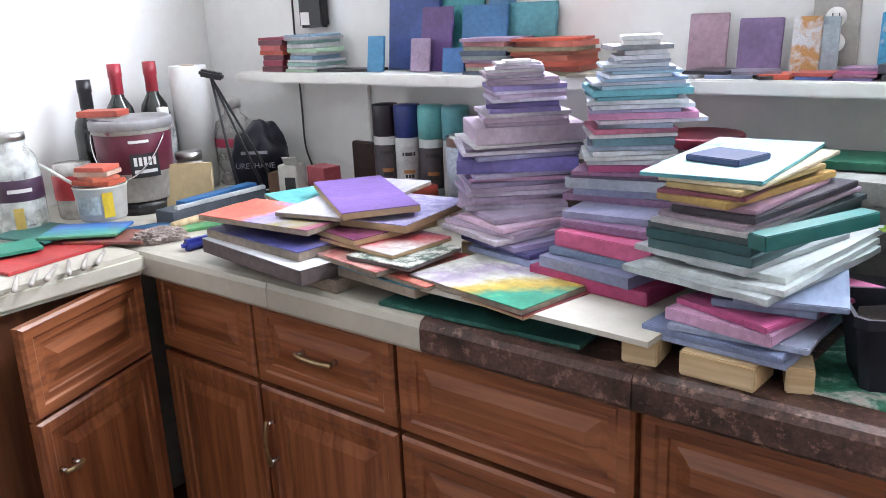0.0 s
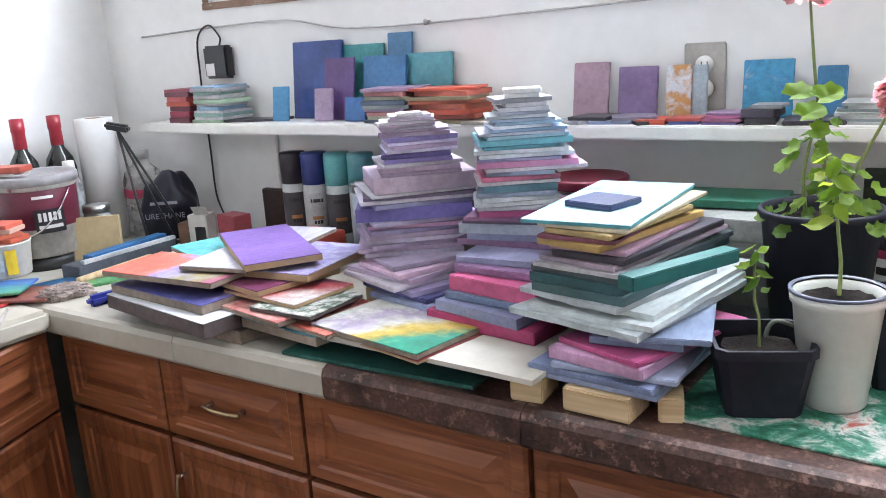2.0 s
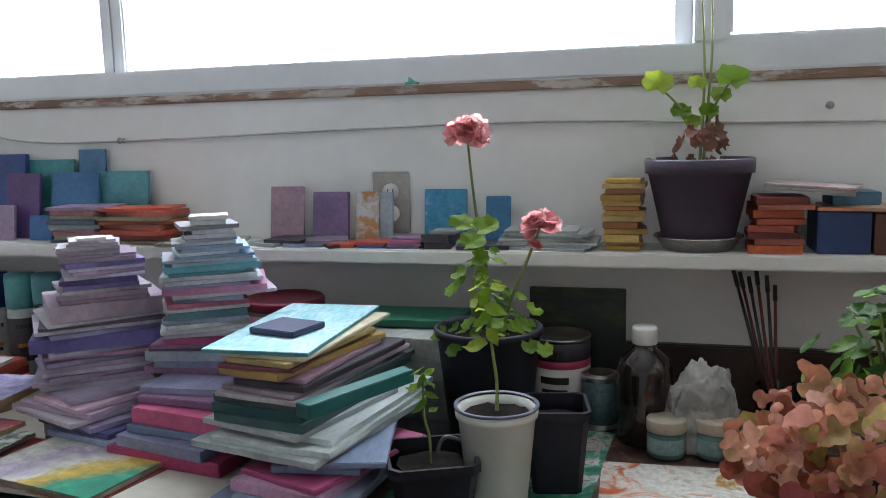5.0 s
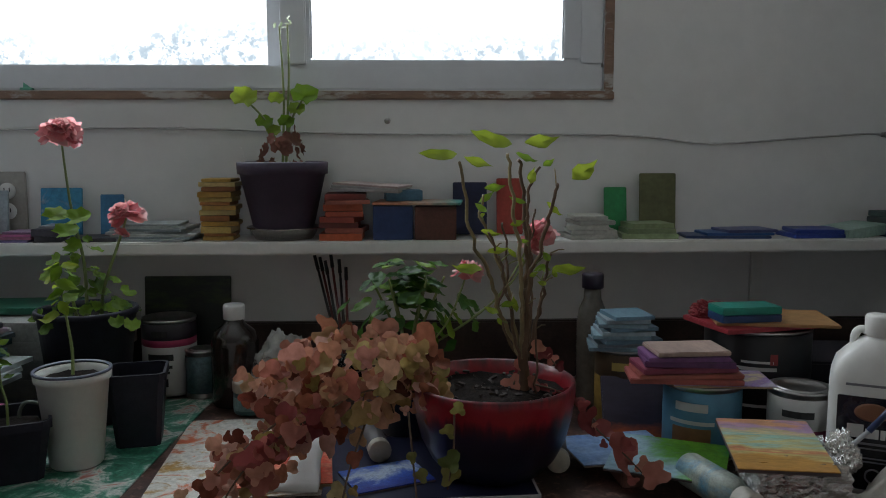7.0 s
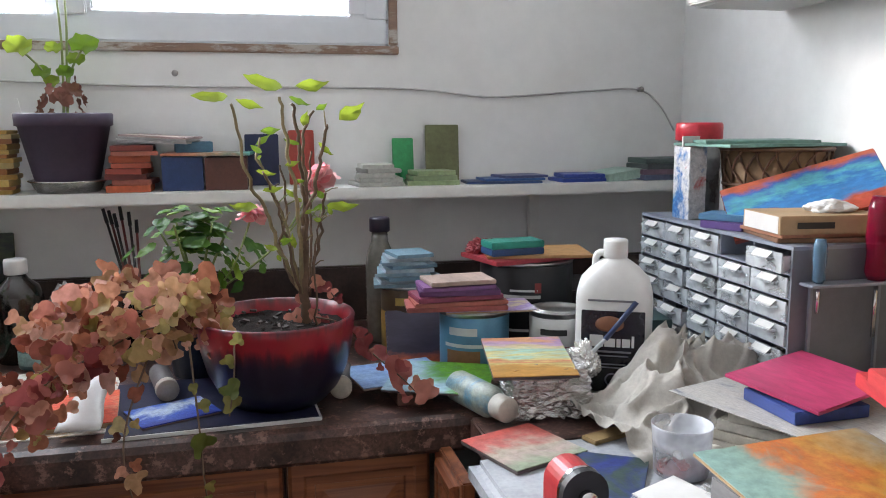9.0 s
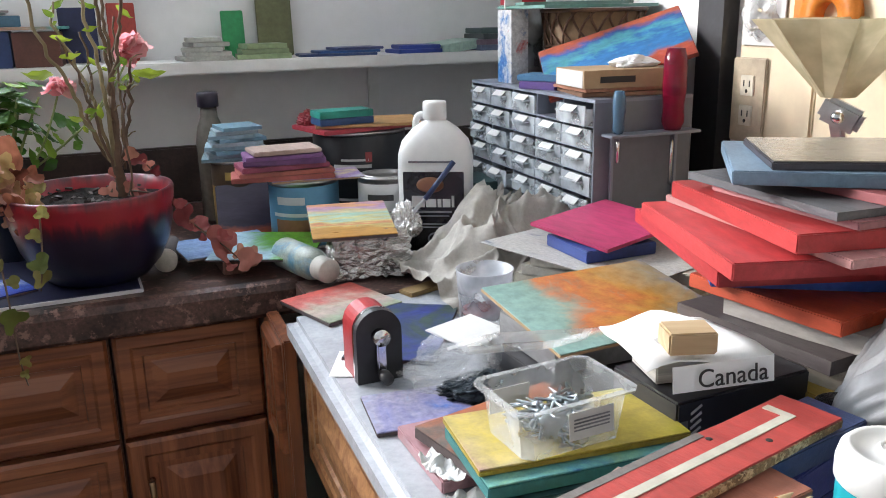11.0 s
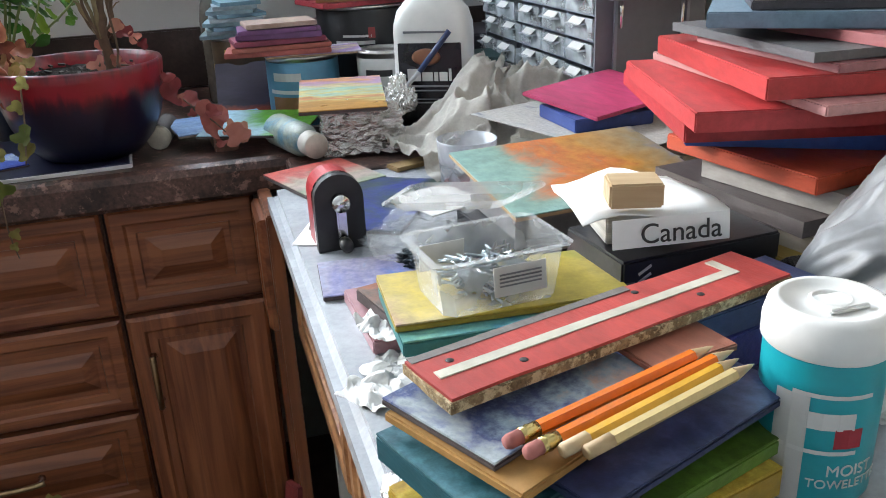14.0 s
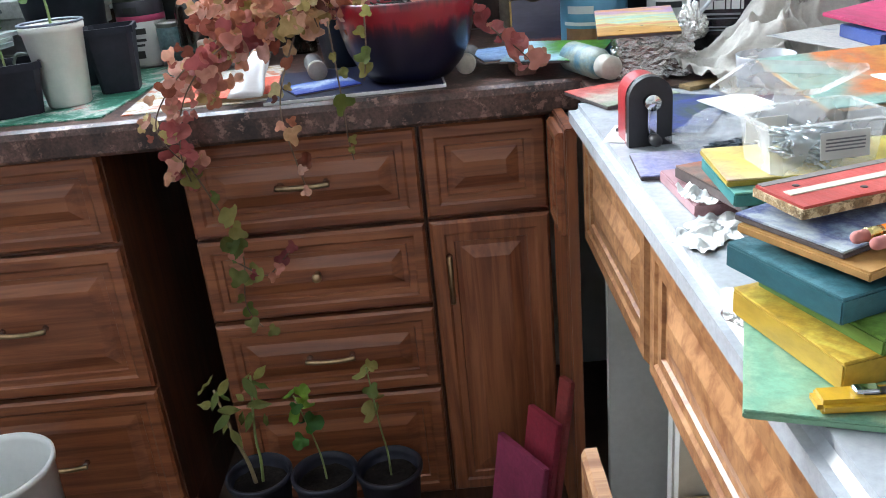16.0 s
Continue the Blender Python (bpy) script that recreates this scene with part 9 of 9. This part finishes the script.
board(-2.398, -0.35, LZ + 0.0304, 0.25, 0.014, 0.008, 91, paint((0.62, 0.64, 0.66)), "white painted wooden strip", "strips on the counter", "painted_strip")
dw = thing("dowel", "pale round wooden dowel on the counter", "dowel", pose(-2.36, -0.42, LZ + 0.0095, 0, 90, 96))
part("rod", bm_lathe([(0, -0.1), (0.0075, -0.1), (0.009, -0.098), (0.009, 0.1), (0, 0.1)], 18), RAWWOOD, dw)
board(-2.31, -0.46, LZ, 0.15, 0.05, 0.006, 64, picture("green_strip", [(0.3, 0.06, 0.1), (0.02, 0.28, 0.12), (0.15, 0.35, 0.12), (0.35, 0.3, 0.2)], 12), "green and pink painted strip", "strips on the counter", "painted_strip")
board(-2.41, -0.53, LZ, 0.12, 0.045, 0.006, 70, paint((0.02, 0.12, 0.26)), "dark blue painted strip", "strips on the counter", "painted_strip")
er = thing("eraser", "blue rubber block on the counter", "eraser", pose(-2.18, -0.565, LZ, 0, 0, 80))
part("block", bm_box(0.085, 0.026, 0.022, 0.008), surf("blue_rubber", (0.015, 0.03, 0.28), 0.45), er)
tagged(link("rag", crumple(0.1, 0.05, 0.03, 51, None, sharp=0.9), surf("pink_cloth", (0.5, 0.4, 0.36), 0.9, var=0.5, scale=50), pose(-2.295, -0.585, LZ, 0, 0, 60)), "paint-stained crumpled cotton rag", "cloth")
LB = "paintings on the left counter"
board(-2.41, -0.75, LZ, 0.26, 0.12, 0.006, 98, paint((0.5, 0.04, 0.04)), "red painted board on the counter", LB)
board(-2.39, -0.63, LZ + 0.0064, 0.17, 0.1, 0.005, 30, picture("rust_board", [(0.14, 0.07, 0.06), (0.3, 0.1, 0.06), (0.2, 0.06, 0.14)], 12), "rust and plum painted board", LB)
board(-2.54, -0.70, LZ + 0.0118, 0.16, 0.13, 0.005, 12, paint((0.02, 0.14, 0.12)), "dark green painted board", LB)
board(-2.47, -0.80, LZ + 0.0118, 0.09, 0.1, 0.006, -14, paint((0.02, 0.3, 0.2)), "bright green painted board", LB)
board(-2.45, -0.655, LZ + 0.0172, 0.16, 0.11, 0.005, 40, picture("blue_green_board", [(0.03, 0.12, 0.42), (0.06, 0.2, 0.5), (0.05, 0.3, 0.3), (0.1, 0.35, 0.2)], 6, (0.3, 1, 1), flow=(0.2, -4.0)), "blue and green painted board", LB)
for k in range(6):
    pg = thing("paint_brush", "pale wooden brush handle over the counter edge", "paint brush", pose(-2.285 + 0.004 * k, -0.72 - 0.034 * k, LZ + 0.005, 0, 90, -38 + 5 * (k % 3)), "brush handles by the edge")
    part("rod", bm_lathe([(0, -0.045), (0.003, -0.045), (0.0042, 0.01), (0.005, 0.045), (0, 0.048)], 10), surf("grey_wood", (0.42, 0.38, 0.34), 0.6), pg)
# tripod
tp = thing("tripod_stand", "folding black metal display stand", "stand", pose(-2.555, -0.21, LZ) @ Matrix.Diagonal((1.15, 1.15, 1.3, 1)))
part("head", moved(bm_box(0.05, 0.022, 0.014, 0.004), pose(-0.02, 0.0, 0.22, 0, 12, 35)), BLACK, tp)
for tx, ty in ((0.03, 0.0), (0.075, -0.03), (0.1, 0.02), (0.11, 0.05)):
    part("leg", bm_tube([(-0.02, 0, 0.222), (tx, ty, 0.003)], 0.0028, 7), BLACK, tp)
part("brace", bm_tube([(0.02, 0, 0.003), (0.11, 0.05, 0.003)], 0.0035, 7), BLACK, tp)
cj = bottle("clear plastic jug with a red band", -2.655, -0.1, LZ, [(0, 0), (0.048, 0), (0.052, 0.005), (0.052, 0.14), (0.045, 0.165), (0.022, 0.185), (0.02, 0.2), (0, 0.2)], clear_film("jug_clear", (0.66, 0.64, 0.62), 0.45), [(0.022, 0.199), (0.024, 0.2), (0.024, 0.222), (0, 0.224)], surf("clear_cap", (0.6, 0.58, 0.56), 0.3), "jug", "jug")
part("label_band", bm_lathe([(0.0523, 0.1), (0.0528, 0.101), (0.0528, 0.122), (0.0523, 0.123)], 36), surf("red_band", (0.5, 0.04, 0.1), 0.4), cj)
ur = thing("varnish_jug", "dark navy plastic varnish jug with lettering", "jug", pose(-2.535, -0.12, LZ, 0, 0, 38) @ Matrix.Diagonal((1.12, 1.1, 1.1, 1)))
ub = crumple(0.125, 0.095, 0.155, 61, None, sharp=0.12, edge=0.75)
part("body", ub, surf("navy_jug", (0.012, 0.012, 0.03), 0.35, var=0.3), ur)
words("URETHANE", 0.0175, surf("pale_lettering", (0.4, 0.4, 0.45), 0.5), ur, pose(0.0, -0.0535, 0.06, 86, 0, 0), "lettering", "pale printed capital letters")
part("print_bar", moved(bm_box(0.06, 0.007, 0.0006, 0), pose(0.0, -0.0515, 0.09, 80, 0, 0)), surf("pale_lettering", (0.4, 0.4, 0.45), 0.5), ur)
ct = thing("small_carton", "small torn white card box", "carton", pose(-2.37, -0.16, LZ, 0, 0, 20) @ Matrix.Diagonal((1, 1, 1.6, 1)))
part("body", bm_box(0.05, 0.045, 0.05, 0.001), surf("worn_carton", (0.6, 0.58, 0.54), 0.7, var=0.2), ct)
part("flap", moved(bm_box(0.035, 0.03, 0.0012, 0.0002), pose(0.01, -0.02, 0.055, -35, 0, 10)), surf("worn_carton", (0.6, 0.58, 0.54), 0.7, var=0.2), ct)
part("opening", moved(bm_box(0.028, 0.0006, 0.024, 0), pose(0.006, -0.0229, 0.008)), BLACK, ct)
board(-2.30, -0.12, LZ, 0.07, 0.05, 0.075, -8, paint((0.5, 0.1, 0.12)), "faded red block by the wall", "", "painted_block", "block")
board(-2.41, -0.165, LZ, 0.03, 0.06, 0.06, 16, surf("brown_crate", (0.2, 0.11, 0.07), 0.6), "brown wooden block on the counter", "", "wooden_block", "wood block")
